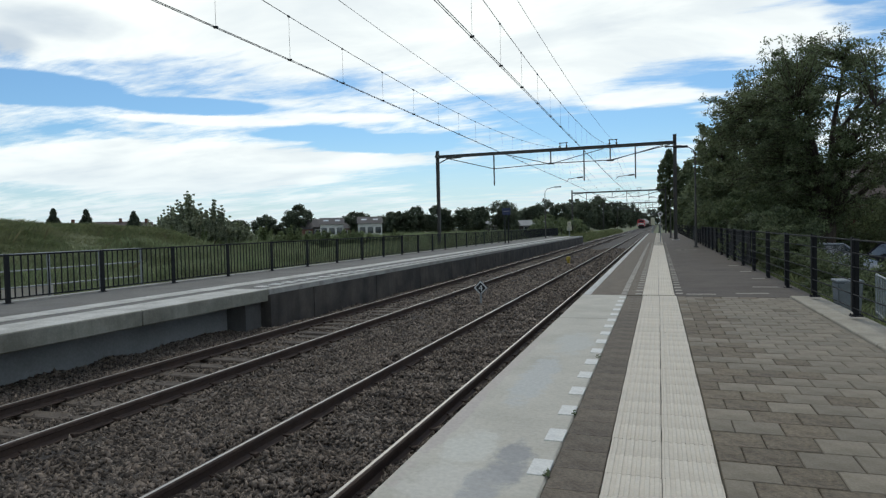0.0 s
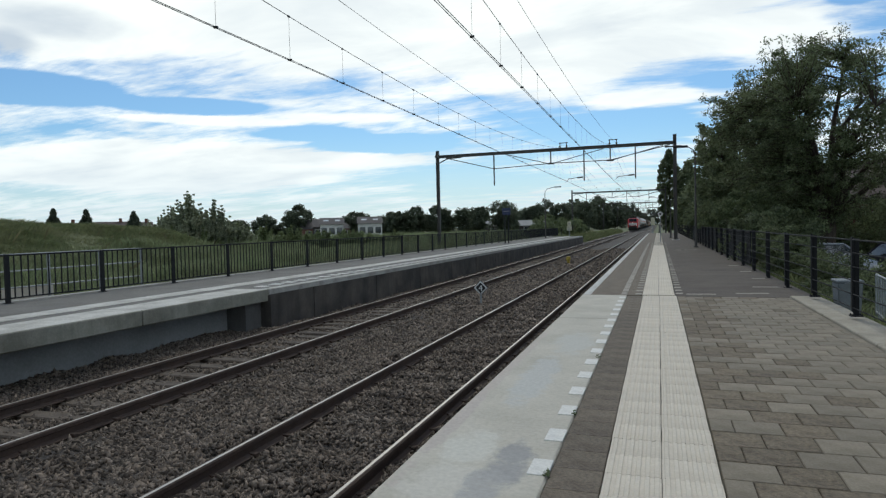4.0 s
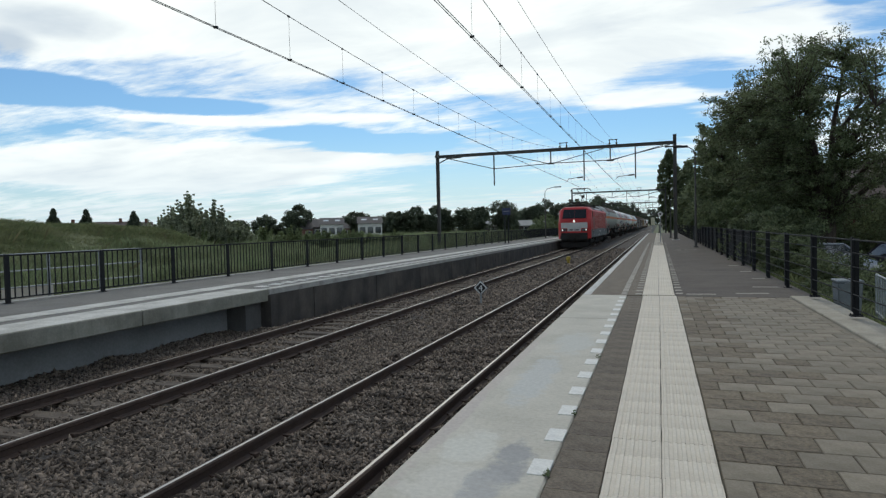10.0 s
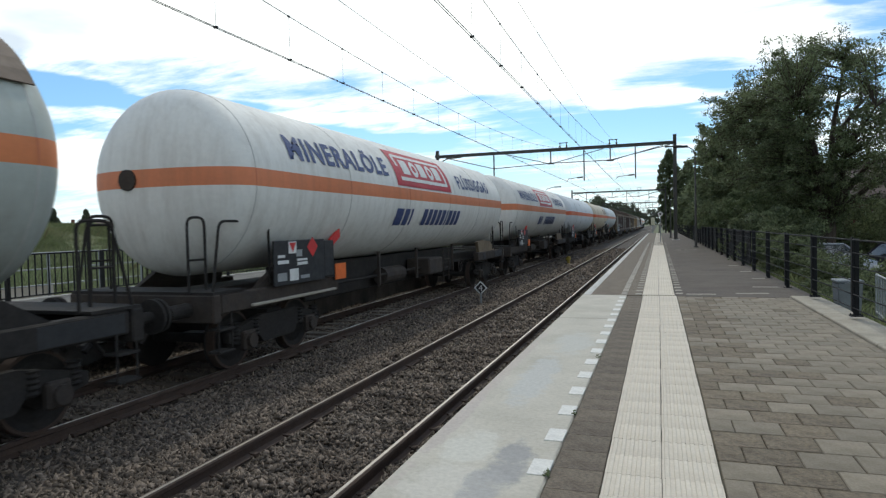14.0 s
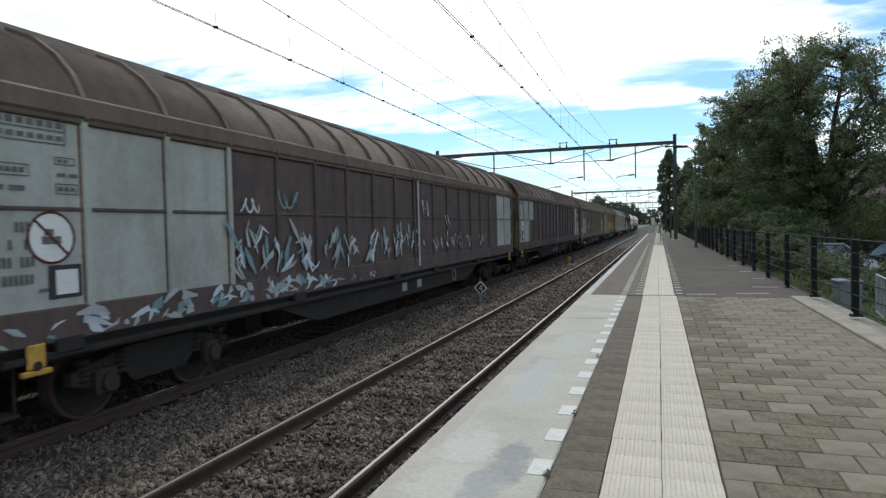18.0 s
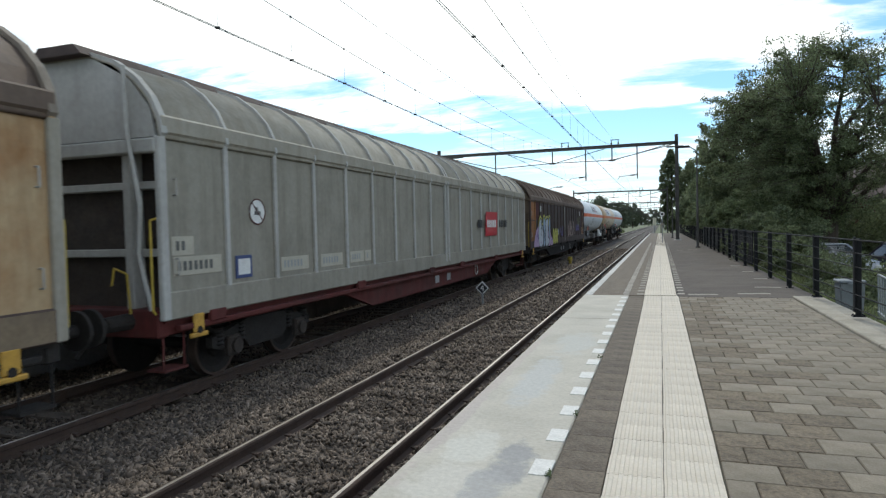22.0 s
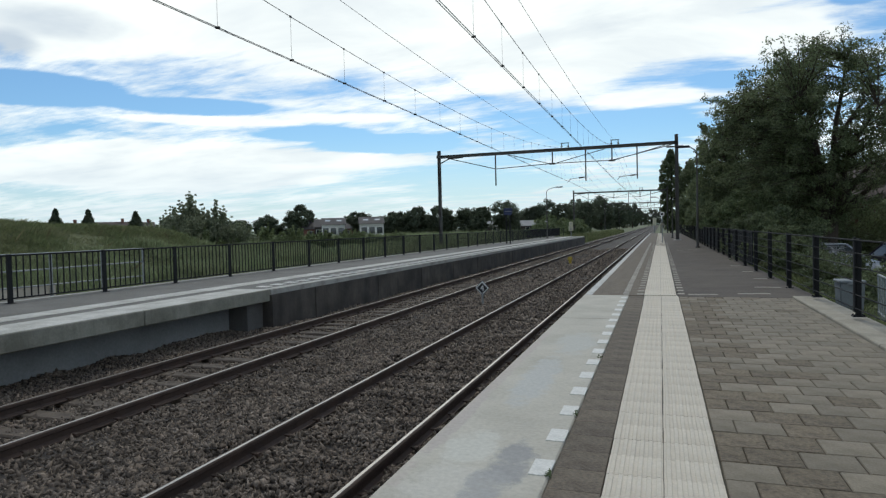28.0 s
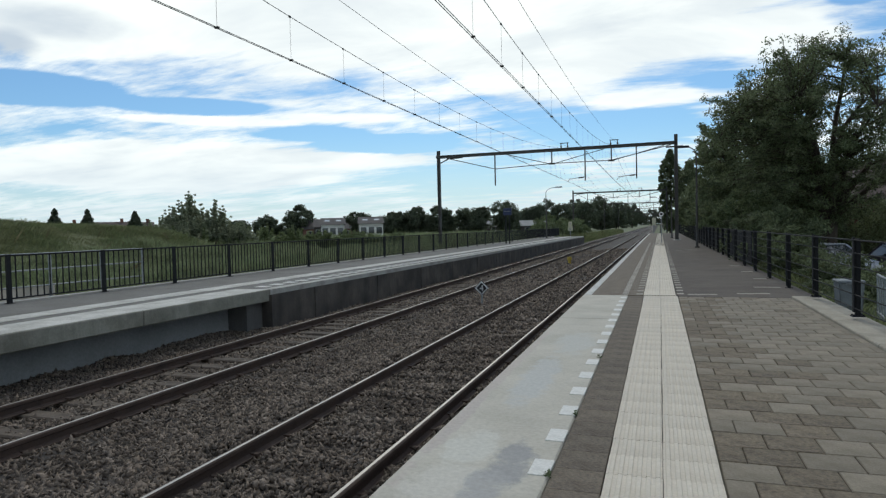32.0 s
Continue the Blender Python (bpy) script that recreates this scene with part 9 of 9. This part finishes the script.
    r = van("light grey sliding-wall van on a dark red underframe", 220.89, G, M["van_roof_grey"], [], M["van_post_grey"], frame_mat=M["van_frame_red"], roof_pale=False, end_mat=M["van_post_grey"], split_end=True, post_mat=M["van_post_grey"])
    no_hump(r, 2.02, 2.44, 0.2)
    for y, w, z, h in ((0.22, 0.40, 1.86, 0.24), (0.24, 0.92, 1.60, 0.24), (2.62, 0.84, 1.49, 0.23), (3.88, 0.82, 1.48, 0.23), (5.02, 0.60, 1.49, 0.22), (5.68, 0.28, 1.49, 0.22)):
        o = part("marking_plate", on_side(plate(w, h), y, z, 1.392, 0.006), M["plate_cream"], r)
        for j in range(int(w / 0.11) - 1):
            part("number_bar", on_side(plate(0.06, h * 0.5), y + 0.07 + 0.10 * j, z + h * 0.25, 1.392, 0.010), M["ink_grey"] if y > 1 else M["ink_mark"], o)
    f = part("label_frame", boxes((1.396, 1.408, 1.46, 1.84, 1.47, 1.80), bevel=0.004), M["ink_blue"], r)
    part("paper_slip", on_side(plate(0.28, 0.23), 1.51, 1.52, 1.392, 0.020), M["ink_white"], f)
    e = part("emblem", on_side(plate(1.65, 0.85, 0.12), 15.05, 1.82, 1.436, 0.004), M["ink_red"], r, "red emblem parallelogram")
    bar_row(e, 15.3, 2.12, 1.436, [0.22, 0.2, 0.14, 0.22, 0.22], 0.26, 0.06, M["ink_white"], "emblem_bar", 0.010)
    bar_row(e, 14.15, 2.12, 1.436, [0.22, 0.2, 0.08, 0.08], 0.26, 0.06, M["board"], "emblem_bar", 0.006)
    bar_row(e, 17.0, 2.12, 1.436, [0.24, 0.2, 0.16, 0.14, 0.2, 0.1], 0.26, 0.06, M["board"], "emblem_bar", 0.006)
    r = van("dark brown sliding-wall van with orange panels and large graffiti", 244.08, M["van_dark"], M["van_roof"], [(0, 1.25, *both, M["van_orange"]), (1.2, 2.5, 2.4, 3.6, M["van_maroon"]), (20.6, 22, *both, M["van_rusty"])], M["van_dark"], waist=True)
    no_hump(r, 2.9, 3.0, 0.18)
    no_hump(r, 19.2, 3.0, 0.18)
    for y, w, z, h, mt, off in ((20.52, 0.90, 2.88, 0.22, M["van_tan"], 0.004), (20.26, 1.17, 1.46, 0.50, M["van_beige"], 0.004), (20.30, 1.08, 1.52, 0.34, M["van_orange"], 0.007), (20.40, 1.05, 2.25, 0.05, M["van_beige"], 0.004)):
        part("paint_patch", on_side(plate(w, h), y, z, 1.392, off), mt, r)
    part("white_label", on_side(plate(0.13, 0.12), 20.88, 1.68, 1.392, 0.012), M["ink_white"], r)
    for k in range(6):
        y = 20.32 + 0.17 * k
        part("graffiti", on_side(stroke(smooth_loop([(y, 1.98), (y + 0.02, 2.16), (y + 0.14, 2.22), (y + 0.2, 2.08), (y + 0.1, 1.96)]), 0.024, 0.1), 0, 0, 1.392, 0.012 + 0.0006 * k), M["g_olive"], r, "olive sprayed scrawl")
    part("graffiti", on_side(merge(stroke([(20.46, 1.36), (20.44, 1.24), (20.56, 1.26)], 0.03, 0), stroke([(20.62, 1.25), (20.66, 1.36), (20.72, 1.26), (20.78, 1.36)], 0.03, 0), stroke([(20.84, 1.36), (20.92, 1.28), (21.1, 1.26), (21.34, 1.36), (21.38, 1.28), (21.1, 1.22)], 0.03, 0)), 0, 0, 1.392, 0.010), M["g_white"], r, "pale sprayed scrawl")
    for z in (2.26, 1.48):
        bm = bmesh.new()
        tube(bm, rounded([(1.40, 21.46, z), (1.46, 21.46, z), (1.46, 21.46, z + 0.24), (1.40, 21.46, z + 0.24)], 0.04), 0.014)
        part("hand_grip", bm, M["galv"], r)

    def spray(pts, mt, off, label):
        return part("graffiti", on_side(smooth_patch(pts), 0, 0, 1.436, off), mt, r, label)

    def line(pts, w, mt, off, under):
        part("spray_line", on_side(stroke(pts, w, 0.1), 0, 0, 1.436, off), mt, under)

    left = spray([(0.78, 1.12), (0.95, 1.5), (1.3, 1.85), (1.75, 2.05), (2.2, 2.1), (2.4, 1.6), (2.2, 1.15), (1.4, 1.12)], M["g_lilac"], 0.002, "lilac sprayed graffiti field")
    right = spray([(4.6, 1.10), (5.0, 1.9), (5.5, 2.0), (5.75, 1.6), (6.3, 1.35), (6.35, 1.10), (5.4, 1.05)], M["g_lilac"], 0.002, "lilac sprayed graffiti field")
    for x, z, q in ((1.45, 1.55, 0.10), (1.62, 1.72, 0.13), (1.72, 1.45, 0.09), (1.9, 1.62, 0.12), (1.55, 1.36, 0.06), (5.75, 1.42, 0.09), (5.95, 1.28, 0.05)):
        line([(x, z - q), (x + 0.03, z), (x, z + q)], q * 1.1, M["g_violet"], 0.006, left if x < 3 else right)
    fields = (("g_white", [(2.05, 1.25), (1.95, 1.8), (2.15, 2.3), (2.5, 2.5), (2.8, 2.42), (2.88, 2.2), (3.15, 2.1), (3.3, 1.75), (3.2, 1.3), (2.9, 1.08), (2.4, 1.06)]),
              ("g_blue", [(3.25, 1.15), (3.42, 1.7), (3.3, 2.2), (3.45, 2.5), (3.75, 2.55), (3.95, 2.3), (3.92, 1.7), (3.8, 1.15), (3.5, 1.05)]),
              ("g_white", [(3.92, 1.12), (4.02, 1.8), (3.98, 2.3), (4.2, 2.45), (4.75, 2.5), (4.8, 2.0), (4.78, 1.55), (5.1, 1.45), (4.9, 1.15), (4.4, 1.05)]),
              ("g_blue", [(4.98, 1.55), (5.0, 2.1), (5.12, 2.5), (5.38, 2.55), (5.5, 2.2), (5.35, 1.75), (5.2, 1.4)]))
    for k, (key, pts) in enumerate(fields):
        loop = smooth_loop(pts)
        glow = part("graffiti", on_side(stroke([(x, z + 0.06) for x, z in loop if z > 2.0], 0.20, 0.3), 0, 0, 1.436, 0.003 + 0.0005 * k), M["g_yellow"], r, "yellow-green sprayed rim")
        o = spray(pts, M[key], 0.008 + 0.001 * k, "pale blue sprayed fill")
        line(loop, 0.085, M["ink_black"], 0.013 + 0.001 * k, o)
        if k == 0:
            line([(2.75, 2.36), (2.72, 2.0), (2.6, 1.72), (2.85, 1.62)], 0.08, M["ink_black"], 0.019, o)
            line([(2.55, 1.95), (2.9, 2.05), (3.15, 1.85)], 0.07, M["ink_black"], 0.019, o)
            line([(2.35, 1.3), (2.9, 1.3)], 0.05, M["g_lilac"], 0.018, o)
        if k == 1:
            line([(3.62, 1.9), (3.55, 1.5), (3.7, 1.3)], 0.09, M["ink_black"], 0.019, o)
        if k == 2:
            line([(4.45, 2.3), (4.5, 1.7), (4.7, 1.45)], 0.06, M["g_lilac"], 0.019, o)
    for k, x in enumerate((6.42, 7.02, 7.62)):
        pts = [(x, 1.2), (x - 0.04, 1.6), (x + 0.1, 1.92), (x + 0.4, 1.94), (x + 0.56, 1.6), (x + 0.5, 1.2), (x + 0.25, 1.1)]
        o = spray(pts, M["g_yellow"], 0.006 + 0.001 * k, "yellow sprayed bubble graffiti")
        line([(x + 0.12, 1.7), (x + 0.3, 1.75 - 0.1 * k), (x + 0.26, 1.45), (x + 0.42, 1.36)], 0.06, M["ink_black"], 0.012, o)
    spray([(8.35, 1.62), (8.33, 1.8), (8.45, 1.95), (8.55, 1.78), (8.5, 1.6)], M["g_white"], 0.006, "pale sprayed dot")
    scrawls(r, 42, 9.2, 1.5, 0.6, 3, M["g_violet"], 0.12)
    scrawls(r, 43, 12.4, 1.45, 1.0, 6, M["g_pink"], 0.14)
    scrawls(r, 44, 12.8, 1.4, 0.7, 6, M["g_pink"], 0.1)
    scrawls(r, 45, 17.7, 2.1, 0.6, 3, M["g_green"], 0.07)
    scrawls(r, 46, 16.6, 1.75, 0.45, 6, M["g_violet"], 0.14)


build_vans()


def motions():
    for ob, s in TRAIN:
        walk(ob, [(0.0, pose(T2, FRONT_AT_START + s, RAIL)), (32.0, pose(T2, FRONT_AT_START + s - SPEED * 32.0, RAIL))])


SPEED, FRONT_AT_START = 22.68, 12.18 + 22.68 * 12
motions()
